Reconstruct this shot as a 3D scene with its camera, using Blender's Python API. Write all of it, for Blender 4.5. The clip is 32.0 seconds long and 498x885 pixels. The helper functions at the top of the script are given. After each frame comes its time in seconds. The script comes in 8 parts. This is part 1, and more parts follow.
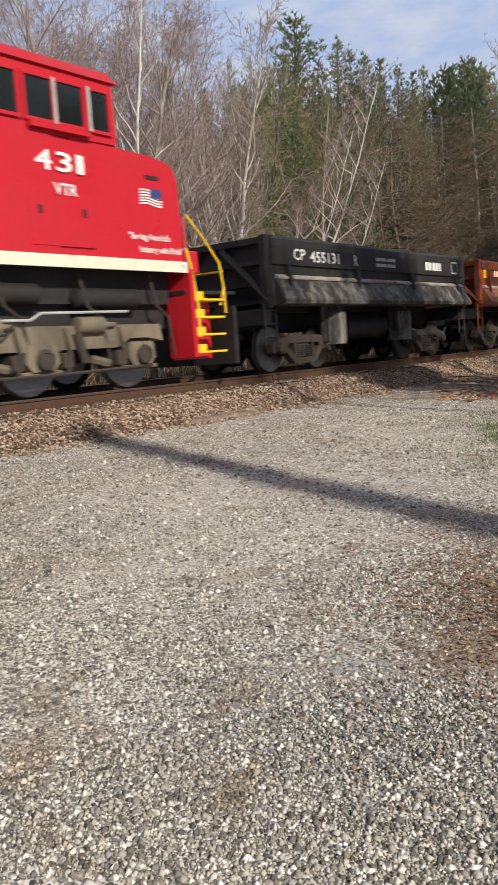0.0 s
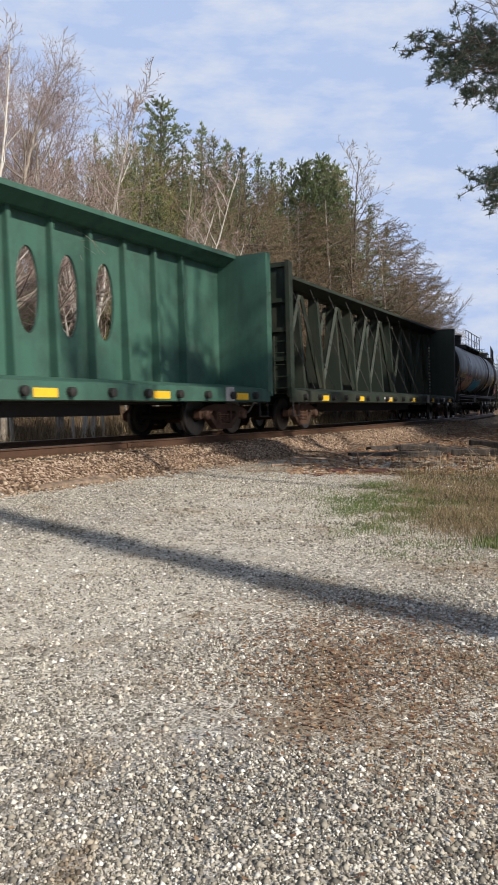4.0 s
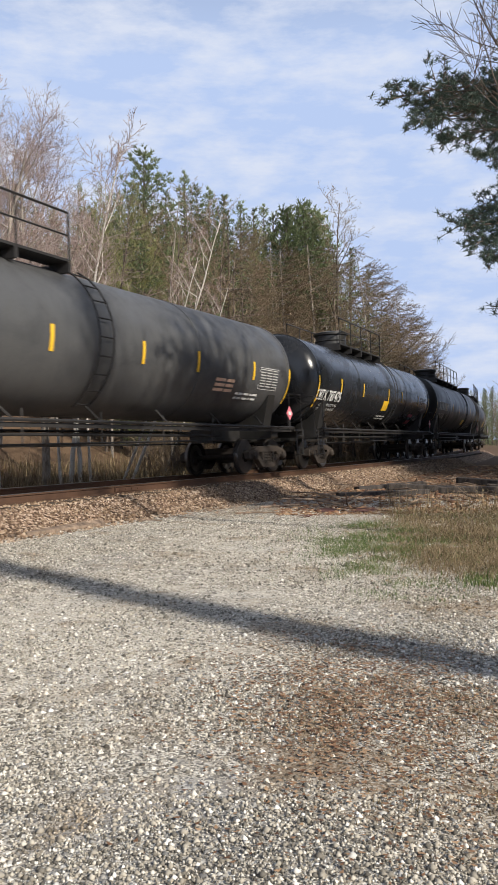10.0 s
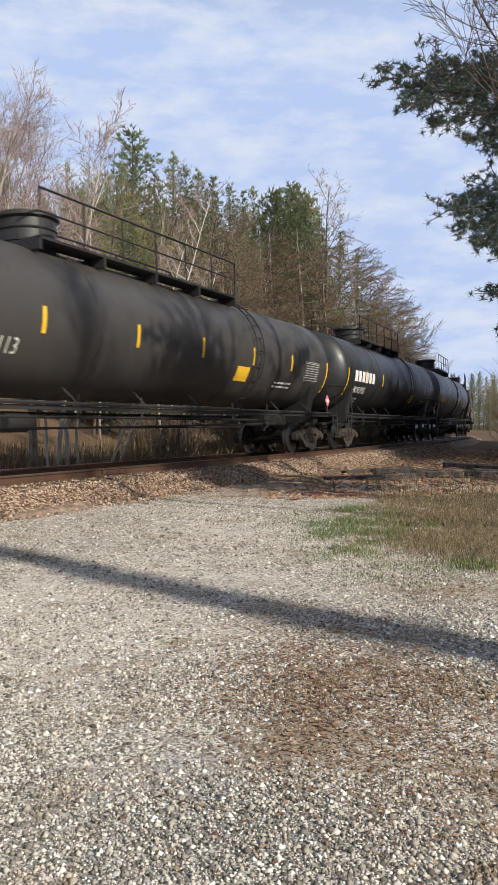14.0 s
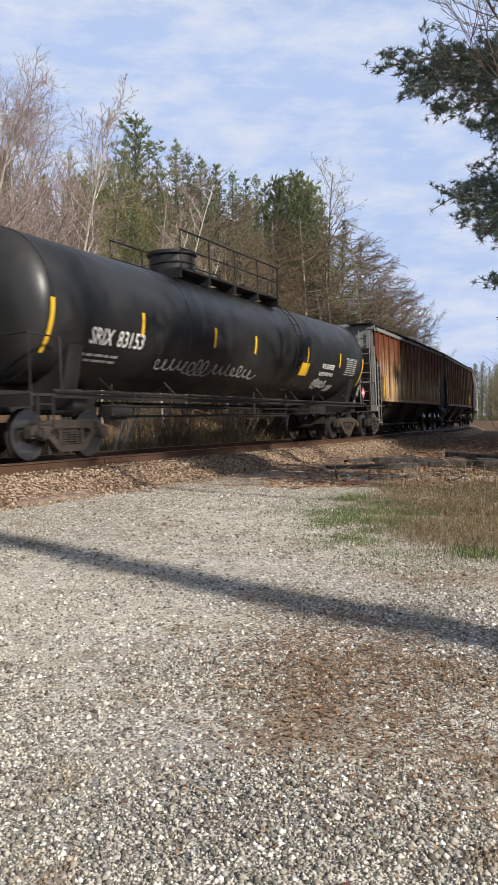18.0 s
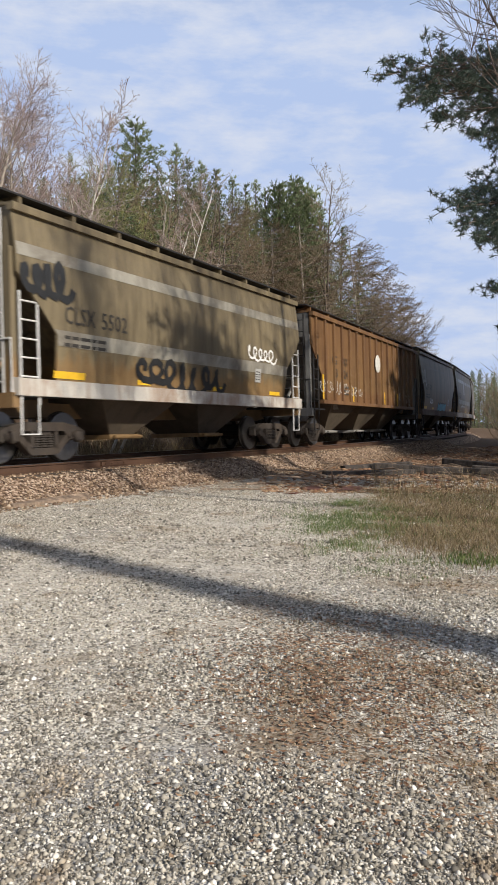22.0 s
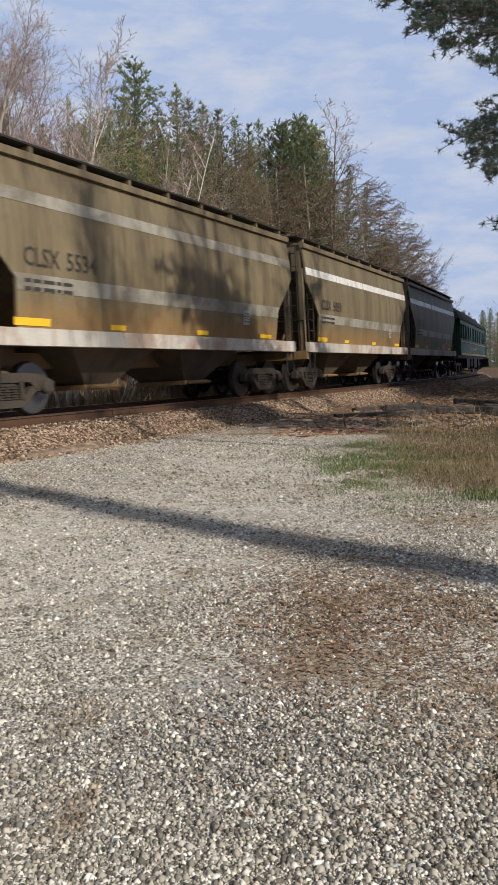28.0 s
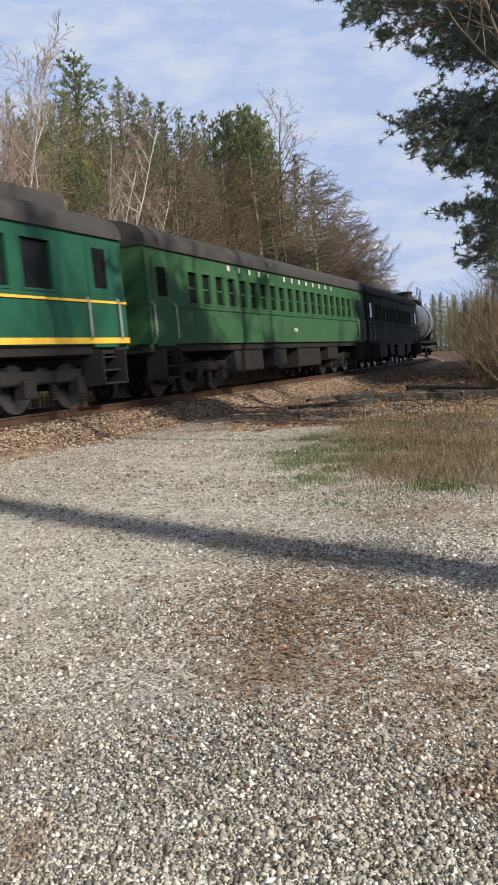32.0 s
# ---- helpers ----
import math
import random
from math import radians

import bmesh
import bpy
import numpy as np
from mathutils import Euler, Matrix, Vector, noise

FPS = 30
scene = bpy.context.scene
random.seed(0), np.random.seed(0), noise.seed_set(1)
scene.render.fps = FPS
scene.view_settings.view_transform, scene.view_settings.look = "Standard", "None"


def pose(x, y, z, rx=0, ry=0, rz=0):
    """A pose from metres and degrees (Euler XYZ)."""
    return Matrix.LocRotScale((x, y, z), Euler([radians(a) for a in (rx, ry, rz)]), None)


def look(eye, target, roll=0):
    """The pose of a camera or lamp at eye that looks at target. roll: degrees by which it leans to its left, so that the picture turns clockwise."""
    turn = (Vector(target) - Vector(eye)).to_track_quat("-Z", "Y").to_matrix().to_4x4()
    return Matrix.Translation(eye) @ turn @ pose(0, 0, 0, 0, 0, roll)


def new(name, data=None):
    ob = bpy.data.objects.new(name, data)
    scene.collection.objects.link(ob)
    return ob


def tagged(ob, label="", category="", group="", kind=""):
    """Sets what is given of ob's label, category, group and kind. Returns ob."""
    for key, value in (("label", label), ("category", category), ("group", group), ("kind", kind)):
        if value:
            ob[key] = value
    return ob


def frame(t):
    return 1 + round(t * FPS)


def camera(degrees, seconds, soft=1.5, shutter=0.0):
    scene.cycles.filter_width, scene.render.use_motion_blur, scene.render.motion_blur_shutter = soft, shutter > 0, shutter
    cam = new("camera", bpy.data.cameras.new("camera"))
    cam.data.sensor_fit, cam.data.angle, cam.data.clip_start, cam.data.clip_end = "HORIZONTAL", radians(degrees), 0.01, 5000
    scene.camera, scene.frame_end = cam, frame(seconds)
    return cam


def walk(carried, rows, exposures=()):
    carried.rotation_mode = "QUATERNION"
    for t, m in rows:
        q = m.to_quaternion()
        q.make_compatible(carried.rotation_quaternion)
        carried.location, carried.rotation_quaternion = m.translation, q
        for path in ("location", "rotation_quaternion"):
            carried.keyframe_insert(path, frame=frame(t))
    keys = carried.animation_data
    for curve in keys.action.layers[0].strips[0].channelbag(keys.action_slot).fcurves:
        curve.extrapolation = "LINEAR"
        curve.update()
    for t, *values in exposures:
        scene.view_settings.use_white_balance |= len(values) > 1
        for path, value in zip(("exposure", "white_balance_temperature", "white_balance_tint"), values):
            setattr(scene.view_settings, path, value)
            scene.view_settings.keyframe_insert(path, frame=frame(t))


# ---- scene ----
cam = camera(33.74, 32.0, soft=1.15, shutter=0.2)

# hand-held camera: it stands beside the line and pans a little
walk(cam, [
    (0.0, pose(-0.008, 0.021, 1.439, 82.180, 2.055, 10.570)),
    (0.5, pose(-0.032, 0.008, 1.432, 82.701, 2.482, 9.247)),
    (1.0, pose(-0.022, 0.006, 1.448, 83.908, 2.298, 7.398)),
    (1.5, pose(0.003, 0.028, 1.416, 84.093, 1.529, 4.330)),
    (2.0, pose(0.013, 0.026, 1.405, 83.831, 1.016, 2.499)),
    (2.5, pose(0.009, 0.017, 1.407, 84.276, 0.596, 1.776)),
    (3.0, pose(-0.000, 0.014, 1.407, 85.419, -0.134, 1.194)),
    (3.5, pose(0.002, -0.015, 1.419, 86.298, -0.536, 0.874)),
    (5.5, pose(-0.010, -0.008, 1.417, 89.082, -0.741, 0.108)),
    (6.0, pose(-0.007, -0.017, 1.420, 89.903, -0.534, -0.011)),
    (6.5, pose(-0.008, -0.013, 1.420, 90.500, -0.194, 0.053)),
    (7.0, pose(-0.007, -0.009, 1.417, 90.968, -0.180, 0.139)),
    (7.5, pose(-0.014, -0.012, 1.422, 90.665, -0.577, -0.020)),
    (8.0, pose(-0.008, -0.011, 1.415, 90.103, -0.232, -0.202)),
    (8.5, pose(-0.007, -0.014, 1.417, 89.745, 0.130, -0.285)),
    (9.0, pose(-0.004, -0.016, 1.413, 89.638, 0.306, -0.295)),
    (9.5, pose(0.001, -0.016, 1.417, 89.714, 0.391, -0.378)),
    (10.0, pose(-0.002, -0.013, 1.417, 89.932, 0.401, -0.264)),
    (10.5, pose(-0.004, -0.017, 1.418, 90.123, 0.058, -0.096)),
    (11.0, pose(-0.006, -0.007, 1.412, 89.956, -0.147, -0.054)),
    (11.5, pose(-0.005, -0.013, 1.413, 89.401, 0.097, 0.122)),
    (12.0, pose(0.000, 0.000, 1.408, 89.059, 0.000, 0.000)),
    (12.5, pose(-0.001, -0.022, 1.417, 89.037, -0.011, -0.353)),
    (13.0, pose(-0.002, -0.027, 1.415, 89.060, 0.075, -0.575)),
    (13.5, pose(0.001, -0.029, 1.413, 88.883, -0.010, -0.768)),
    (14.0, pose(-0.001, -0.024, 1.411, 88.793, 0.049, -1.106)),
    (14.5, pose(-0.003, -0.042, 1.416, 89.308, 0.174, -1.007)),
    (16.5, pose(-0.001, -0.029, 1.409, 88.963, 0.332, -0.773)),
    (17.0, pose(-0.001, -0.014, 1.401, 88.453, 0.090, -0.905)),
    (17.5, pose(0.003, -0.017, 1.401, 88.273, 0.010, -0.933)),
    (18.0, pose(0.002, -0.008, 1.394, 88.059, -0.090, -0.937)),
    (18.5, pose(0.004, 0.005, 1.387, 87.497, -0.331, -1.262)),
    (19.0, pose(0.006, 0.013, 1.387, 87.142, -0.296, -1.662)),
    (19.5, pose(0.006, 0.015, 1.385, 87.110, -0.127, -1.560)),
    (20.0, pose(0.004, 0.012, 1.383, 87.341, -0.167, -1.510)),
    (20.5, pose(0.007, -0.000, 1.390, 87.528, -0.117, -1.543)),
    (21.0, pose(0.006, -0.007, 1.393, 87.876, -0.043, -1.405)),
    (21.5, pose(0.003, -0.011, 1.390, 88.301, -0.307, -1.171)),
    (22.0, pose(-0.002, -0.012, 1.391, 88.398, -0.758, -1.142)),
    (22.5, pose(-0.008, -0.007, 1.386, 88.390, -0.949, -0.922)),
    (23.0, pose(-0.012, 0.003, 1.381, 88.065, -1.069, -0.825)),
    (23.5, pose(-0.024, 0.007, 1.373, 87.662, -1.770, -1.431)),
    (24.0, pose(-0.028, 0.017, 1.366, 86.899, -1.744, -0.860)),
    (24.5, pose(-0.023, 0.021, 1.358, 86.194, -1.178, -0.326)),
    (25.0, pose(-0.009, 0.019, 1.344, 85.297, -0.807, -0.523)),
    (25.5, pose(-0.010, 0.023, 1.336, 84.295, -0.230, -0.044)),
    (27.5, pose(-0.013, -0.009, 1.345, 84.761, 1.140, 0.252)),
    (28.0, pose(-0.017, -0.007, 1.342, 84.706, 0.922, -0.502)),
    (28.5, pose(-0.018, -0.016, 1.345, 85.041, 0.695, -0.615)),
    (29.0, pose(-0.020, -0.021, 1.345, 85.414, 0.436, -0.687)),
    (29.5, pose(-0.012, -0.017, 1.351, 85.574, 0.496, -0.828)),
    (30.0, pose(-0.007, -0.007, 1.357, 85.721, 0.858, -0.944)),
    (30.5, pose(0.002, -0.011, 1.364, 85.397, 1.429, -1.525)),
    (31.0, pose(0.024, -0.007, 1.398, 84.448, 2.135, -3.065)),
    (31.5, pose(0.046, -0.002, 1.413, 83.862, 2.843, -3.927)),
    (32.0, pose(0.050, 0.002, 1.423, 83.987, 3.023, -3.627)),
], exposures=((0.0, -0.24), (1.0, -0.10), (3.0, -0.10), (6.0, -0.02), (9.0, 0.0), (19.0, -0.03), (23.0, -0.12), (25.0, -0.17), (28.0, -0.29), (30.0, -0.27), (32.0, -0.14)))

# ---- light ----
SUN_AZ, SUN_EL = 135.8, 31.0        # degrees clockwise from +y; behind the camera to the right
world = bpy.data.worlds.new("sky")
scene.world = world
world.use_nodes = True
wn = world.node_tree
wn.nodes.clear()
w_out = wn.nodes.new("ShaderNodeOutputWorld")
w_bg = wn.nodes.new("ShaderNodeBackground")
w_sky = wn.nodes.new("ShaderNodeTexSky")
w_sky.sky_type, w_sky.sun_disc = "NISHITA", False
w_sky.sun_elevation, w_sky.sun_rotation = radians(SUN_EL), radians(SUN_AZ)
w_sky.dust_density, w_sky.ozone_density = 1.2, 1.6
w_tc = wn.nodes.new("ShaderNodeTexCoord")
w_map = wn.nodes.new("ShaderNodeMapping")
w_map.inputs["Scale"].default_value = (2.2, 2.2, 7.0)
w_noise = wn.nodes.new("ShaderNodeTexNoise")
w_noise.inputs["Scale"].default_value, w_noise.inputs["Detail"].default_value = 4.6, 8.0
w_noise.inputs["Roughness"].default_value = 0.6
w_ramp = wn.nodes.new("ShaderNodeValToRGB")
w_ramp.color_ramp.elements[0].position, w_ramp.color_ramp.elements[1].position = 0.42, 0.66
w_ramp.color_ramp.elements[1].color = (0.8, 0.8, 0.8, 1)
# pale haze, thicker towards the horizon, then thin white cloud
w_sep = wn.nodes.new("ShaderNodeSeparateXYZ")
w_haze = wn.nodes.new("ShaderNodeValToRGB")
w_haze.color_ramp.elements[0].position, w_haze.color_ramp.elements[1].position = 0.42, 0.72
w_haze.color_ramp.elements[0].color = (1.0, 1.0, 1.0, 1)
w_haze.color_ramp.elements[1].color = (0.0, 0.0, 0.0, 1)
w_base = wn.nodes.new("ShaderNodeMix")
w_base.data_type = "RGBA"
w_base.inputs[7].default_value = (8.2, 10.3, 15.0, 1)
w_mix = wn.nodes.new("ShaderNodeMix")
w_mix.data_type = "RGBA"
w_mix.inputs[7].default_value = (12.4, 13.2, 15.2, 1)
wn.links.new(w_tc.outputs["Generated"], w_map.inputs["Vector"])
wn.links.new(w_tc.outputs["Generated"], w_sep.inputs[0])
wn.links.new(w_sep.outputs[2], w_haze.inputs[0])
wn.links.new(w_haze.outputs[0], w_base.inputs[0])
wn.links.new(w_sky.outputs[0], w_base.inputs[6])
wn.links.new(w_map.outputs[0], w_noise.inputs["Vector"])
wn.links.new(w_noise.outputs[0], w_ramp.inputs[0])
wn.links.new(w_ramp.outputs[0], w_mix.inputs[0])
wn.links.new(w_base.outputs[2], w_mix.inputs[6])
wn.links.new(w_mix.outputs[2], w_bg.inputs[0])
wn.links.new(w_bg.outputs[0], w_out.inputs[0])
w_bg.inputs[1].default_value = 0.060

sun = new("sun", bpy.data.lights.new("sun", "SUN"))
sun.data.energy, sun.data.angle, sun.data.color = 5.5, radians(1.2), (1.0, 0.93, 0.82)
_a, _e = radians(SUN_AZ), radians(SUN_EL)
_to_sun = Vector((math.sin(_a) * math.cos(_e), math.cos(_a) * math.cos(_e), math.sin(_e)))
sun.matrix_world = look(_to_sun * 60, (0, 0, 0))
scene.view_settings.exposure = 0.0

# ---- small builders ----
class Mesh:
    """Vertices and faces of one part."""

    def __init__(self):
        self.v, self.f = [], []

    def add(self, vs, fs):
        n = len(self.v)
        self.v.extend(vs)
        self.f.extend([tuple(i + n for i in q) for q in fs])
        return self

    def box(self, x0, x1, y0, y1, z0, z1, b=0.0):
        """A block; b chamfers its long edges."""
        if b <= 0:
            vs = [(x, y, z) for x in (x0, x1) for y in (y0, y1) for z in (z0, z1)]
            return self.add(vs, [(0, 1, 3, 2), (4, 6, 7, 5), (0, 4, 5, 1), (2, 3, 7, 6), (0, 2, 6, 4), (1, 5, 7, 3)])
        ring = [(y0 + b, z0), (y1 - b, z0), (y1, z0 + b), (y1, z1 - b), (y1 - b, z1), (y0 + b, z1), (y0, z1 - b), (y0, z0 + b)]
        return self.prism([(y, z) for y, z in ring], x0, x1)

    def prism(self, ring, x0, x1):
        """A closed profile in (y, z), drawn along x."""
        n = len(ring)
        vs = [(x0, y, z) for y, z in ring] + [(x1, y, z) for y, z in ring]
        fs = [(i, (i + 1) % n, n + (i + 1) % n, n + i) for i in range(n)]
        return self.add(vs, fs + [tuple(range(n - 1, -1, -1)), tuple(range(n, 2 * n))])

    def slab(self, ring, y0, y1):
        """A closed profile in (x, z), drawn along y."""
        n = len(ring)
        vs = [(x, y0, z) for x, z in ring] + [(x, y1, z) for x, z in ring]
        fs = [(i, (i + 1) % n, n + (i + 1) % n, n + i) for i in range(n)]
        return self.add(vs, fs + [tuple(range(n - 1, -1, -1)), tuple(range(n, 2 * n))])

    def tube(self, pts, r, seg=6, r2=None, cap=True):
        """A round bar through points; r2: radius at its end."""
        pts = [Vector(p) for p in pts]
        k = len(pts)
        vs = []
        for i, p in enumerate(pts):
            d = (pts[min(i + 1, k - 1)] - pts[max(i - 1, 0)])
            d = d.normalized() if d.length > 1e-9 else Vector((0, 0, 1))
            a = d.cross(Vector((0, 0, 1)) if abs(d.z) < 0.9 else Vector((1, 0, 0))).normalized()
            c = d.cross(a)
            q = r if r2 is None else r + (r2 - r) * i / (k - 1)
            for j in range(seg):
                t = 2 * math.pi * j / seg
                vs.append(tuple(p + (a * math.cos(t) + c * math.sin(t)) * q))
        fs = [(i * seg + j, i * seg + (j + 1) % seg, (i + 1) * seg + (j + 1) % seg, (i + 1) * seg + j) for i in range(k - 1) for j in range(seg)]
        if cap:
            fs += [tuple(range(seg - 1, -1, -1)), tuple(range((k - 1) * seg, k * seg))]
        return self.add(vs, fs)

    def lathe(self, prof, seg=24, axis="y", at=(0, 0, 0)):
        """A profile of (along, radius), turned round an axis."""
        vs = []
        for u, r in prof:
            for j in range(seg):
                t = 2 * math.pi * j / seg
                c, s = r * math.cos(t), r * math.sin(t)
                p = {"x": (u, c, s), "y": (c, u, s), "z": (c, s, u)}[axis]
                vs.append((p[0] + at[0], p[1] + at[1], p[2] + at[2]))
        k = len(prof)
        fs = [(i * seg + j, i * seg + (j + 1) % seg, (i + 1) * seg + (j + 1) % seg, (i + 1) * seg + j) for i in range(k - 1) for j in range(seg)]
        fs += [tuple(range(seg - 1, -1, -1)), tuple(range((k - 1) * seg, k * seg))]
        return self.add(vs, fs)

    def data(self, name, material, smooth=False):
        me = bpy.data.meshes.new(name)
        me.from_pydata(self.v, [], self.f)
        bm = bmesh.new()
        bm.from_mesh(me)
        bmesh.ops.recalc_face_normals(bm, faces=bm.faces)
        if smooth:
            for q in bm.faces:
                q.smooth = True
            for e in bm.edges:
                if len(e.link_faces) == 2 and e.calc_face_angle(0) > 0.6:
                    e.smooth = False
        bm.to_mesh(me)
        bm.free()
        if material:
            me.materials.append(material)
        return me


def part(name, mesh, material, parent, label="", smooth=False, at=None):
    """One mesh object under a thing or under a part."""
    data = mesh.data(name, material, smooth) if isinstance(mesh, Mesh) else mesh
    ob = new(name, data)
    ob.parent = parent
    if at is not None:
        ob.matrix_basis = at
    return tagged(ob, label)


def thing(name, label, category, group="", at=None, kind=""):
    ob = new(name)
    ob.empty_display_size = 0.3
    if at is not None:
        ob.matrix_basis = at
    return tagged(ob, label, category, group, kind)


def solid(name, mesh, material, label, category, group="", kind="", smooth=False, at=None):
    data = mesh.data(name, material, smooth) if isinstance(mesh, Mesh) else mesh
    ob = new(name, data)
    if at is not None:
        ob.matrix_basis = at
    return tagged(ob, label, category, group, kind)


def fast_mesh(name, verts, faces, material, smooth=False):
    """A large mesh from arrays: verts n x 3, faces m x k."""
    me = bpy.data.meshes.new(name)
    verts, faces = np.asarray(verts, np.float32), np.asarray(faces, np.int32)
    k = faces.shape[1]
    me.vertices.add(len(verts))
    me.vertices.foreach_set("co", verts.ravel())
    me.loops.add(faces.size)
    me.loops.foreach_set("vertex_index", faces.ravel())
    me.polygons.add(len(faces))
    me.polygons.foreach_set("loop_start", np.arange(0, faces.size, k, dtype=np.int32))
    me.polygons.foreach_set("loop_total", np.full(len(faces), k, np.int32))
    me.update(calc_edges=True)
    if smooth:
        me.polygons.foreach_set("use_smooth", np.ones(len(faces), bool))
    me.materials.append(material)
    return me


def word_mesh(text, material, height, width=None, wrap=None, bold=0.0):
    """Lettering as a mesh: x along, z up from the base line; wrap(u, v) gives the place of a point."""
    cu = bpy.data.curves.new("lettering", "FONT")
    cu.body, cu.size, cu.offset = text, height / 0.72, bold * height
    cu.resolution_u = 2
    ob = new("lettering", cu)
    me = bpy.data.meshes.new_from_object(ob)
    bpy.data.objects.remove(ob)
    xs = [v.co.x for v in me.vertices]
    lo, hi = min(xs), max(xs)
    k = (width / (hi - lo)) if width else 1.0
    for v in me.vertices:
        u, w = (v.co.x - lo) * k, v.co.y
        v.co = wrap(u, w) if wrap else (u, 0.0, w)
    me.materials.clear()
    me.materials.append(material)
    return me


# ---- materials ----
def node_mat(name):
    m = bpy.data.materials.new(name)
    m.use_nodes = True
    nt = m.node_tree
    nt.nodes.clear()
    out = nt.nodes.new("ShaderNodeOutputMaterial")
    b = nt.nodes.new("ShaderNodeBsdfPrincipled")
    nt.links.new(b.outputs[0], out.inputs[0])
    return m, nt, b


def coords(nt, scale=(1, 1, 1), kind="Object"):
    tc, mp = nt.nodes.new("ShaderNodeTexCoord"), nt.nodes.new("ShaderNodeMapping")
    mp.inputs["Scale"].default_value = scale
    nt.links.new(tc.outputs[kind], mp.inputs["Vector"])
    return mp.outputs[0]


def noise_tex(nt, vec, scale, detail=5.0, rough=0.6, dist=0.0):
    n = nt.nodes.new("ShaderNodeTexNoise")
    n.inputs["Scale"].default_value, n.inputs["Detail"].default_value = scale, detail
    n.inputs["Roughness"].default_value, n.inputs["Distortion"].default_value = rough, dist
    nt.links.new(vec, n.inputs["Vector"])
    return n.outputs[0]


def ramp(nt, fac, stops):
    r = nt.nodes.new("ShaderNodeValToRGB")
    while len(r.color_ramp.elements) < len(stops):
        r.color_ramp.elements.new(0.5)
    for e, (p, c) in zip(r.color_ramp.elements, stops):
        e.position = p
        e.color = (c, c, c, 1) if isinstance(c, (int, float)) else (*c, 1)
    nt.links.new(fac, r.inputs[0])
    return r.outputs[0]


def mix(nt, fac, a, b, kind="MIX"):
    m = nt.nodes.new("ShaderNodeMix")
    m.data_type, m.blend_type = "RGBA", kind
    for sock, val in ((0, fac), (6, a), (7, b)):
        if isinstance(val, (int, float)):
            m.inputs[sock].default_value = val if sock == 0 else (val, val, val, 1)
        elif isinstance(val, tuple):
            m.inputs[sock].default_value = (*val, 1)
        else:
            nt.links.new(val, m.inputs[sock])
    return m.outputs[2]


def bump(nt, b, height, strength=0.3, dist=0.02):
    n = nt.nodes.new("ShaderNodeBump")
    n.inputs["Strength"].default_value, n.inputs["Distance"].default_value = strength, dist
    nt.links.new(height, n.inputs["Height"])
    nt.links.new(n.outputs[0], b.inputs["Normal"])


def paint(name, col, dirt=(0.05, 0.04, 0.03), amount=0.35, rough=0.5, streak=0.5, metal=0.0, fine=0.15):
    """Weathered paint: blotches at two scales and streaks that run down."""
    m, nt, b = node_mat(name)
    v = coords(nt)
    vs = coords(nt, (2.2, 2.2, 0.16))
    blot = noise_tex(nt, v, 0.9, 6, 0.65, 0.6)
    run = noise_tex(nt, vs, 2.6, 5, 0.7)
    grain = noise_tex(nt, v, 26, 3, 0.6)
    lo = 0.62 - 0.3 * amount
    c = mix(nt, ramp(nt, blot, [(lo, 0.0), (lo + 0.24, min(1.0, amount * 1.6))]), col, dirt)
    c = mix(nt, ramp(nt, run, [(0.48, 0.0), (0.72, streak)]), c, dirt)
    c = mix(nt, fine, c, grain, "OVERLAY")
    nt.links.new(c, b.inputs["Base Color"])
    nt.links.new(ramp(nt, blot, [(0.3, max(0.05, rough - 0.12)), (0.75, min(1.0, rough + 0.2))]), b.inputs["Roughness"])
    b.inputs["Metallic"].default_value = metal
    b.inputs["Specular IOR Level"].default_value = 0.5 if rough < 0.6 else 0.25
    bump(nt, b, blot, 0.12, 0.02)
    return m


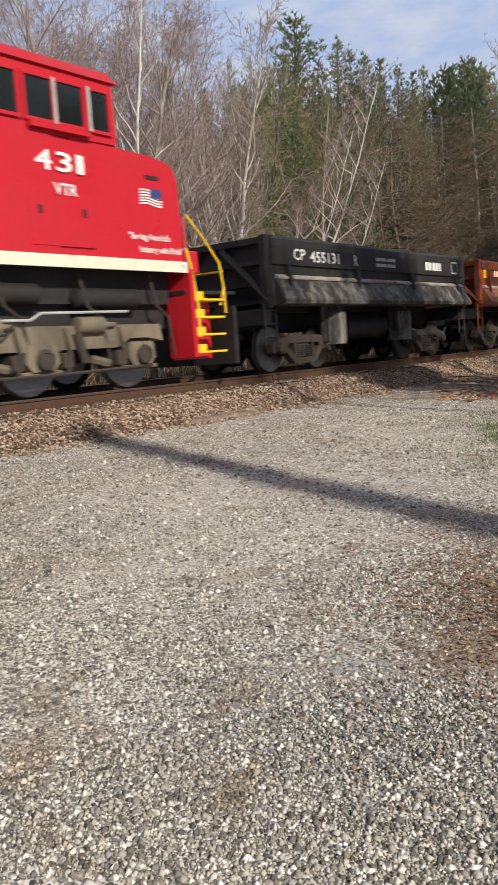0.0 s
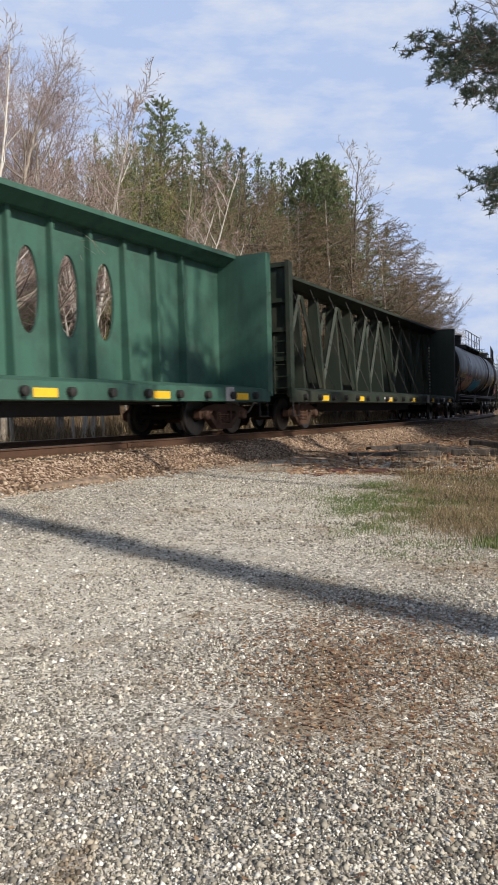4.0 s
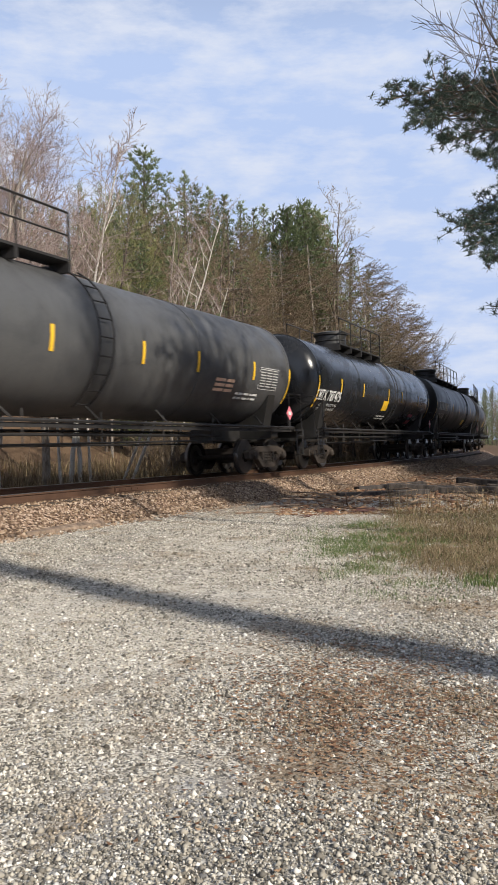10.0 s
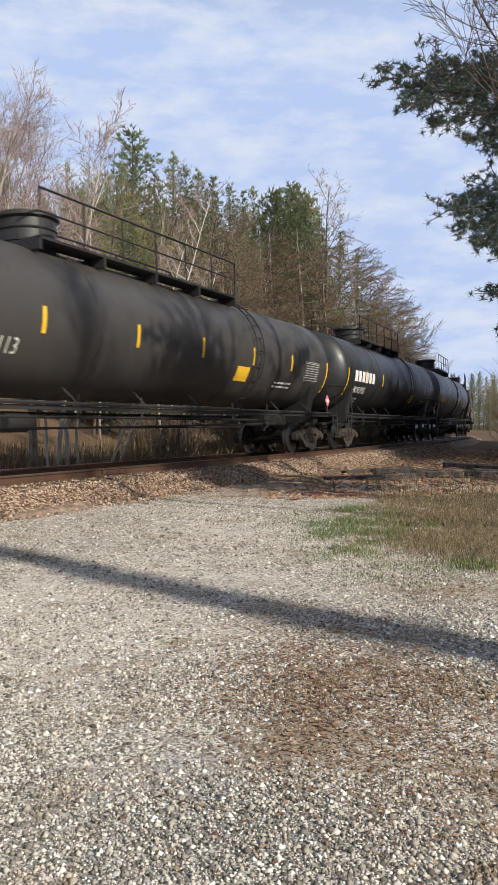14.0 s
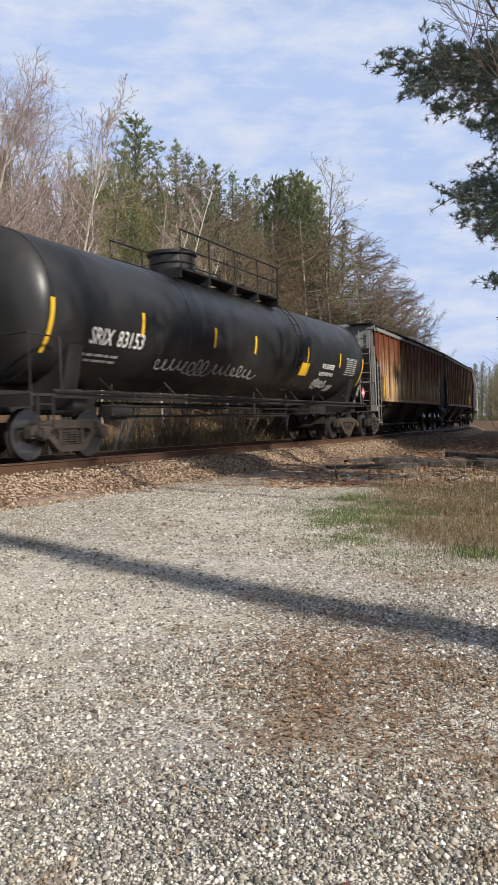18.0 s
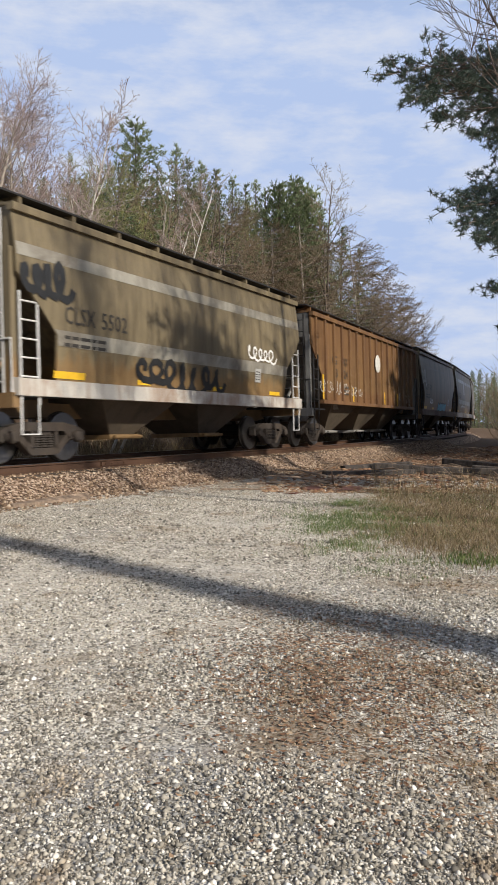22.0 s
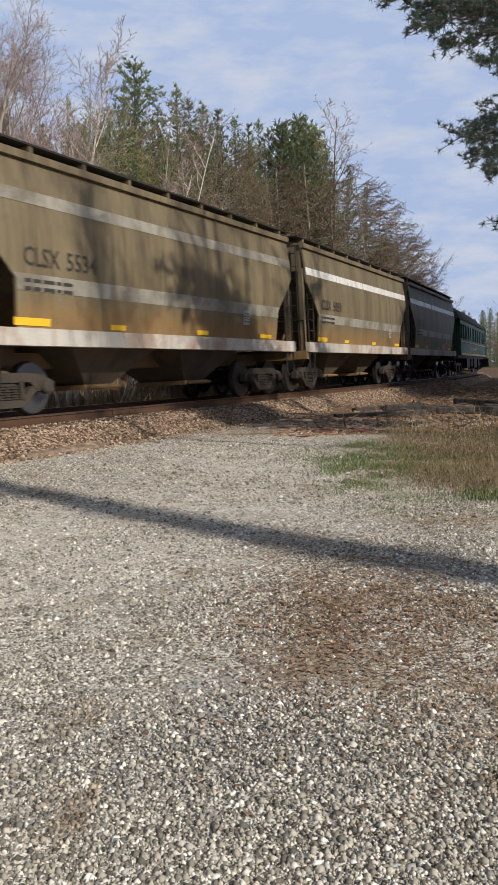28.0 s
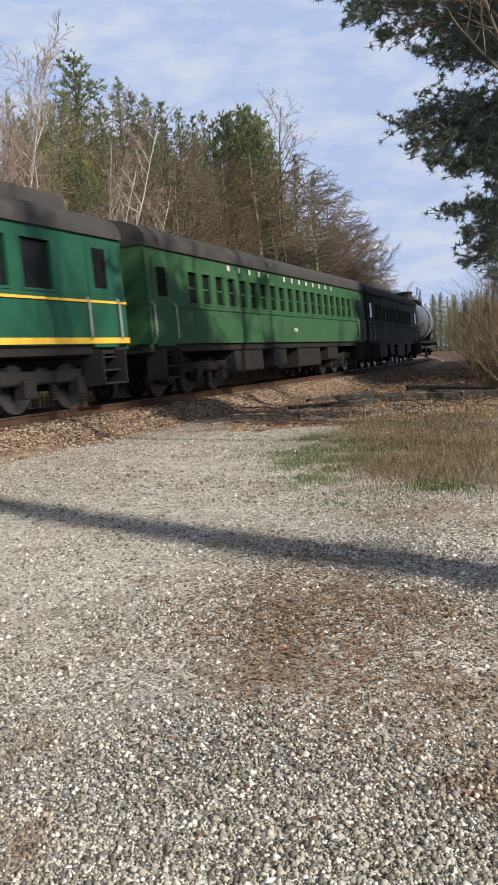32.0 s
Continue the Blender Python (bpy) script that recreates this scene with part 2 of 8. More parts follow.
def stained(name, col, dirt, rust, rough=0.6, top=0.0, foot=0.5, streak=0.7):
    """Old paint on tall sides: dirt runs down in streaks, rust from the roof edge and along the foot."""
    m, nt, b = node_mat(name)
    v = coords(nt)
    run = noise_tex(nt, coords(nt, (5.0, 5.0, 0.10)), 2.4, 6, 0.72)
    wide = noise_tex(nt, coords(nt, (1.5, 1.5, 0.16)), 1.6, 5, 0.65)
    blot = noise_tex(nt, v, 1.7, 6, 0.65, 0.5)
    grain = noise_tex(nt, v, 30, 3, 0.6)
    c = mix(nt, ramp(nt, wide, [(0.42, 0.0), (0.66, 0.75)]), col, dirt)
    c = mix(nt, ramp(nt, run, [(0.47, 0.0), (0.64, streak)]), c, dirt)
    sep = nt.nodes.new("ShaderNodeSeparateXYZ")
    nt.links.new(v, sep.inputs[0])

    def level(z0, z1):
        k = nt.nodes.new("ShaderNodeMapRange")
        k.inputs[1].default_value, k.inputs[2].default_value = z0, z1
        nt.links.new(sep.outputs[2], k.inputs[0])
        return k.outputs[0]

    def both(a, q, amount):
        k = nt.nodes.new("ShaderNodeMath")
        k.operation = "MULTIPLY_ADD"
        nt.links.new(q, k.inputs[0])
        k.inputs[1].default_value = amount
        nt.links.new(a, k.inputs[2])
        return k.outputs[0]

    if top:
        c = mix(nt, ramp(nt, both(level(1.3, 4.4), ramp(nt, run, [(0.38, 0.0), (0.62, 1.0)]), 0.9), [(0.62, 0.0), (1.0, top)]), c, rust)
    if foot:
        c = mix(nt, ramp(nt, both(level(2.5, 1.1), run, 0.9), [(0.80, 0.0), (1.0, foot)]), c, rust)
    c = mix(nt, 0.2, c, grain, "OVERLAY")
    c = mix(nt, ramp(nt, blot, [(0.55, 0.0), (0.75, 0.35)]), c, dirt)
    nt.links.new(c, b.inputs["Base Color"])
    b.inputs["Roughness"].default_value = rough
    b.inputs["Specular IOR Level"].default_value = 0.35
    bump(nt, b, blot, 0.15, 0.02)
    return m


def plain(name, col, rough=0.6, metal=0.0, var=0.25, scale=9.0):
    m, nt, b = node_mat(name)
    v = coords(nt)
    n = noise_tex(nt, v, scale, 5, 0.65)
    c = mix(nt, ramp(nt, n, [(0.3, 0.0), (0.75, 1.0)]), tuple(x * (1 - var) for x in col), tuple(min(1, x * (1 + var)) for x in col))
    nt.links.new(c, b.inputs["Base Color"])
    b.inputs["Roughness"].default_value, b.inputs["Metallic"].default_value = rough, metal
    bump(nt, b, n, 0.15, 0.01)
    return m


def varied(name, stops, rough=0.9, scale=40.0, fleck=0.3, spec=0.3, patches=None, stains=()):
    """Loose natural pieces: each island takes a colour of its own."""
    m, nt, b = node_mat(name)
    g = nt.nodes.new("ShaderNodeNewGeometry")
    c = ramp(nt, g.outputs["Random Per Island"], stops)
    n = noise_tex(nt, coords(nt), scale, 4, 0.7)
    c = mix(nt, fleck, c, n, "OVERLAY")
    if patches:
        c = mix(nt, ramp(nt, noise_tex(nt, coords(nt), 1.3, 5, 0.65, 0.8), [(0.56, 0.0), (0.68, 0.7)]), c, mix(nt, 1.0, c, patches, "MULTIPLY"))
    # earth worked in between the stones, in ragged patches: x, y, half widths
    for x, y, rx, ry in stains:
        v = coords(nt, (1 / rx, 1 / ry, 0))
        v.node.inputs["Location"].default_value = (-x / rx, -y / ry, 0)
        ln = nt.nodes.new("ShaderNodeVectorMath")
        ln.operation = "LENGTH"
        nt.links.new(v, ln.inputs[0])
        ad = nt.nodes.new("ShaderNodeMath")
        ad.operation = "MULTIPLY_ADD"
        nt.links.new(noise_tex(nt, coords(nt), 5.0, 6, 0.7), ad.inputs[0])
        ad.inputs[1].default_value = 1.6
        nt.links.new(ln.outputs["Value"], ad.inputs[2])
        c = mix(nt, ramp(nt, ad.outputs[0], [(0.0, 0.85), (0.85, 0.85), (1.0, 0.0)]), c, mix(nt, 1.0, c, (0.55, 0.41, 0.27), "MULTIPLY"))
    nt.links.new(c, b.inputs["Base Color"])
    b.inputs["Roughness"].default_value = rough
    b.inputs["Specular IOR Level"].default_value = spec
    return m

# ---- the line of the track: s runs along it, away from the camera; d is to its far side ----
RAIL_Z, GAUGE = 0.528, 1.51
_ds = 0.25


def _bend(s):
    return float(np.interp(s, [-176, -4.4, 8, 19.4, 30, 44, 60, 131, 150], [0.0, 0.0342, 0.085, 0.245, 0.05, 0.18, 0.259, 0.259, 0.0]))


def _lay():
    h0 = 27.2
    x0 = -4.154 - 0.755 * math.cos(radians(h0))
    y0 = 14.08 + 0.755 * math.sin(radians(h0))
    ahead, back = [], []
    x, y, h = x0, y0, h0
    for i in range(2400):
        ahead.append((i * _ds, x, y, h))
        x, y, h = x + _ds * math.sin(radians(h)), y + _ds * math.cos(radians(h)), h - _ds * _bend(i * _ds)
    x, y, h = x0, y0, h0
    for i in range(2200):
        back.append((-i * _ds, x, y, h))
        x, y, h = x - _ds * math.sin(radians(h)), y - _ds * math.cos(radians(h)), h + _ds * _bend(-i * _ds)
    return np.array(back[:0:-1] + ahead)


LINE = _lay()


def track_at(s, d=0.0):
    """x, y and heading of the line at s, d metres to its far side."""
    x, y, h = (float(np.interp(s, LINE[:, 0], LINE[:, i])) for i in (1, 2, 3))
    return x - d * math.cos(radians(h)), y + d * math.sin(radians(h)), h


_near = LINE[(LINE[:, 0] > -120) & (LINE[:, 0] < 400)][::6]


def from_track(x, y):
    """s and d of points given as arrays."""
    x, y = np.atleast_1d(x).astype(float), np.atleast_1d(y).astype(float)
    s, d = np.empty(len(x)), np.empty(len(x))
    for i in range(0, len(x), 4000):
        dx, dy = x[i:i + 4000, None] - _near[None, :, 1], y[i:i + 4000, None] - _near[None, :, 2]
        k = np.argmin(dx * dx + dy * dy, axis=1)
        h = np.radians(_near[k, 3])
        ddx, ddy = dx[np.arange(len(k)), k], dy[np.arange(len(k)), k]
        s[i:i + 4000] = _near[k, 0] + ddx * np.sin(h) + ddy * np.cos(h)
        d[i:i + 4000] = -ddx * np.cos(h) + ddy * np.sin(h)
        far = np.hypot(ddx, ddy)
        d[i:i + 4000] = np.sign(d[i:i + 4000]) * far
    return s, d


def lump(x, y, scale):
    return np.array([noise.noise((a / scale, b / scale, 0.3)) for a, b in zip(x, y)])


def ground_z(x, y):
    x, y = np.atleast_1d(x).astype(float), np.atleast_1d(y).astype(float)
    s, d = from_track(x, y)
    z = np.zeros(len(x))
    far = d > 0
    hill = np.interp(d, [0, 3.0, 5.0, 8.0, 14.0, 40.0, 80.0, 400.0], [0, -0.05, -0.1, 0.4, 2.2, 11.0, 19.0, 30.0])
    z[far] = hill[far]
    amp = np.where(far, np.clip((d - 4) / 10, 0.0, 1.0), 0.0)
    z += amp * 0.9 * lump(x, y, 7.0)
    rough = np.where(far, 0.0, np.clip((np.abs(d) - 2.6) / 3, 0, 1))
    z += rough * 0.035 * lump(x, y, 1.7)
    # a low bank with brush to the right of the line, away from the camera
    bank = np.clip((y - 24) / 10, 0, 1) * np.clip((-d - 3.6) / 3, 0, 1) * np.exp(-((-d - 9) / 9) ** 2)
    z += np.where(far, 0, bank * 0.5)
    return z


# ---- ground materials ----
def ground_material():
    m, nt, b = node_mat("gravel_ground")
    v = coords(nt)
    big = noise_tex(nt, v, 0.42, 6, 0.6, 0.4)
    mid = noise_tex(nt, v, 3.5, 6, 0.65)
    fine = noise_tex(nt, v, 55, 4, 0.7)
    vo = nt.nodes.new("ShaderNodeTexVoronoi")
    vo.inputs["Scale"].default_value = 105
    nt.links.new(v, vo.inputs["Vector"])
    sep = nt.nodes.new("ShaderNodeSeparateColor")
    nt.links.new(vo.outputs["Color"], sep.inputs[0])
    stone = ramp(nt, sep.outputs[0], [(0.0, (0.045, 0.041, 0.036)), (0.28, (0.17, 0.155, 0.13)), (0.55, (0.49, 0.44, 0.36)), (0.78, (0.67, 0.61, 0.505)), (1.0, (0.86, 0.81, 0.72))])
    vo2 = nt.nodes.new("ShaderNodeTexVoronoi")
    vo2.inputs["Scale"].default_value = 58
    nt.links.new(v, vo2.inputs["Vector"])
    sep2 = nt.nodes.new("ShaderNodeSeparateColor")
    nt.links.new(vo2.outputs["Color"], sep2.inputs[0])
    stone2 = ramp(nt, sep2.outputs[1], [(0.0, (0.05, 0.046, 0.04)), (0.35, (0.25, 0.228, 0.19)), (0.7, (0.58, 0.53, 0.445)), (1.0, (0.90, 0.86, 0.78))])
    c = mix(nt, ramp(nt, sep2.outputs[2], [(0.45, 0.0), (0.55, 1.0)]), stone, stone2)
    c = mix(nt, 0.45, c, fine, "OVERLAY")
    c = mix(nt, ramp(nt, big, [(0.48, 0.0), (0.64, 0.4)]), c, mix(nt, fine, (0.12, 0.12, 0.122), (0.42, 0.415, 0.41)))
    patch = noise_tex(nt, v, 1.3, 5, 0.65, 0.8)
    c = mix(nt, ramp(nt, patch, [(0.5, 0.0), (0.66, 0.6)]), c, mix(nt, fine, (0.10, 0.07, 0.04), (0.34, 0.265, 0.18)))
    c = mix(nt, ramp(nt, mid, [(0.52, 0.0), (0.75, 0.45)]), c, (0.17, 0.15, 0.13))
    # brown strip of old leaves and dirt, and the earth under the grass and brush
    sx = nt.nodes.new("ShaderNodeSeparateXYZ")
    nt.links.new(v, sx.inputs[0])

    def math_node(op, a, b2):
        k = nt.nodes.new("ShaderNodeMath")
        k.operation = op
        for i, q in enumerate((a, b2)):
            if isinstance(q, (int, float)):
                k.inputs[i].default_value = q
            else:
                nt.links.new(q, k.inputs[i])
        return k.outputs[0]

    def blob(cx, cy, rx, ry, soft):
        px = math_node("DIVIDE", math_node("SUBTRACT", sx.outputs[0], cx), rx)
        py = math_node("DIVIDE", math_node("SUBTRACT", sx.outputs[1], cy), ry)
        q = math_node("ADD", math_node("MULTIPLY", px, px), math_node("MULTIPLY", py, py))
        q = math_node("ADD", q, math_node("MULTIPLY", math_node("SUBTRACT", mid, 0.5), 5.0))
        return ramp(nt, q, [(0.0, 1.0), (min(1.0, soft), 0.0)])

    brown = mix(nt, noise_tex(nt, v, 22, 5, 0.7), (0.05, 0.031, 0.017), (0.36, 0.255, 0.155))
    pale = mix(nt, fine, (0.40, 0.36, 0.295), (0.80, 0.75, 0.66))
    slate = mix(nt, fine, (0.13, 0.135, 0.145), (0.44, 0.445, 0.46))
    c = mix(nt, mix(nt, 0.5, 0.0, blob(-1.3, 6.4, 1.7, 2.6, 1.0)), c, pale)
    c = mix(nt, mix(nt, 0.4, 0.0, blob(0.4, 10.5, 1.9, 3.4, 1.0)), c, pale)
    c = mix(nt, mix(nt, 0.55, 0.0, blob(1.4, 5.3, 0.8, 0.6, 0.9)), c, slate)
    c = mix(nt, mix(nt, 0.42, 0.0, blob(-0.35, 2.9, 0.8, 0.75, 0.9)), c, slate)
    c = mix(nt, mix(nt, 0.72, 0.0, blob(0.34, 3.85, 0.5, 1.05, 0.9)), c, brown)
    c = mix(nt, mix(nt, 0.6, 0.0, blob(0.95, 3.0, 0.5, 0.65, 0.9)), c, brown)
    c = mix(nt, mix(nt, 0.5, 0.0, blob(1.15, 4.3, 0.55, 0.6, 0.9)), c, brown)
    c = mix(nt, mix(nt, 0.5, 0.0, blob(1.9, 6.9, 0.9, 0.8, 0.9)), c, brown)
    c = mix(nt, mix(nt, 0.9, 0.0, blob(3.6, 11.8, 1.9, 3.4, 1.0)), c, brown)
    c = mix(nt, mix(nt, 0.55, 0.0, blob(0.9, 17.2, 2.6, 1.6, 0.9)), c, brown)
    c = mix(nt, mix(nt, 0.85, 0.0, blob(2.05, 16.7, 1.0, 0.8, 0.9)), c, (0.11, 0.055, 0.038))
    # earth under trees: away from the open gravel
    dirt = mix(nt, noise_tex(nt, v, 6, 6, 0.7), (0.06, 0.037, 0.024), (0.20, 0.13, 0.078))
    w1 = math_node("SUBTRACT", math_node("MULTIPLY", sx.outputs[1], 0.454), sx.outputs[0])
    w1 = math_node("SUBTRACT", w1, 12.7)
    c = mix(nt, ramp(nt, math_node("MULTIPLY", w1, 0.4), [(0.0, 0.0), (1.0, 1.0)]), c, dirt)
    w2 = math_node("ADD", math_node("SUBTRACT", sx.outputs[1], 18.2), math_node("MULTIPLY", math_node("SUBTRACT", mid, 0.5), 9.0))
    c = mix(nt, ramp(nt, math_node("MULTIPLY", w2, 0.25), [(0.0, 0.0), (1.0, 0.9)]), c, dirt)
    w3 = math_node("ADD", math_node("SUBTRACT", sx.outputs[0], 5.0), math_node("MULTIPLY", math_node("SUBTRACT", mid, 0.5), 5.0))
    c = mix(nt, ramp(nt, math_node("MULTIPLY", w3, 0.3), [(0.0, 0.0), (1.0, 0.9)]), c, dirt)
    nt.links.new(c, b.inputs["Base Color"])
    b.inputs["Roughness"].default_value = 0.95
    b.inputs["Specular IOR Level"].default_value = 0.2
    h = mix(nt, 0.5, vo.outputs["Distance"], fine)
    bump(nt, b, h, 0.45, 0.012)
    return m


M_GROUND = ground_material()


def build_ground():
    def axis(lo, hi, fine_lo, fine_hi, step):
        a = list(np.arange(fine_lo, fine_hi + 1e-6, step))
        q, st = fine_hi, step
        while q < hi:
            st *= 1.22
            q += st
            a.append(min(q, hi))
        q, st = fine_lo, step
        while q > lo:
            st *= 1.22
            q -= st
            a.insert(0, max(q, lo))
        return np.array(a)
    xs, ys = axis(-2500, 2500, -26, 30, 0.8), axis(-2500, 2500, 0, 95, 0.8)
    gx, gy = np.meshgrid(xs, ys)
    z = ground_z(gx.ravel(), gy.ravel())
    n, m = len(xs), len(ys)
    i, j = np.meshgrid(np.arange(n - 1), np.arange(m - 1))
    a = (j * n + i).ravel()
    me = fast_mesh("ground", np.c_[gx.ravel(), gy.ravel(), z], np.c_[a, a + 1, a + n + 1, a + n], M_GROUND, True)
    tagged(new("ground", me), "pale crushed-stone yard and leaf-littered earth rising to a wooded hill", "ground", kind="structure")


build_ground()

# ---- ballast, ties and rails ----
def ballast_material():
    m, nt, b = node_mat("ballast_bed")
    v = coords(nt)
    vo = nt.nodes.new("ShaderNodeTexVoronoi")
    vo.inputs["Scale"].default_value = 26
    nt.links.new(v, vo.inputs["Vector"])
    sep = nt.nodes.new("ShaderNodeSeparateColor")
    nt.links.new(vo.outputs["Color"], sep.inputs[0])
    c = ramp(nt, sep.outputs[0], [(0.0, (0.035, 0.023, 0.017)), (0.3, (0.12, 0.075, 0.050)), (0.65, (0.29, 0.198, 0.138)), (1.0, (0.55, 0.435, 0.335))])
    c = mix(nt, ramp(nt, noise_tex(nt, v, 1.1, 5, 0.6), [(0.5, 0.0), (0.7, 0.5)]), c, (0.10, 0.065, 0.042))
    nt.links.new(c, b.inputs["Base Color"])
    b.inputs["Roughness"].default_value = 0.95
    b.inputs["Specular IOR Level"].default_value = 0.2
    bump(nt, b, vo.outputs["Distance"], 0.9, 0.03)
    return m


M_BALLAST = ballast_material()
M_RAIL = paint("rail_steel", (0.11, 0.062, 0.040), (0.06, 0.038, 0.028), 0.4, 0.6, 0.2, 0.3)
M_RAILTOP = plain("rail_top", (0.45, 0.43, 0.41), 0.3, 1.0, 0.15)
M_TIE = paint("tie_wood", (0.085, 0.065, 0.05), (0.03, 0.025, 0.02), 0.5, 0.9, 0.1)
STOPS = [-40 + 1.0 * i for i in range(60)] + [20 + 2.0 * i for i in range(70)]


def sweep(prof, stops, closed=True):
    m = Mesh()
    k = len(prof)
    for s in stops:
        for d, z in prof:
            x, y, _ = track_at(s, d)
            m.v.append((x, y, z))
    for i in range(len(stops) - 1):
        for j in range(k if closed else k - 1):
            m.f.append((i * k + j, i * k + (j + 1) % k, (i + 1) * k + (j + 1) % k, (i + 1) * k + j))
    return m


def build_track():
    bed = [(-2.25, -0.06), (-1.85, 0.10), (-1.45, 0.325), (-1.2, 0.35), (1.2, 0.35), (1.6, 0.30), (2.6, -0.12)]
    solid("ballast_bed", sweep(bed, STOPS), M_BALLAST, "brown crushed-stone ballast bed under the track", "ballast", kind="structure")
    for side in (-1, 1):
        c = side * GAUGE / 2
        prof = [(-0.07, 0), (0.07, 0), (0.07, 0.012), (0.012, 0.035), (0.012, 0.12), (0.036, 0.135), (0.036, 0.162), (-0.036, 0.162), (-0.036, 0.135), (-0.012, 0.12), (-0.012, 0.035), (-0.07, 0.012)]
        r = solid("rail", sweep([(c + d, RAIL_Z - 0.17 + z) for d, z in prof], STOPS), M_RAIL, "rusty brown steel rail with a polished top", "rail", "rails of the track", "structure")
        part("rail_head", sweep([(c - 0.03, RAIL_Z - 0.009), (c + 0.03, RAIL_Z - 0.009), (c + 0.03, RAIL_Z), (c - 0.03, RAIL_Z)], STOPS), M_RAILTOP, r, "polished running surface")
    tie = Mesh().box(-0.115, 0.115, -1.3, 1.3, -0.18, 0.0, 0.015).data("tie", M_TIE)
    n = 0
    bedob = bpy.data.objects["ballast_bed"]
    for i in range(150):
        s = -22 + 0.54 * i + random.uniform(-0.03, 0.03)
        x, y, h = track_at(s, random.uniform(-0.04, 0.04))
        part("tie", tie, None, bedob, at=pose(x, y, RAIL_Z - 0.168, 0, 0, 90 - h + random.uniform(-1, 1)))
    # a joint bar with bolts on the near rail
    x, y, h = track_at(3.6, -GAUGE / 2 - 0.03)
    j = Mesh().box(-0.45, 0.45, -0.022, 0.012, 0.03, 0.125, 0.01)
    for k in range(4):
        j.lathe([(-0.045, 0.012), (-0.02, 0.014)], 6, "y", (-0.33 + 0.22 * k, 0, 0.08))
    solid("joint_bar", j, M_RAIL, "rusty bolted joint bar on the near rail", "joint bar", at=pose(x, y, RAIL_Z - 0.17, 0, 0, 90 - h))


build_track()

# ---- the train: x along the car (away), -y its side towards the camera, z from the rail top ----
M_BLACK = paint("sooty_black_paint", (0.022, 0.021, 0.020), (0.060, 0.052, 0.043), 0.30, 0.45, 0.25)
M_TRUCK = paint("greasy_cast_steel", (0.046, 0.038, 0.032), (0.095, 0.070, 0.052), 0.4, 0.8, 0.2)
M_TRUCKRED = paint("rusty_cast_steel", (0.085, 0.045, 0.03), (0.035, 0.026, 0.02), 0.45, 0.8, 0.3)
M_WHEEL = paint("wheel_steel", (0.022, 0.017, 0.014), (0.045, 0.033, 0.026), 0.4, 0.75, 0.0, 0.1)
M_RIM = plain("wheel_tread", (0.20, 0.19, 0.18), 0.35, 0.9, 0.15)
M_YELLOW = plain("reflective_yellow", (0.80, 0.48, 0.03), 0.45, 0.0, 0.12)
M_WHITE = plain("stencil_white", (0.74, 0.73, 0.70), 0.6, 0.0, 0.12)
M_GREYW = plain("worn_white", (0.42, 0.41, 0.39), 0.7, 0.0, 0.25)
M_DARK = plain("dark_steel", (0.022, 0.020, 0.019), 0.65, 0.1, 0.3)
M_PINK = plain("placard_red", (0.72, 0.20, 0.24), 0.5, 0.0, 0.1)

_cache = {}
SPAN = {}        # car: half the distance between its trucks


def cached(key, make):
    if key not in _cache:
        _cache[key] = make()
    return _cache[key]


def wheel_profile(r, w0, side):
    """One wheel: (along, radius), flange on the inner side."""
    p = [(w0 - 0.07, 0.09), (w0 - 0.07, 0.13), (w0 - 0.02, 0.17), (w0 + 0.0, r - 0.10), (w0 - 0.055, r - 0.07), (w0 - 0.06, r + 0.025), (w0 - 0.03, r + 0.028), (w0 - 0.02, r), (w0 + 0.07, r - 0.004), (w0 + 0.07, r - 0.075), (w0 + 0.02, r - 0.11), (w0 + 0.03, 0.18), (w0 + 0.09, 0.15), (w0 + 0.09, 0.08)]
    return [(side * a, b) for a, b in p]


def wheelset_mesh(r):
    m = Mesh()
    m.lathe([(-1.12, 0.075), (1.12, 0.075)], 10, "y")
    for side in (-1, 1):
        m.lathe(wheel_profile(r, 0.745, side), 28, "y")
    # balance pockets, so that the turning shows
    for side in (-1, 1):
        for k in range(4):
            t = k * math.pi / 2
            m.lathe([(side * 0.75, 0.035), (side * 0.79, 0.03)], 8, "y", (0.27 * math.cos(t), 0, 0.27 * math.sin(t)))
    return m.data("wheelset", M_WHEEL, True)


def rim_mesh(r):
    m = Mesh()
    for side in (-1, 1):
        m.lathe([(side * 0.728, r - 0.03), (side * 0.728, r + 0.004), (side * 0.816, r + 0.001), (side * 0.8185, r - 0.012), (side * 0.8185, r - 0.03)], 28, "y")
    return m.data("tread", M_RIM, True)


def coil(m, x, y, z0, z1, r):
    prof = []
    n = 6
    for k in range(n):
        a, b = z0 + (z1 - z0) * k / n, z0 + (z1 - z0) * (k + 0.5) / n
        prof += [(a, r * 0.72), (a + 0.3 * (b - a), r), (b, r), (b + 0.3 * (b - a), r * 0.72)]
    m.lathe(prof, 10, "z", (x, y, 0))


WHEELS = []     # (car, wheelset, radius): keyed at the end of the file


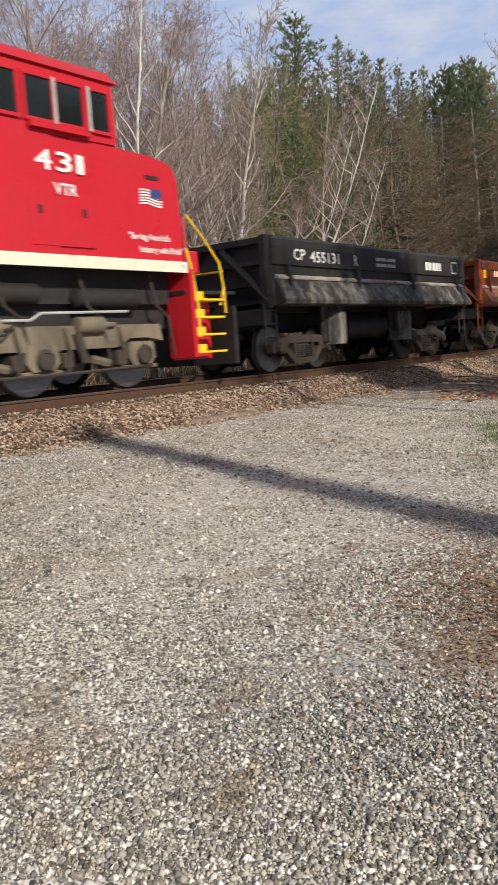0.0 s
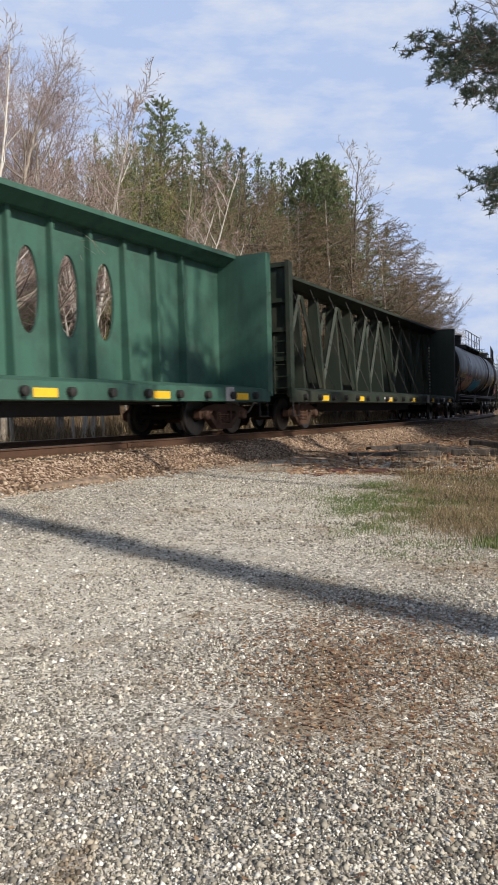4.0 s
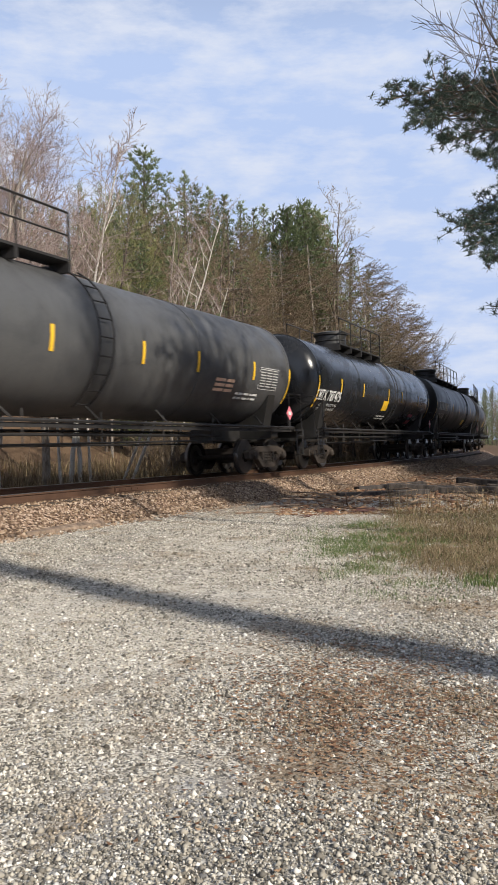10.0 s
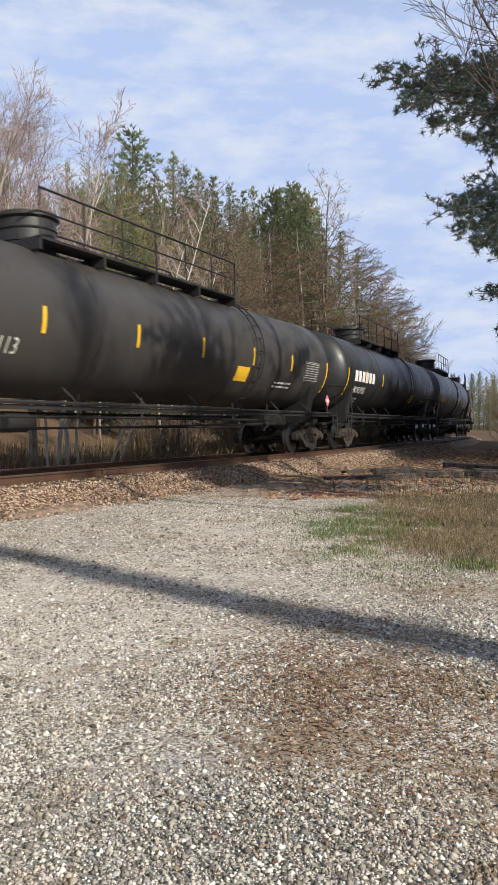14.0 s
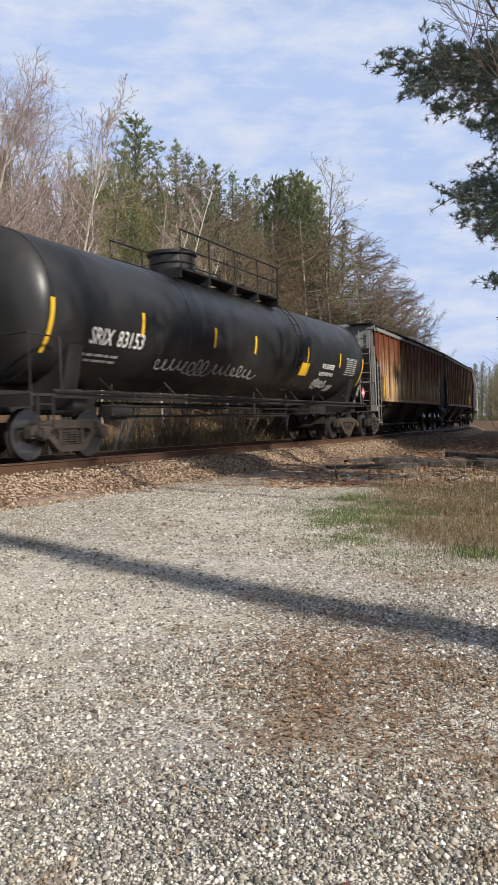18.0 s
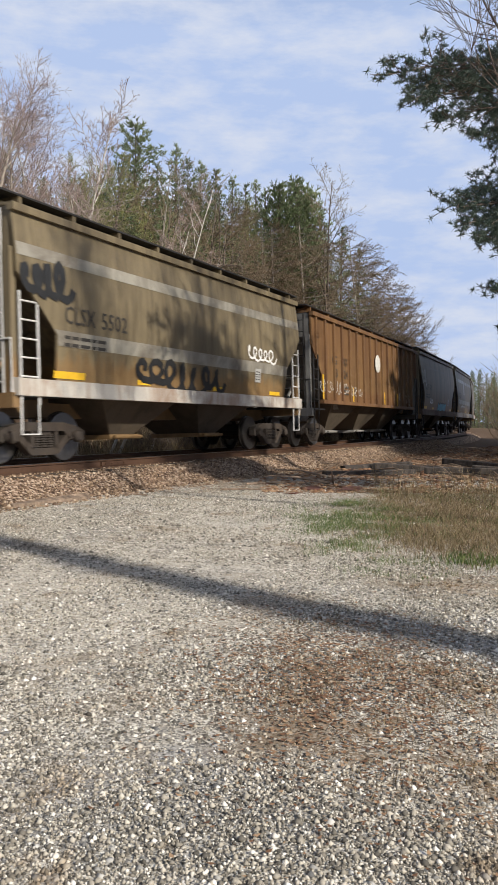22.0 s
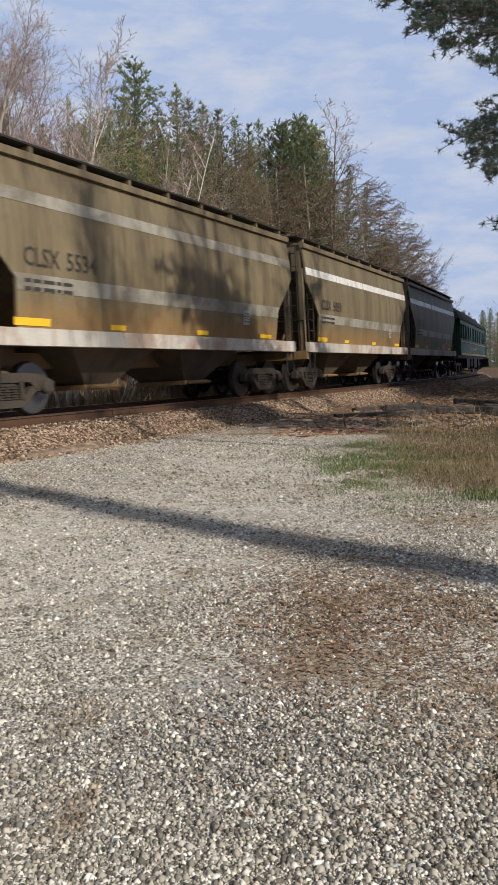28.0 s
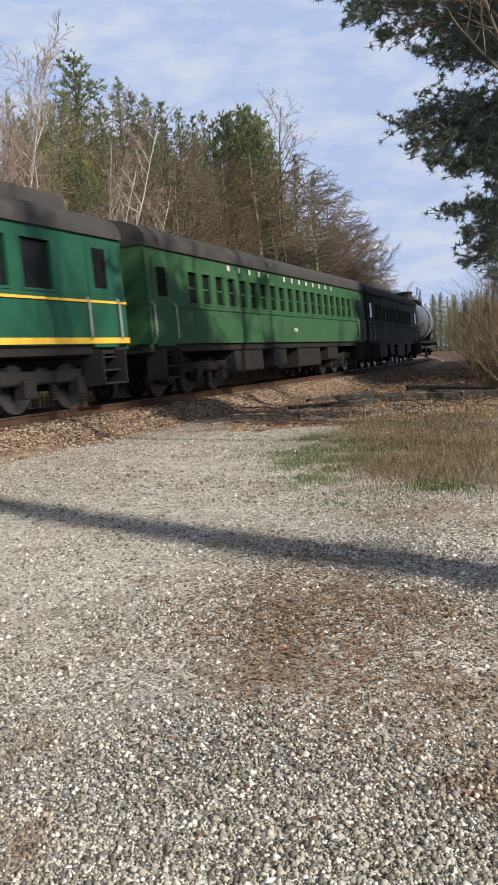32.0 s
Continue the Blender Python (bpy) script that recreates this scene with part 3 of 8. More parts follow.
def sideframe_mesh(side, mat):
    y0, y1 = (0.93, 1.09) if side > 0 else (-1.09, -0.93)
    m = Mesh()
    m.slab([(-1.16, .40), (-1.16, .56), (-1.0, .63), (-.55, .72), (.55, .72), (1.0, .63), (1.16, .56), (1.16, .40), (1.06, .36), (1.06, .52), (.76, .54), (.76, .40), (.68, .40), (.55, .56), (-.55, .56), (-.68, .40), (-.76, .40), (-.76, .54), (-1.06, .52), (-1.06, .36)], y0, y1)
    m.slab([(-.74, .44), (-.36, .13), (.36, .13), (.74, .44), (.62, .50), (.30, .26), (-.30, .26), (-.62, .50)], y0, y1)
    for x in (-0.37, 0.29):
        m.box(x, x + 0.08, y0, y1, 0.24, 0.58)
    for x in (-0.89, 0.89):
        m.box(x - 0.13, x + 0.13, y0 - 0.02, y1 + 0.02, 0.40, 0.53, 0.03)
    return m.data("sideframe", mat)


def truck(car, x, r=0.46, base=1.78, mat=None, mats=""):
    mat = mat or M_TRUCK
    key = mat.name
    bol = cached(("bol", key), lambda: Mesh().box(-0.22, 0.22, -1.05, 1.05, 0.42, 0.72, 0.05).box(-0.5, 0.5, -0.3, 0.3, 0.30, 0.5, 0.04).data("truck", mat))
    t = part("truck", bol, None, car, at=pose(x, 0, 0))
    for side in (-1, 1):
        sf = part("sideframe", cached(("sf", key, side), lambda: sideframe_mesh(side, mat)), None, t)

        def spring():
            m = Mesh()
            coil(m, 0, side * 1.03, 0.27, 0.53, 0.085)
            return m.data("spring", mat, True)
        for k in (-0.18, 0.0, 0.18):
            part("spring", cached(("sp", key, side), spring), None, t, at=pose(k, 0, 0))
        for k in (-1, 1):
            cap = cached(("cap", key, side), lambda: Mesh().lathe([(side * 1.08, 0.12), (side * 1.17, 0.11), (side * 1.20, 0.07), (side * 1.20, 0.01)], 12, "y", (0, 0, 0)).data("bearing_cap", mat, True))
            part("bearing_cap", cap, None, t, at=pose(k * base / 2, 0, r))
    for k in (-1, 1):
        w = part("wheelset", cached(("ws", r), lambda: wheelset_mesh(r)), None, t, at=pose(k * base / 2, 0, r))
        # the treads turn with the wheels
        w.data = cached(("wsr", r), lambda: joined(wheelset_mesh(r), rim_mesh(r)))
        WHEELS.append((car, w, r))
    return t


def joined(a, b):
    """Two meshes with their materials in one."""
    bm = bmesh.new()
    bm.from_mesh(a)
    n = len(bm.faces)
    bm.from_mesh(b)
    bm.faces.ensure_lookup_table()
    for q in bm.faces[n:]:
        q.material_index = 1
    me = bpy.data.meshes.new(a.name)
    bm.to_mesh(me)
    bm.free()
    me.materials.append(a.materials[0])
    me.materials.append(b.materials[0])
    return me


def coupler(car, x, mat=None):
    sgn = 1 if x > 0 else -1
    m = Mesh().box(min(x, x - sgn * 0.9), max(x, x - sgn * 0.9), -0.09, 0.09, 0.78, 0.98, 0.03)
    m.box(x - 0.16, x + 0.16, -0.2, 0.2, 0.74, 1.02, 0.05)
    part("coupler", m, mat or M_DARK, car)
    h = Mesh().tube([(x - sgn * 0.7, -0.35, 0.85), (x - sgn * 0.3, -0.33, 0.55), (x, -0.3, 0.45), (x + sgn * 0.1, -0.28, 0.5)], 0.03, 6)
    part("air_hose", h, M_DARK, car)


def ladder(car, x, y, z0, z1, w=0.42, n=None, mat=None, along="x", label="", r=0.016):
    m = Mesh()
    n = n or max(2, int((z1 - z0) / 0.36))
    dx, dy = (w / 2, 0) if along == "x" else (0, w / 2)
    for k in (-1, 1):
        m.tube([(x + k * dx, y + k * dy, z0), (x + k * dx, y + k * dy, z1)], r * 1.35, 5)
    for i in range(n):
        z = z0 + (z1 - z0) * (i + 0.5) / n
        m.tube([(x - dx, y - dy, z), (x + dx, y + dy, z)], r, 5)
    return part("ladder", m, mat or M_DARK, car, label)


def lettering(car, text, x, z, height, y=-1.56, width=None, mat=None, name="lettering", wrap=None, bold=0.0):
    if wrap is None:
        fn = lambda u, w: (x + u, y, z + w)
    else:
        fn = lambda u, w: wrap(x + u, z + w)
    return part(name, word_mesh(text, mat or M_WHITE, height, width, fn, bold), None, car)


# -- tank cars --
def tank_car(label, L, mat, marks, R=1.45, cz=2.86, style=0, strips=5, strip_mat=None, dome=0.0, r0=-2.0, r1=2.0, caged=False, table=True, jacket=0.0):
    car = thing("tank_car", label, "tank car", "cars of the train")
    strip_mat = strip_mat or M_YELLOW
    h, hs, head = L / 2 - 0.75, L / 2 - 0.58, 0.62
    prof = []
    for k in range(9):
        t = math.pi / 2 * k / 8
        prof.append((-hs + head - head * math.cos(t), max(0.02, R * math.sin(t))))
    nrings = 12
    for k in range(1, nrings):
        prof.append((-hs + head + (2 * hs - 2 * head) * k / nrings, R))
    prof += [(-a, b) for a, b in prof[8::-1]]
    shell = Mesh()
    shell.lathe(prof, 56, "x", (0, 0, cz))
    sh = part("tank_shell", shell, mat, car, smooth=True)
    # welded bands
    for x in (-hs + head, hs - head, -h * 0.42, h * 0.42):
        part("weld_band", Mesh().lathe([(x - 0.06, R - 0.01), (x - 0.05, R + 0.012), (x + 0.05, R + 0.012), (x + 0.06, R - 0.01)], 48, "x", (0, 0, cz)), mat, sh, smooth=True)

    def wrap(x, z):
        t = (z - cz) / (R + 0.016)
        return (x, -(R + 0.016) * math.cos(t), cz + (R + 0.016) * math.sin(t))

    # reflective strips on the side
    for k in range(strips + 2):
        x = -hs + 0.58 + (2 * hs - 1.16) * k / (strips + 1)
        end = k in (0, strips + 1)
        x += 0 if end else random.uniform(-0.5, 0.5)
        hz = 0.52 if end else 0.24
        zc = cz - (0.5 if end else 0.18)
        m = Mesh()
        n = 8
        for i in range(n):
            z0, z1 = zc - hz + 2 * hz * i / n, zc - hz + 2 * hz * (i + 1) / n
            m.add([wrap(x - 0.05, z0), wrap(x + 0.05, z0), wrap(x + 0.05, z1), wrap(x - 0.05, z1)], [(0, 1, 2, 3)])
        part("reflective_strip", m, strip_mat, sh, "yellow reflective strip")
    # stub sills, bolsters, saddles
    for s in (-1, 1):
        x0, x1 = sorted((s * (h + 0.35), s * (h - 3.1)))
        m = Mesh().box(x0, x1, -0.32, 0.32, 0.86, 1.3, 0.03)
        bx = s * (h - 1.28)
        m.box(bx - 0.2, bx + 0.2, -1.3, 1.3, 0.92, 1.25, 0.04)
        part("stub_sill", m, M_BLACK, car)
        sd = Mesh()
        ring = []
        for i in range(9):
            t = math.radians(-150 + 15 * i)
            ring.append((math.cos(t) * (R + 0.02), cz + math.sin(t) * (R + 0.02)))
        ring += [(1.05, 1.2), (-1.05, 1.2)]
        sd.prism(ring, bx - 0.22, bx + 0.22)
        part("saddle", sd, M_BLACK, car)
        # end platform, its railing and ladders
        p0, p1 = sorted((s * (h + 0.32), s * (h - 0.35)))
        part("end_platform", Mesh().box(p0, p1, -1.5, 1.5, 1.12, 1.17).box(p0 if s < 0 else p1 - 0.05, p0 + 0.05 if s < 0 else p1, -1.5, 1.5, 0.95, 1.12), M_BLACK, car)
        g = Mesh()
        xr = s * (h + 0.28)
        g.tube([(xr, -1.46, 1.15), (xr, -1.46, 2.2), (xr, 1.46, 2.2), (xr, 1.46, 1.15)], 0.02, 5)
        g.tube([(xr, -1.46, 2.18), (s * (h - 0.55), -1.46, 2.18), (s * (h - 0.55), -1.46, 1.15)], 0.02, 5)
        part("end_railing", g, M_DARK, car)
        ladder(car, s * (h - 0.02), -1.52, 0.45, 1.15, 0.4, 2)
        st = Mesh().box(s * (h - 0.02) - 0.22, s * (h - 0.02) + 0.22, -1.56, -1.36, 0.42, 0.45)
        part("step", st, M_DARK, car)
    # running board pipe along the side
    for s in (-1, 1):
        m = Mesh().tube([(-h + 0.3, s * 1.47, 1.22), (h - 0.3, s * 1.47, 1.22)], 0.034, 6)
        m.box(-h + 0.4, h - 0.4, s * 1.41 - 0.02, s * 1.41 + 0.02, 1.1, 1.18)
        part("side_rail", m, M_DARK, car)
        nb = 7
        for i in range(nb):
            x = -h + 2.2 + (2 * h - 4.4) * i / (nb - 1)
            part("rail_bracket", cached(("rb", s), lambda: Mesh().tube([(0, s * 1.46, 1.2), (-0.28, s * 1.30, 1.52)], 0.02, 5).data("rail_bracket", M_DARK)), None, car, at=pose(x, 0, 0))
    # brake rigging and piping under the shell
    m = Mesh()
    m.tube([(-h + 3.0, -0.55, 1.02), (h - 3.0, -0.55, 1.02)], 0.03, 5)
    m.tube([(-h + 3.0, 0.5, 0.85), (h - 3.0, 0.5, 0.85)], 0.025, 5)
    m.tube([(-h + 3.0, -0.75, 0.78), (h - 3.2, -0.75, 0.9)], 0.022, 5)
    for i in range(6):
        x = -h + 3.4 + (2 * h - 6.8) * i / 5
        m.tube([(x, -0.55, 0.8), (x, -0.55, 1.5)], 0.02, 4)
        m.tube([(x, 0.5, 0.8), (x, 0.5, 1.5)], 0.02, 4)
    part("brake_piping", m, M_DARK, car)
    m = Mesh().lathe([(-0.35, 0.02), (-0.33, 0.2), (0.33, 0.2), (0.35, 0.02)], 14, "x", (-h + 4.6, 0.2, 0.95))
    part("air_reservoir", m, M_DARK, car, smooth=True)
    if style == 1:       # centre sump and valve under the shell
        part("bottom_outlet", Mesh().box(-0.5, 0.5, -0.5, 0.5, 0.75, 1.45, 0.1), M_BLACK, car)
    # top fittings: housing, platform and railings
    top = cz + R
    dx = dome
    house = Mesh().lathe([(top - 0.15, 0.60), (top + 0.10, 0.58), (top + 0.12, 0.61), (top + 0.16, 0.58), (top + 0.34, 0.58), (top + 0.37, 0.61), (top + 0.40, 0.58), (top + 0.56, 0.58), (top + 0.60, 0.65), (top + 0.68, 0.65), (top + 0.72, 0.5), (top + 0.74, 0.02)], 24, "z", (dx, 0, 0))
    part("valve_housing", house, M_BLACK, car, "dark round valve housing", smooth=True)
    e0, e1 = r0, r1
    for s in (-1, 1):
        part("top_platform", Mesh().box(e0, e1, min(s * 1.0, s * 0.5), max(s * 1.0, s * 0.5), top - 0.02, top + 0.03), M_DARK, car)
    for k in range(5):
        x = e0 + (e1 - e0) * k / 4
        part("platform_support", Mesh().box(x - 0.04, x + 0.04, -1.0, 1.0, top - 0.22, top - 0.02), M_DARK, car)
    for s in (-1, 1):
        g = Mesh()
        g.tube([(e0, s * 1.0, top), (e0, s * 1.0, top + 0.92), (e1, s * 1.0, top + 0.92), (e1, s * 1.0, top)], 0.026, 5)
        g.tube([(e0, s * 1.0, top + 0.48), (e1, s * 1.0, top + 0.48)], 0.02, 5)
        n = max(3, int((e1 - e0) / 1.2))
        for i in range(1, n):
            x = e0 + (e1 - e0) * i / n
            g.tube([(x, s * 1.0, top), (x, s * 1.0, top + 0.92)], 0.022, 5)
        part("top_railing", g, M_DARK, car)
    if caged:
        g = Mesh()
        for x in (e0 - 0.5, e1 + 0.5):
            g.tube([(x, -0.6, top), (x, -0.6, top + 0.7), (x, 0.6, top + 0.7), (x, 0.6, top)], 0.024, 5)
        part("end_hoop", g, M_DARK, car)
    # ladder up the side, at the end of the platform
    m = Mesh()
    lx = r1 + 0.35
    for k in (-0.22, 0.22):
        m.tube([(lx + k, -(R + 0.1) * math.cos(t), cz + (R + 0.1) * math.sin(t)) for t in [math.radians(-58 + 12 * i) for i in range(11)]], 0.02, 5)
    for i in range(9):
        t = math.radians(-55 + 13.5 * i)
        m.tube([(lx - 0.22, -(R + 0.1) * math.cos(t), cz + (R + 0.1) * math.sin(t)), (lx + 0.22, -(R + 0.1) * math.cos(t), cz + (R + 0.1) * math.sin(t))], 0.016, 4)
    part("ladder", m, M_DARK, car)
    for s in (-1, 1):
        truck(car, s * (h - 1.28))
        coupler(car, s * (L / 2 - 0.02))
    if table:
        x = h - 2.25
        f = Mesh()
        for i in range(7):
            z = cz - 0.12 - 0.075 * i
            for a, b in ((0, 0.32), (0.37, 0.69), (0.74, 1.06)):
                f.add([wrap(x + a, z), wrap(x + b, z), wrap(x + b, z + 0.03), wrap(x + a, z + 0.03)], [(0, 1, 2, 3)])
        for a, b, c, g in ((-0.05, 1.11, 0.05, 0.07), (-0.05, 1.11, -0.53, -0.51), (-0.05, -0.03, -0.51, 0.05), (1.09, 1.11, -0.51, 0.05)):
            q = cz - 0.12
            f.add([wrap(x + a, q + c), wrap(x + b, q + c), wrap(x + b, q + g), wrap(x + a, q + g)], [(0, 1, 2, 3)])
        part("data_stencil", f, M_GREYW, sh, "block of small white stencilled bars")
        # hazard placard on its bracket
        d = Mesh()
        px, pz = h - 0.62, 1.62
        d.add([(px, -1.5, pz - 0.2), (px + 0.2, -1.5, pz), (px, -1.5, pz + 0.2), (px - 0.2, -1.5, pz)], [(0, 1, 2, 3)])
        d.add([(px, -1.49, pz - 0.2), (px + 0.2, -1.49, pz), (px, -1.49, pz + 0.2), (px - 0.2, -1.49, pz)], [(3, 2, 1, 0)])
        for a, b in ((0, 1), (1, 2), (2, 3), (3, 0)):
            d.f.append((a, b, b + 4, a + 4))
        part("placard", d, M_PINK, car, "red diamond hazard placard")
        part("placard_mark", Mesh().box(px - 0.09, px + 0.09, -1.504, -1.5005, pz - 0.05, pz + 0.05), M_WHITE, car, "pale patch of placard writing")
        part("placard_bracket", Mesh().box(px - 0.06, px + 0.06, -1.485, -1.45, 1.17, 1.7), M_DARK, car)
    for fn in marks:
        fn(car, sh, wrap, h, cz)
    SPAN[car] = h - 1.28
    return car


# -- covered hoppers --
def hopper_car(label, L, mat, marks, ribbed=True, bands=(), sill_mat=None, bays=3, roof_mat=None, ladder_mat=None, end_mat=None, top=4.2, truck_mat=None):
    top += 0.0 if ribbed else 0.13
    car = thing("covered_hopper", label, "hopper car", "cars of the train")
    sill_mat, roof_mat, ladder_mat, end_mat = sill_mat or mat, roof_mat or mat, ladder_mat or M_DARK, end_mat or mat
    e, sz, sy = L / 2 - 0.55, (1.45 if ribbed else 1.43), 1.50

    def wall_y(z):
        if ribbed:
            return sy
        t = (z - sz) / (top - sz)
        return 1.40 + 0.17 * math.sin(math.pi * min(1.0, 0.12 + 0.8 * t))

    # side sheets: strips in z, so that the curved ones bulge
    zs = [sz, 1.85, 2.25, 2.5, 2.75, 3.0, 3.2, 3.6, top - 0.3, top] if not ribbed else [sz, 2.25, 3.2, top]

    def half_at(z):
        zz = [sz, 2.25, 3.2, top]
        xx = [e - 1.05, e - 1.0, e, e]
        return float(np.interp(z, zz, xx))

    for s in (-1, 1):
        m = Mesh()
        n = len(zs)
        for z in zs:
            hx, y = half_at(z), s * wall_y(z)
            m.v += [(-hx, y, z), (hx, y, z), (hx, y - s * 0.05, z), (-hx, y - s * 0.05, z)]
        for i in range(n - 1):
            a, b = 4 * i, 4 * (i + 1)
            for j in range(4):
                m.f.append((a + j, a + (j + 1) % 4, b + (j + 1) % 4, b + j))
        m.f += [(3, 2, 1, 0), (4 * n - 4, 4 * n - 3, 4 * n - 2, 4 * n - 1)]
        sh = part("side_sheet", m, mat, car, smooth=not ribbed)
        if ribbed:
            k = 17
            for i in range(k):
                x = -e + 0.35 + (2 * e - 0.7) * i / (k - 1)
                lo = float(np.interp(abs(x), [e - 1.0, e - 0.99, e], [sz, 2.27, 3.2]))
                part("side_post", Mesh().prism([(s * sy, lo), (s * (sy + 0.07), lo + 0.05), (s * (sy + 0.07), top - 0.12), (s * sy, top - 0.06)], x - 0.055, x + 0.055), mat, sh)
        for z, w, bm in bands:
            b = Mesh()
            q = 6
            for i in range(q):
                z0, z1 = z + w * i / q, z + w * (i + 1) / q
                h0, h1 = half_at(z0) - 0.01, half_at(z1) - 0.01
                b.add([(-h0, s * (wall_y(z0) + 0.006), z0), (h0, s * (wall_y(z0) + 0.006), z0), (h1, s * (wall_y(z1) + 0.006), z1), (-h1, s * (wall_y(z1) + 0.006), z1)], [(0, 1, 2, 3)])
            part("colour_band", b, bm, sh, "paler worn paint band")
        # bottom sill
        part("side_sill", Mesh().prism([(s * 1.42, 1.15), (s * 1.58, 1.15), (s * 1.58, 1.44), (s * 1.42, 1.46)], -e - 0.05, e + 0.05) if not ribbed else Mesh().prism([(s * 1.40, 1.36), (s * 1.56, 1.36), (s * 1.56, 1.48), (s * 1.40, 1.48)], -e + 0.98, e - 0.98), sill_mat, car)
        part("roof_eave", Mesh().prism([(s * (wall_y(top) - 0.05), top - 0.10), (s * (wall_y(top) + 0.09), top - 0.10), (s * (wall_y(top) + 0.09), top + 0.03), (s * (wall_y(top) - 0.05), top + 0.03)], -e - 0.03, e + 0.03), roof_mat, car)
    # slope sheets and end sheets under the roof
    for s in (-1, 1):
        m = Mesh()
        a = s * (e - 0.02)
        m.add([(a, -1.4, top), (a, 1.4, top), (a, 1.4, top - 0.75), (a, -1.4, top - 0.75), (s * (e - 3.0), 1.4, 1.2), (s * (e - 3.0), -1.4, 1.2)], [(0, 1, 2, 3), (3, 2, 4, 5)])
        m.add([(a - s * 0.06, -1.4, top), (a - s * 0.06, 1.4, top), (a - s * 0.06, 1.4, top - 0.75), (a - s * 0.06, -1.4, top - 0.75), (s * (e - 3.06), 1.4, 1.2), (s * (e - 3.06), -1.4, 1.2)], [(3, 2, 1, 0), (5, 4, 2, 3)])
        part("end_slope", m, end_mat, car)
        # end frame: corner posts, platform, ladders
        f = Mesh()
        for y in (-1.38, 1.38):
            f.box(s * e - 0.07, s * e + 0.07, y - 0.07, y + 0.07, 1.0, top - 0.7)
        f.box(min(s * e, s * (e - 2.2)), max(s * e, s * (e - 2.2)), -0.32, 0.32, 0.85, 1.2)
        f.box(s * e - 0.12, s * e + 0.12, -1.5, 1.5, 0.95, 1.2)
        for y in (-0.5, 0.5):
            f.tube([(s * e, y, 1.2), (s * (e - 1.7), y, 2.6)], 0.05, 5)
        part("end_frame", f, end_mat, car)
        p0, p1 = sorted((s * (e + 0.1), s * (e - 1.2)))
        part("end_platform", Mesh().box(p0, p1, -1.5, 1.5, 1.14, 1.19), M_DARK, car)
        ladder(car, s * (e - 0.28), -1.53, 1.0, 2.9, 0.45, 6, ladder_mat)
        ladder(car, s * (e + 0.06), -1.05, 1.2, top - 0.05, 0.42, 8, ladder_mat, "y")
        part("step", Mesh().tube([(s * (e - 0.5), -1.52, 1.0), (s * (e - 0.5), -1.52, 0.5), (s * (e - 0.06), -1.52, 0.5), (s * (e - 0.06), -1.52, 1.0)], 0.022, 5), ladder_mat, car)
        part("handrail", Mesh().tube([(s * (e + 0.08), -1.45, 1.2), (s * (e + 0.08), -1.45, 2.1), (s * (e + 0.08), 1.45, 2.1), (s * (e + 0.08), 1.45, 1.2)], 0.02, 5), ladder_mat, car)
        truck(car, s * (e - 1.15), mat=truck_mat)
        coupler(car, s * (L / 2 - 0.02))
    part("brake_cylinder", Mesh().lathe([(-0.3, 0.02), (-0.3, 0.17), (0.3, 0.17), (0.32, 0.02)], 12, "x", (-(e - 0.7), -0.2, 1.5)), M_DARK, car, smooth=True)
    # hopper bays
    half = e - 2.3
    for i in range(bays):
        x0 = -half + 2 * half * i / bays + 0.12
        x1 = -half + 2 * half * (i + 1) / bays - 0.12
        xm = (x0 + x1) / 2
        m = Mesh()
        t, bt = 1.46, 0.46
        m.add([(x0, -1.38, t), (x1, -1.38, t), (x1, 1.38, t), (x0, 1.38, t), (xm - 0.42, -0.62, bt), (xm + 0.42, -0.62, bt), (xm + 0.42, 0.62, bt), (xm - 0.42, 0.62, bt)],
              [(0, 1, 5, 4), (1, 2, 6, 5), (2, 3, 7, 6), (3, 0, 4, 7), (4, 5, 6, 7), (3, 2, 1, 0)])
        b = part("hopper_bay", m, M_BAY, car)
        part("outlet_gate", Mesh().box(xm - 0.55, xm + 0.55, -0.72, 0.72, 0.38, 0.48, 0.02).tube([(xm - 0.5, -0.8, 0.43), (xm + 0.5, -0.8, 0.43)], 0.04, 6), end_mat, b)
    part("centre_sill", Mesh().box(-e + 0.3, e - 0.3, -0.28, 0.28, 0.82, 1.12), end_mat, car)
    # roof, running board and hatches
    wy = wall_y(top) + 0.05
    part("roof", Mesh().prism([(-wy, top), (wy, top), (0.9, top + 0.17), (-0.9, top + 0.17)], -e, e), roof_mat, car)
    rb = part("running_board", Mesh().box(-e - 0.25, e + 0.25, -1.42, -0.45, top + 0.20, top + 0.235).box(-e - 0.25, e + 0.25, 0.45, 1.3, top + 0.20, top + 0.235), M_DARK, car)
    for i in range(9):
        x = -e + 0.3 + (2 * e - 0.6) * i / 8
        part("board_bracket", Mesh().box(x - 0.04, x + 0.04, -1.4, 1.4, top + 0.03, top + 0.205), roof_mat, rb)
    part("hatch", Mesh().box(-e + 0.8, e - 0.8, -0.32, 0.32, top + 0.15, top + 0.36, 0.06), roof_mat, car)
    for fn in marks:
        fn(car, car, None, e, wall_y)
    SPAN[car] = e - 1.15
    return car


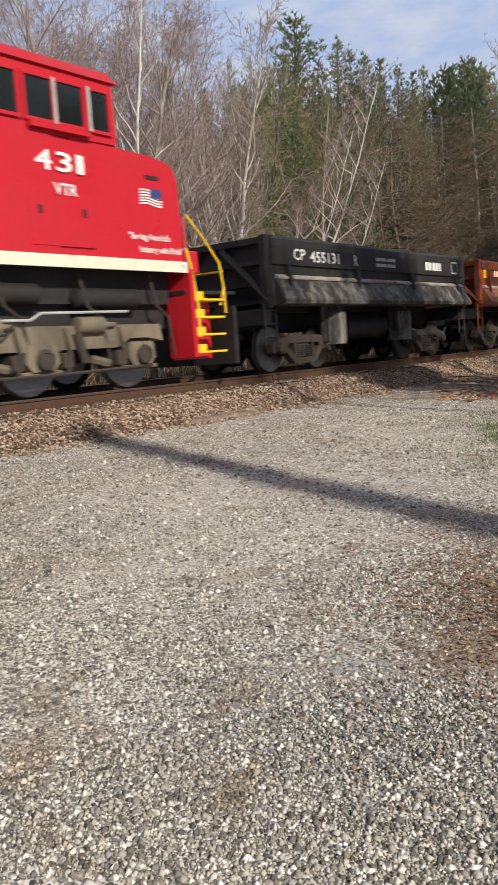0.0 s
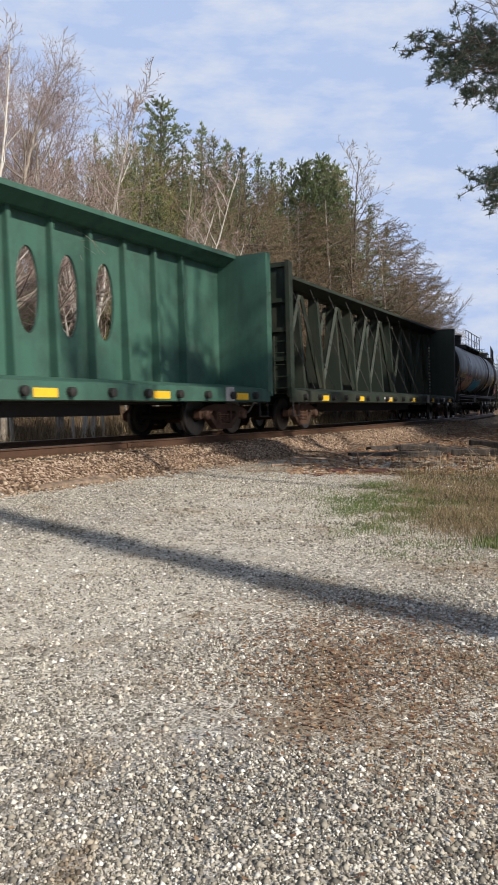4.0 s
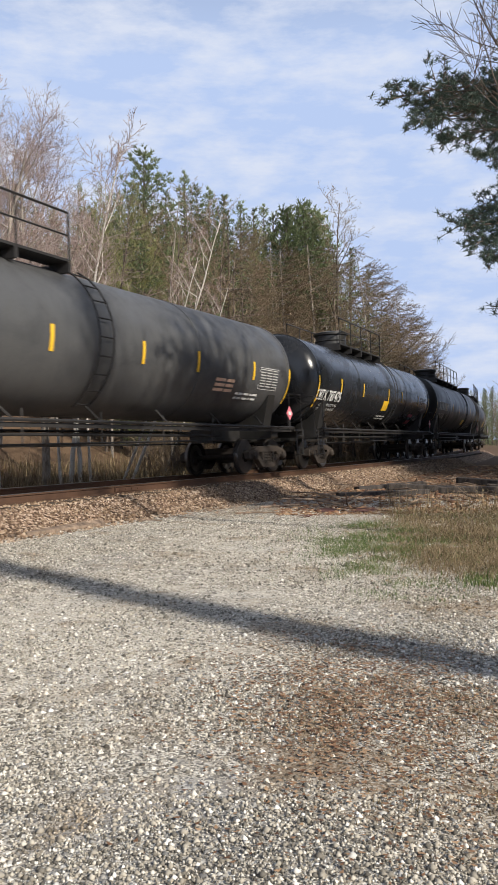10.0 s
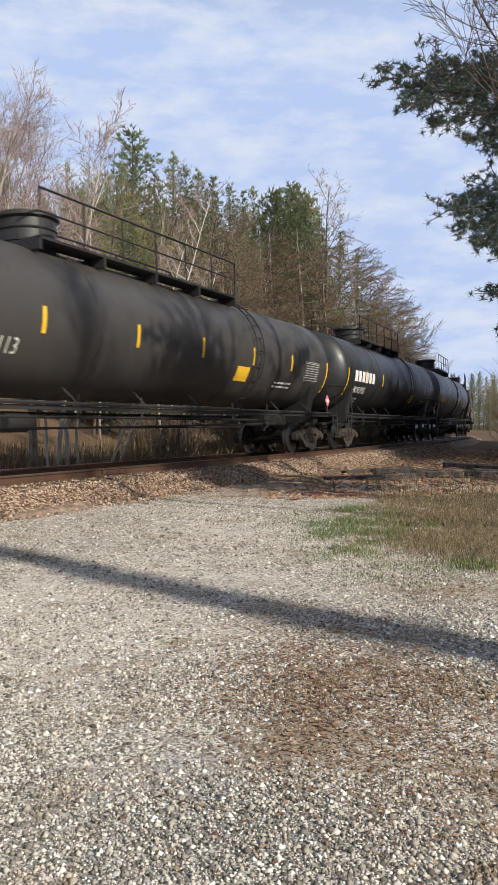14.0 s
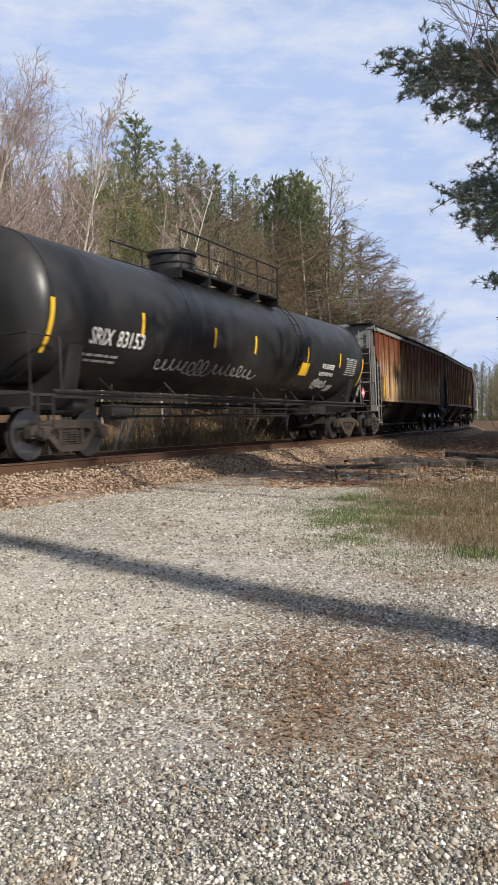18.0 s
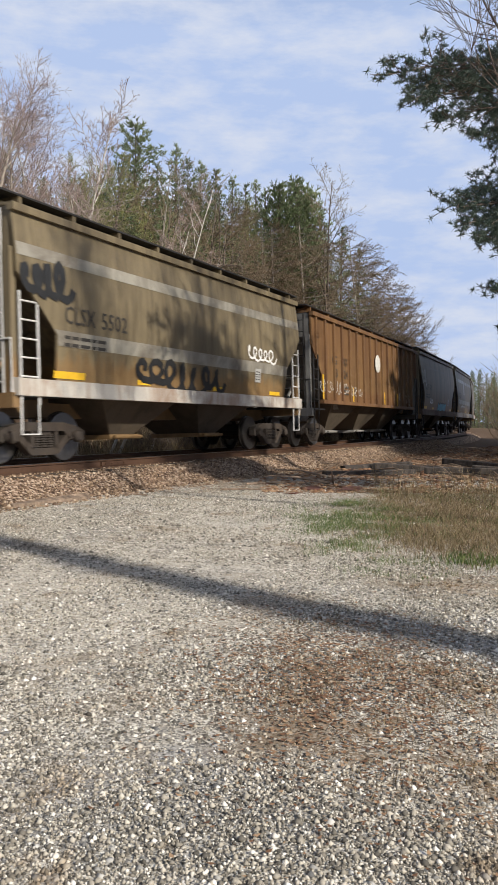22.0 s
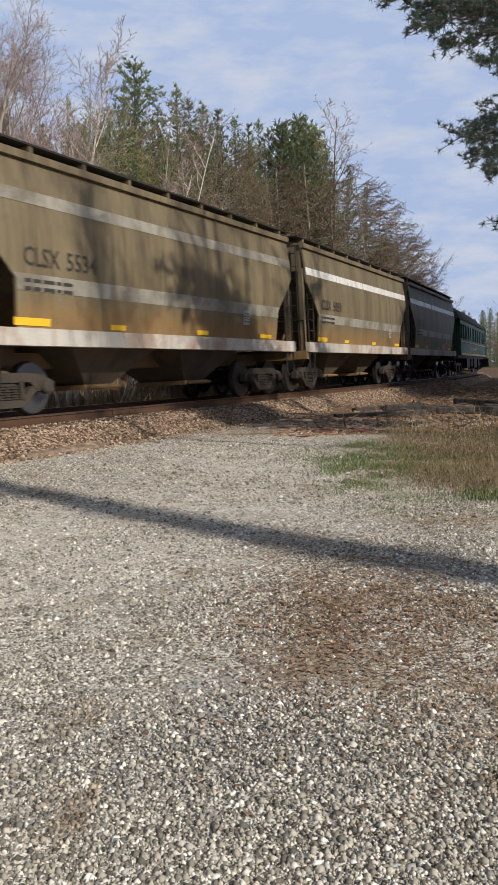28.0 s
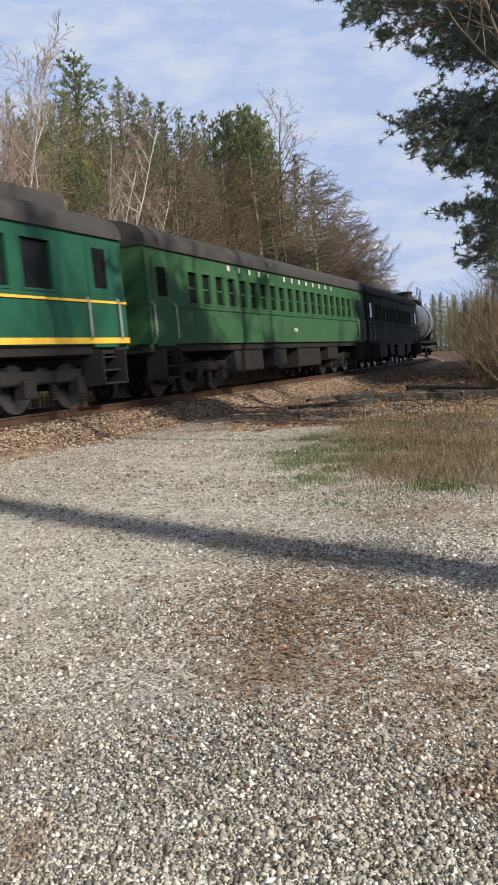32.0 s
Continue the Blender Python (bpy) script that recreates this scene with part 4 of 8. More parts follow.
# -- side-dump cars --
def dump_car(label, L, mat, low_mat, marks, band=0.26, k=6, rail_mat=None):
    car = thing("dump_car", label, "dump car", "cars of the train")
    e = L / 2 - 0.7
    top, bot = 2.64, 1.36
    for s in (-1, 1):
        sd = part("side_door", Mesh().prism([(s * 1.38, 1.80), (s * 1.45, 1.80), (s * 1.45, top - 0.1), (s * 1.38, top - 0.1)], -e, e), mat, car)
        part("top_rail", Mesh().prism([(s * 1.36, top - band), (s * 1.50, top - band), (s * 1.505, top - band * 0.35), (s * 1.49, top - 0.06), (s * 1.44, top), (s * 1.36, top)], -e - 0.02, e + 0.02), rail_mat or mat, sd)
        part("lower_flare", Mesh().prism([(s * 1.38, 1.84), (s * 1.50, 1.82), (s * 1.53, 1.78), (s * 1.74, bot + 0.03), (s * 1.72, bot - 0.04), (s * 1.64, bot - 0.06), (s * 1.2, bot - 0.06)], -e + 0.02, e - 0.02), low_mat, sd)
        part("wear_strip", Mesh().prism([(s * 1.44, 1.83), (s * 1.535, 1.81), (s * 1.545, 1.84), (s * 1.47, 1.90), (s * 1.44, 1.90)], -e + 0.1, e - 0.1), M_SCRAPE, sd, "scraped pale ledge")
        for i in range(k):
            x = -e + 0.5 + (2 * e - 1.0) * i / (k - 1)
            part("side_post", Mesh().prism([(s * 1.44, top - band + 0.01), (s * 1.55, top - band + 0.01), (s * 1.58, 1.84), (s * 1.60, 1.60), (s * 1.55, 1.62), (s * 1.44, 1.84)], x - 0.045, x + 0.045), mat, sd)
    for s in (-1, 1):
        x = s * e
        en = Mesh().add([(x, -1.46, bot), (x, 1.46, bot), (x, 1.46, top), (x, -1.46, top), (x - s * 0.08, -1.46, bot), (x - s * 0.08, 1.46, bot), (x - s * 0.08, 1.46, top), (x - s * 0.08, -1.46, top)],
                        [(0, 1, 2, 3), (7, 6, 5, 4), (0, 4, 5, 1), (2, 6, 7, 3), (0, 3, 7, 4), (1, 5, 6, 2)])
        for z in (1.7, 2.1, 2.5):
            en.box(min(x, x + s * 0.12), max(x, x + s * 0.12), -1.4, 1.4, z, z + 0.09)
        d = part("end_wall", en, mat, car)
        for y in (-1.4, 1.4):
            g = Mesh().tube([(x + s * 0.12, y * 0.25, top - 0.2), (x + s * 0.14, y * 1.08, bot - 0.02)], 0.08, 6)
            g.box(min(x, x + s * 0.2), max(x, x + s * 0.2), y - 0.07, y + 0.07, bot - 0.1, top)
            part("corner_brace", g, mat, d)
        truck(car, s * (e - 1.55))
        coupler(car, s * (L / 2 - 0.02))
        ladder(car, s * (e + 0.05), -1.4, 0.55, 1.35, 0.38, 3, mat, "x")
        part("end_beam", Mesh().box(min(x, x + s * 0.25), max(x, x + s * 0.25), -1.4, 1.4, 0.95, 1.25), M_DARK, car)
        part("hand_brake", Mesh().lathe([(-0.02, 0.24), (0.02, 0.24), (0.02, 0.2), (-0.02, 0.2)], 16, "x", (x + s * 0.3, 0.6, 1.8)), M_DARK, car)
    part("floor", Mesh().box(-e, e, -1.44, 1.44, 1.45, 1.6), M_DARK, car)
    part("load", pile(e - 0.2, 1.3, 1.6, 2.55), M_TRUCK, car, "dark rubble load")
    part("centre_sill", Mesh().box(-e - 0.3, e + 0.3, -0.35, 0.35, 0.82, 1.25, 0.03).box(-e + 1, e - 1, -0.8, 0.8, 1.2, 1.4), M_DARK, car)
    for x in (-e * 0.42, e * 0.28):
        for s in (-1, 1):
            c = Mesh().lathe([(0.48, 0.3), (1.18, 0.3), (1.22, 0.26)], 18, "z", (x, s * 1.15, 0)).box(x - 0.34, x + 0.34, s * 1.15 - 0.1, s * 1.15 + 0.1, 0.55, 1.3)
            part("dump_cylinder", c, low_mat, car, "upright dumping cylinder", smooth=True)
    m = Mesh().lathe([(-1.0, 0.02), (-0.95, 0.28), (0.95, 0.28), (1.0, 0.02)], 16, "x", (0.0, -0.75, 0.86))
    part("air_tank", m, mat, car, smooth=True)
    for fn in marks:
        fn(car, car, None, e, None)
    SPAN[car] = e - 1.55
    return car


def pile(hx, hy, z0, z1):
    m = Mesh()
    nx, ny = 24, 7
    for i in range(nx + 1):
        for j in range(ny + 1):
            x, y = -hx + 2 * hx * i / nx, -hy + 2 * hy * j / ny
            e = min(1.0, 4 * (1 - abs(x) / hx)) * (1 - 0.5 * (y / hy) ** 2)
            m.v.append((x, y, z0 + (z1 - z0) * e * (0.75 + 0.35 * noise.noise((x * 1.3, y * 1.7, hx)))))
    m.f = [(i * (ny + 1) + j, (i + 1) * (ny + 1) + j, (i + 1) * (ny + 1) + j + 1, i * (ny + 1) + j + 1) for i in range(nx) for j in range(ny)]
    return m


# -- centre-beam flat cars --
def oval_panel(x0, x1, z0, z1, y, th, hole):
    """A plate with an oval hole through it."""
    n = 28
    xm, zm = (x0 + x1) / 2, z0 + (z1 - z0) * 0.53
    rx, rz = (x1 - x0) * 0.27, (z1 - z0) * 0.26
    m = Mesh()
    inner, outer = [], []
    for i in range(n):
        t = 2 * math.pi * i / n
        c, s = math.cos(t), math.sin(t)
        inner.append((xm + rx * c, zm + rz * s))
        k = min(((x1 - xm) / abs(c)) if abs(c) > 1e-6 else 1e9, ((z1 - zm) if s > 0 else (zm - z0)) / abs(s) if abs(s) > 1e-6 else 1e9)
        outer.append((xm + k * c, zm + k * s))
    # corners of the plate
    for cx, cz in ((x0, z0), (x1, z0), (x1, z1), (x0, z1)):
        k = min(range(n), key=lambda i: (outer[i][0] - cx) ** 2 + (outer[i][1] - cz) ** 2)
        outer[k] = (cx, cz)
    for yy in (y, y + th):
        m.v += [(a, yy, b) for a, b in inner] + [(a, yy, b) for a, b in outer]
    for i in range(n):
        j = (i + 1) % n
        m.f += [(i, j, n + j, n + i), (2 * n + j, 2 * n + i, 3 * n + i, 3 * n + j), (j, i, 2 * n + i, 2 * n + j)]
    return m


def centrebeam_car(label, L, mat, marks, windows=True):
    car = thing("centre_beam_car", label, "flat car", "cars of the train")
    e = L / 2 - (0.55 if windows else 0.70)
    top, deck = 4.62, 1.12
    for s in (-1, 1):
        d = part("side_sill", Mesh().prism([(s * 1.25, deck - 0.06), (s * 1.47, deck - 0.06), (s * 1.47, deck - 0.34), (s * 1.40, deck - 0.36), (s * 1.36, deck - 0.12), (s * 1.25, deck - 0.12)], -e, e), mat, car)
        n = 18
        for i in range(n):
            x = -e + 0.9 + (2 * e - 1.8) * i / (n - 1)
            part("winch", Mesh().lathe([(s * 1.45, 0.09), (s * 1.58, 0.09), (s * 1.60, 0.03)], 10, "y", (x, 0, deck - 0.2)), M_DARK, d, smooth=True)
            if i % 3 == 1:
                part("reflective_strip", Mesh().box(x + 0.25, x + 0.85, s * 1.478 - 0.003, s * 1.478 + 0.003, deck - 0.30, deck - 0.14), M_YELLOW, d)
    part("deck", Mesh().prism([(-1.45, deck - 0.02), (-1.45, deck - 0.10), (1.45, deck - 0.10), (1.45, deck - 0.02), (0.5, deck + 0.12), (-0.5, deck + 0.12)], -e, e), mat, car)
    part("centre_sill", Mesh().box(-e, e, -0.35, 0.35, 0.75, 1.05).box(-e * 0.55, e * 0.55, -0.3, 0.3, 0.5, 0.76), M_DARK, car)
    part("top_chord", Mesh().prism([(-0.62, top), (0.62, top), (0.62, top - 0.10), (0.25, top - 0.26), (-0.25, top - 0.26), (-0.62, top - 0.10)], -e, e), mat, car)
    # end bulkheads
    for s in (-1, 1):
        x0, x1 = sorted((s * e, s * (e - 0.14)))
        b = part("bulkhead", Mesh().box(x0, x1, -1.5, 1.5, deck - 0.1, top - 0.02, 0.02), mat, car)
        for y in (-1.44, -0.5, 0.5, 1.44):
            q0, q1 = sorted((s * e, s * (e + 0.12)))
            part("bulkhead_post", Mesh().box(q0, q1, y - 0.06, y + 0.06, deck - 0.2, top), mat, b)
        for z in (1.9, 2.7, 3.5, top - 0.16):
            q0, q1 = sorted((s * e, s * (e + 0.08)))
            part("bulkhead_rib", Mesh().box(q0, q1, -1.5, 1.5, z, z + 0.12), mat, b)
        # gusset plate from the bulkhead to the first panel
        if windows:
            part("gusset", Mesh().slab([(s * (e - 0.14), deck), (s * (e - 0.14), top - 0.2), (s * (e - 2.0), top - 0.2), (s * (e - 2.0), deck)], -0.06, 0.06), mat, car)
        truck(car, s * (e - 1.75), mat=M_TRUCKRED)
        coupler(car, s * (L / 2 - 0.02))
        ladder(car, s * (e + 0.08), -1.2, 1.0, 2.6, 0.4, 5, mat, "y")
        part("step", Mesh().tube([(s * (e - 0.1), -1.45, 0.8), (s * (e - 0.1), -1.45, 0.4), (s * (e - 0.55), -1.45, 0.4), (s * (e - 0.55), -1.45, 0.8)], 0.022, 5), M_DARK, car)
    n = 15
    if windows:
        w = 2 * (e - 2.0) / n
        for i in range(n):
            x0 = -(e - 2.0) + w * i
            if 1 <= i <= n - 3:
                pm = oval_panel(x0, x0 + w, deck + 0.1, top - 0.2, -0.03, 0.06, True)
            else:
                pm = Mesh().box(x0, x0 + w, -0.03, 0.03, deck + 0.1, top - 0.2)
            part("web_panel", pm, mat, car)
        for i in range(n + 1):
            x = -(e - 2.0) + w * i
            part("web_post", Mesh().prism([(-0.16, top - 0.15), (-0.26, deck + 0.1), (0.26, deck + 0.1), (0.16, top - 0.15)], x - 0.05, x + 0.05), mat, car)
    else:
        n = 12
        w = 2 * (e - 0.3) / n
        for i in range(n + 1):
            x = -(e - 0.3) + w * i
            part("truss_post", Mesh().prism([(-0.14, top - 0.15), (-0.36, deck + 0.05), (0.36, deck + 0.05), (0.14, top - 0.15)], x - 0.09, x + 0.09), mat, car)
            if i < n:
                a, b = (deck + 0.2, top - 0.4) if (i % 2) == (0 if x < 0 else 1) else (top - 0.4, deck + 0.2)
                m = Mesh()
                for y in (-0.22, 0.22):
                    m.tube([(x + 0.1, y, b), (x + w - 0.1, y, a)], 0.075, 4)
                part("truss_diagonal", m, mat, car)
                part("cable", Mesh().tube([(x + 0.2, -0.5, top - 0.2), (x + w * 0.8, -1.5, deck)], 0.012, 4), M_DARK, car)
        part("end_panel", Mesh().box(e - 0.80, e - 0.38, -0.3, 0.3, deck, top - 0.2), mat, car)
    for fn in marks:
        fn(car, car, None, e, None)
    SPAN[car] = e - 1.75
    return car


# -- passenger coaches --
M_GLASS = plain("dark_window_glass", (0.012, 0.014, 0.014), 0.08, 0.0, 0.2)
M_ROOF = paint("sooty_coach_roof", (0.055, 0.052, 0.05), (0.10, 0.09, 0.08), 0.4, 0.8, 0.1)


def coach(label, L, mat, line_mat, wins, win_z, marks, open_end=False, clerestory=True, lines=(), roof_mat=None, trim=None):
    car = thing("passenger_coach", label, "coach", "cars of the train")
    e = L / 2 - 0.45
    bot, top, y = 1.22, 3.46, 1.50
    roof_mat = roof_mat or M_ROOF
    x_lo = -e + 1.25 if open_end else -e
    doors = [e - 1.3] if open_end else [-e + 0.25, e - 1.3]
    for s in (-1, 1):
        segs_lo, segs_hi = x_lo, e
        body = part("side_wall", Mesh().box(x_lo, e, s * y - 0.03, s * y + 0.03, bot, win_z[0]), mat, car)
        part("letterboard", Mesh().box(x_lo, e, s * y - 0.03, s * y + 0.03, win_z[1], top), mat, body)
        # piers between the windows
        edges = sorted([(a, a + w) for a, w in wins])
        cur = x_lo
        for a, b in edges + [(e, e)]:
            if a > cur + 0.01:
                part("pier", Mesh().box(cur, a, s * y - 0.03, s * y + 0.03, win_z[0], win_z[1]), mat, body)
            cur = b
        for a, b in edges:
            wd = part("window", Mesh().box(a, b, s * (y - 0.07) - 0.01, s * (y - 0.07) + 0.01, win_z[0], win_z[1]), M_GLASS, body, "dark recessed coach window")
            f = Mesh()
            f.box(a - 0.03, b + 0.03, s * y - 0.045, s * y + 0.045, win_z[0] - 0.05, win_z[0])
            f.box(a - 0.03, b + 0.03, s * y - 0.04, s * y + 0.04, win_z[1], win_z[1] + 0.03)
            if not clerestory:
                f.box(a, b, s * (y - 0.05) - 0.015, s * (y - 0.05) + 0.015, (win_z[0] + win_z[1]) / 2 - 0.02, (win_z[0] + win_z[1]) / 2 + 0.02)
            for q in (a, b):
                f.box(q - 0.025, q + 0.025, s * y - 0.042, s * y + 0.042, win_z[0], win_z[1])
            part("window_frame", f, mat, wd)
        part("belt_rail", Mesh().prism([(s * (y + 0.03), win_z[0] - 0.16), (s * (y + 0.055), win_z[0] - 0.15), (s * (y + 0.055), win_z[0] - 0.07), (s * (y + 0.03), win_z[0] - 0.06)], x_lo, e), mat, body)
        for z, w in lines:
            part("painted_line", Mesh().box(x_lo, e, s * (y + 0.058) - 0.003, s * (y + 0.058) + 0.003, z, z + w), line_mat, body, "painted line along the side")
        for dx in doors:
            d = part("door", Mesh().box(dx, dx + 0.85, s * y - 0.05, s * y + 0.05, bot - 0.05, win_z[1] + 0.2, 0.0), mat, car)
            part("pane", Mesh().box(dx + 0.2, dx + 0.65, s * (y + 0.05) - 0.008, s * (y + 0.05) + 0.008, win_z[0] + 0.1, win_z[1] + 0.0), M_GLASS, d)
            for hx in (dx - 0.12, dx + 0.97):
                part("grab_rail", Mesh().tube([(hx, s * (y + 0.04), 1.3), (hx, s * (y + 0.1), 1.36), (hx, s * (y + 0.1), 2.1), (hx, s * (y + 0.04), 2.16)], 0.02, 5), trim or M_GREYW, d)
            st = Mesh()
            for k in range(3):
                st.box(dx + 0.02, dx + 0.83, s * (y - 0.25 + 0.0) - 0.22 + s * 0.1 * k, s * (y - 0.25) + 0.22 + s * 0.1 * k, 0.95 - 0.27 * k, 0.99 - 0.27 * k)
            st.box(dx, dx + 0.03, s * (y - 0.1) - 0.3, s * (y - 0.1) + 0.2, 0.4, 1.1)
            st.box(dx + 0.82, dx + 0.85, s * (y - 0.1) - 0.3, s * (y - 0.1) + 0.2, 0.4, 1.1)
            part("steps", st, M_DARK, d)
    # roof
    arc = []
    rise = 0.62 if clerestory else 0.66
    for i in range(15):
        t = math.pi * i / 14
        arc.append((math.cos(t) * (y + 0.09), top + 0.02 + math.sin(t) ** 0.8 * rise))
    rf = part("roof", Mesh().prism(arc + [(-(y + 0.09), top - 0.06), ((y + 0.09), top - 0.06)], -e - (0.0 if not open_end else 0.05), e), roof_mat, car, smooth=True)
    if clerestory:
        cl = [(0.95, top + 0.3), (0.95, top + 0.72), (0.9, top + 0.84), (0.3, top + 0.96), (-0.3, top + 0.96), (-0.9, top + 0.84), (-0.95, top + 0.72), (-0.95, top + 0.3)]
        part("clerestory", Mesh().prism(cl, -e + 0.9, e - 1.0), roof_mat, car, smooth=True)
    for k in range(5):
        x = -e + 2.5 + (2 * e - 5) * k / 4
        part("roof_vent", Mesh().box(x - 0.2, x + 0.2, -0.2, 0.2, top + rise, top + (1.16 if clerestory else rise + 0.16), 0.05), roof_mat, rf)
    for s in (-1, 1):
        if open_end and s < 0:
            xe = x_lo
            part("end_wall", Mesh().box(xe, xe + 0.06, -y, y, bot, top), mat, car)
            p = Mesh()
            for yy in (-1.4, -0.7, 0.7, 1.4):
                p.tube([(-e + 0.1, yy, bot), (-e + 0.1, yy, bot + 0.95)], 0.02, 5)
            for z in (bot + 0.15, bot + 0.5, bot + 0.95):
                p.tube([(-e + 0.1, -1.42, z), (-e + 0.1, 1.42, z)], 0.018, 5)
            p.tube([(-e + 0.12, -1.42, bot), (-e + 0.12, -1.42, top)], 0.04, 6)
            p.tube([(-e + 0.12, 1.42, bot), (-e + 0.12, 1.42, top)], 0.04, 6)
            part("platform_railing", p, M_DARK, car)
            part("platform", Mesh().box(-e, xe, -1.45, 1.45, bot - 0.15, bot), M_DARK, car)
        else:
            part("end_wall", Mesh().box(min(s * e, s * (e - 0.06)), max(s * e, s * (e - 0.06)), -y, y, bot - 0.1, top), mat, car)
            x0, x1 = sorted((s * e, s * (e + 0.4)))
            part("diaphragm", Mesh().box(x0, x1, -0.5, 0.5, bot, 3.3, 0.05), M_DARK, car)
        coupler(car, s * (L / 2 - 0.02))
        # six-wheel truck
        tx = s * (e - 3.0)
        t = part("truck", cached("ctruck", lambda: Mesh().box(-2.1, 2.1, -1.12, -0.94, 0.52, 0.78, 0.04).box(-2.1, 2.1, 0.94, 1.12, 0.52, 0.78, 0.04).box(-0.7, -0.4, -1.05, 1.05, 0.55, 0.85).box(0.4, 0.7, -1.05, 1.05, 0.55, 0.85).data("truck", M_DARK)), None, car, at=pose(tx, 0, 0))
        for k in (-1, 0, 1):
            w = part("wheelset", cached(("wsr", 0.46), lambda: joined(wheelset_mesh(0.46), rim_mesh(0.46))), None, t, at=pose(k * 1.65, 0, 0.46))
            WHEELS.append((car, w, 0.46))
            for q in (-1, 1):
                part("journal_box", cached(("jb", q), lambda: Mesh().box(-0.17, 0.17, min(q * 0.95, q * 1.2), max(q * 0.95, q * 1.2), -0.2, 0.16, 0.03).data("journal_box", M_DARK)), None, t, at=pose(k * 1.65, 0, 0.46))
        for k in (-0.83, 0.83):
            m = Mesh()
            coil(m, k, -1.06, 0.2, 0.52, 0.1)
            part("spring", m, M_DARK, t)
    # boxes under the floor
    for x, w, h0 in ((-5.0, 2.2, 0.42), (-1.8, 1.2, 0.5), (0.6, 2.6, 0.38), (4.2, 1.4, 0.55)):
        part("underfloor_box", Mesh().box(x, x + w, -1.4, -0.6, h0, 1.1, 0.04), M_DARK, car)
    part("floor_frame", Mesh().box(-e, e, -1.45, 1.45, bot - 0.18, bot + 0.02).box(-e, e, -0.3, 0.3, 0.7, 1.0), M_DARK, car)
    for fn in marks:
        fn(car, car, None, e, None)
    SPAN[car] = e - 3.0
    return car


# -- the locomotive: its cab and short nose trail --
M_RED = paint("bright_red_paint", (0.50, 0.012, 0.022), (0.26, 0.015, 0.018), 0.2, 0.38, 0.12)
M_CREAM = plain("cream_paint", (0.75, 0.68, 0.52), 0.5, 0.0, 0.1)
M_TRUCKTAN = paint("dusty_truck_frame", (0.20, 0.165, 0.115), (0.065, 0.052, 0.038), 0.5, 0.85, 0.4)
M_STEPYEL = plain("safety_yellow", (0.82, 0.52, 0.02), 0.5, 0.0, 0.1)


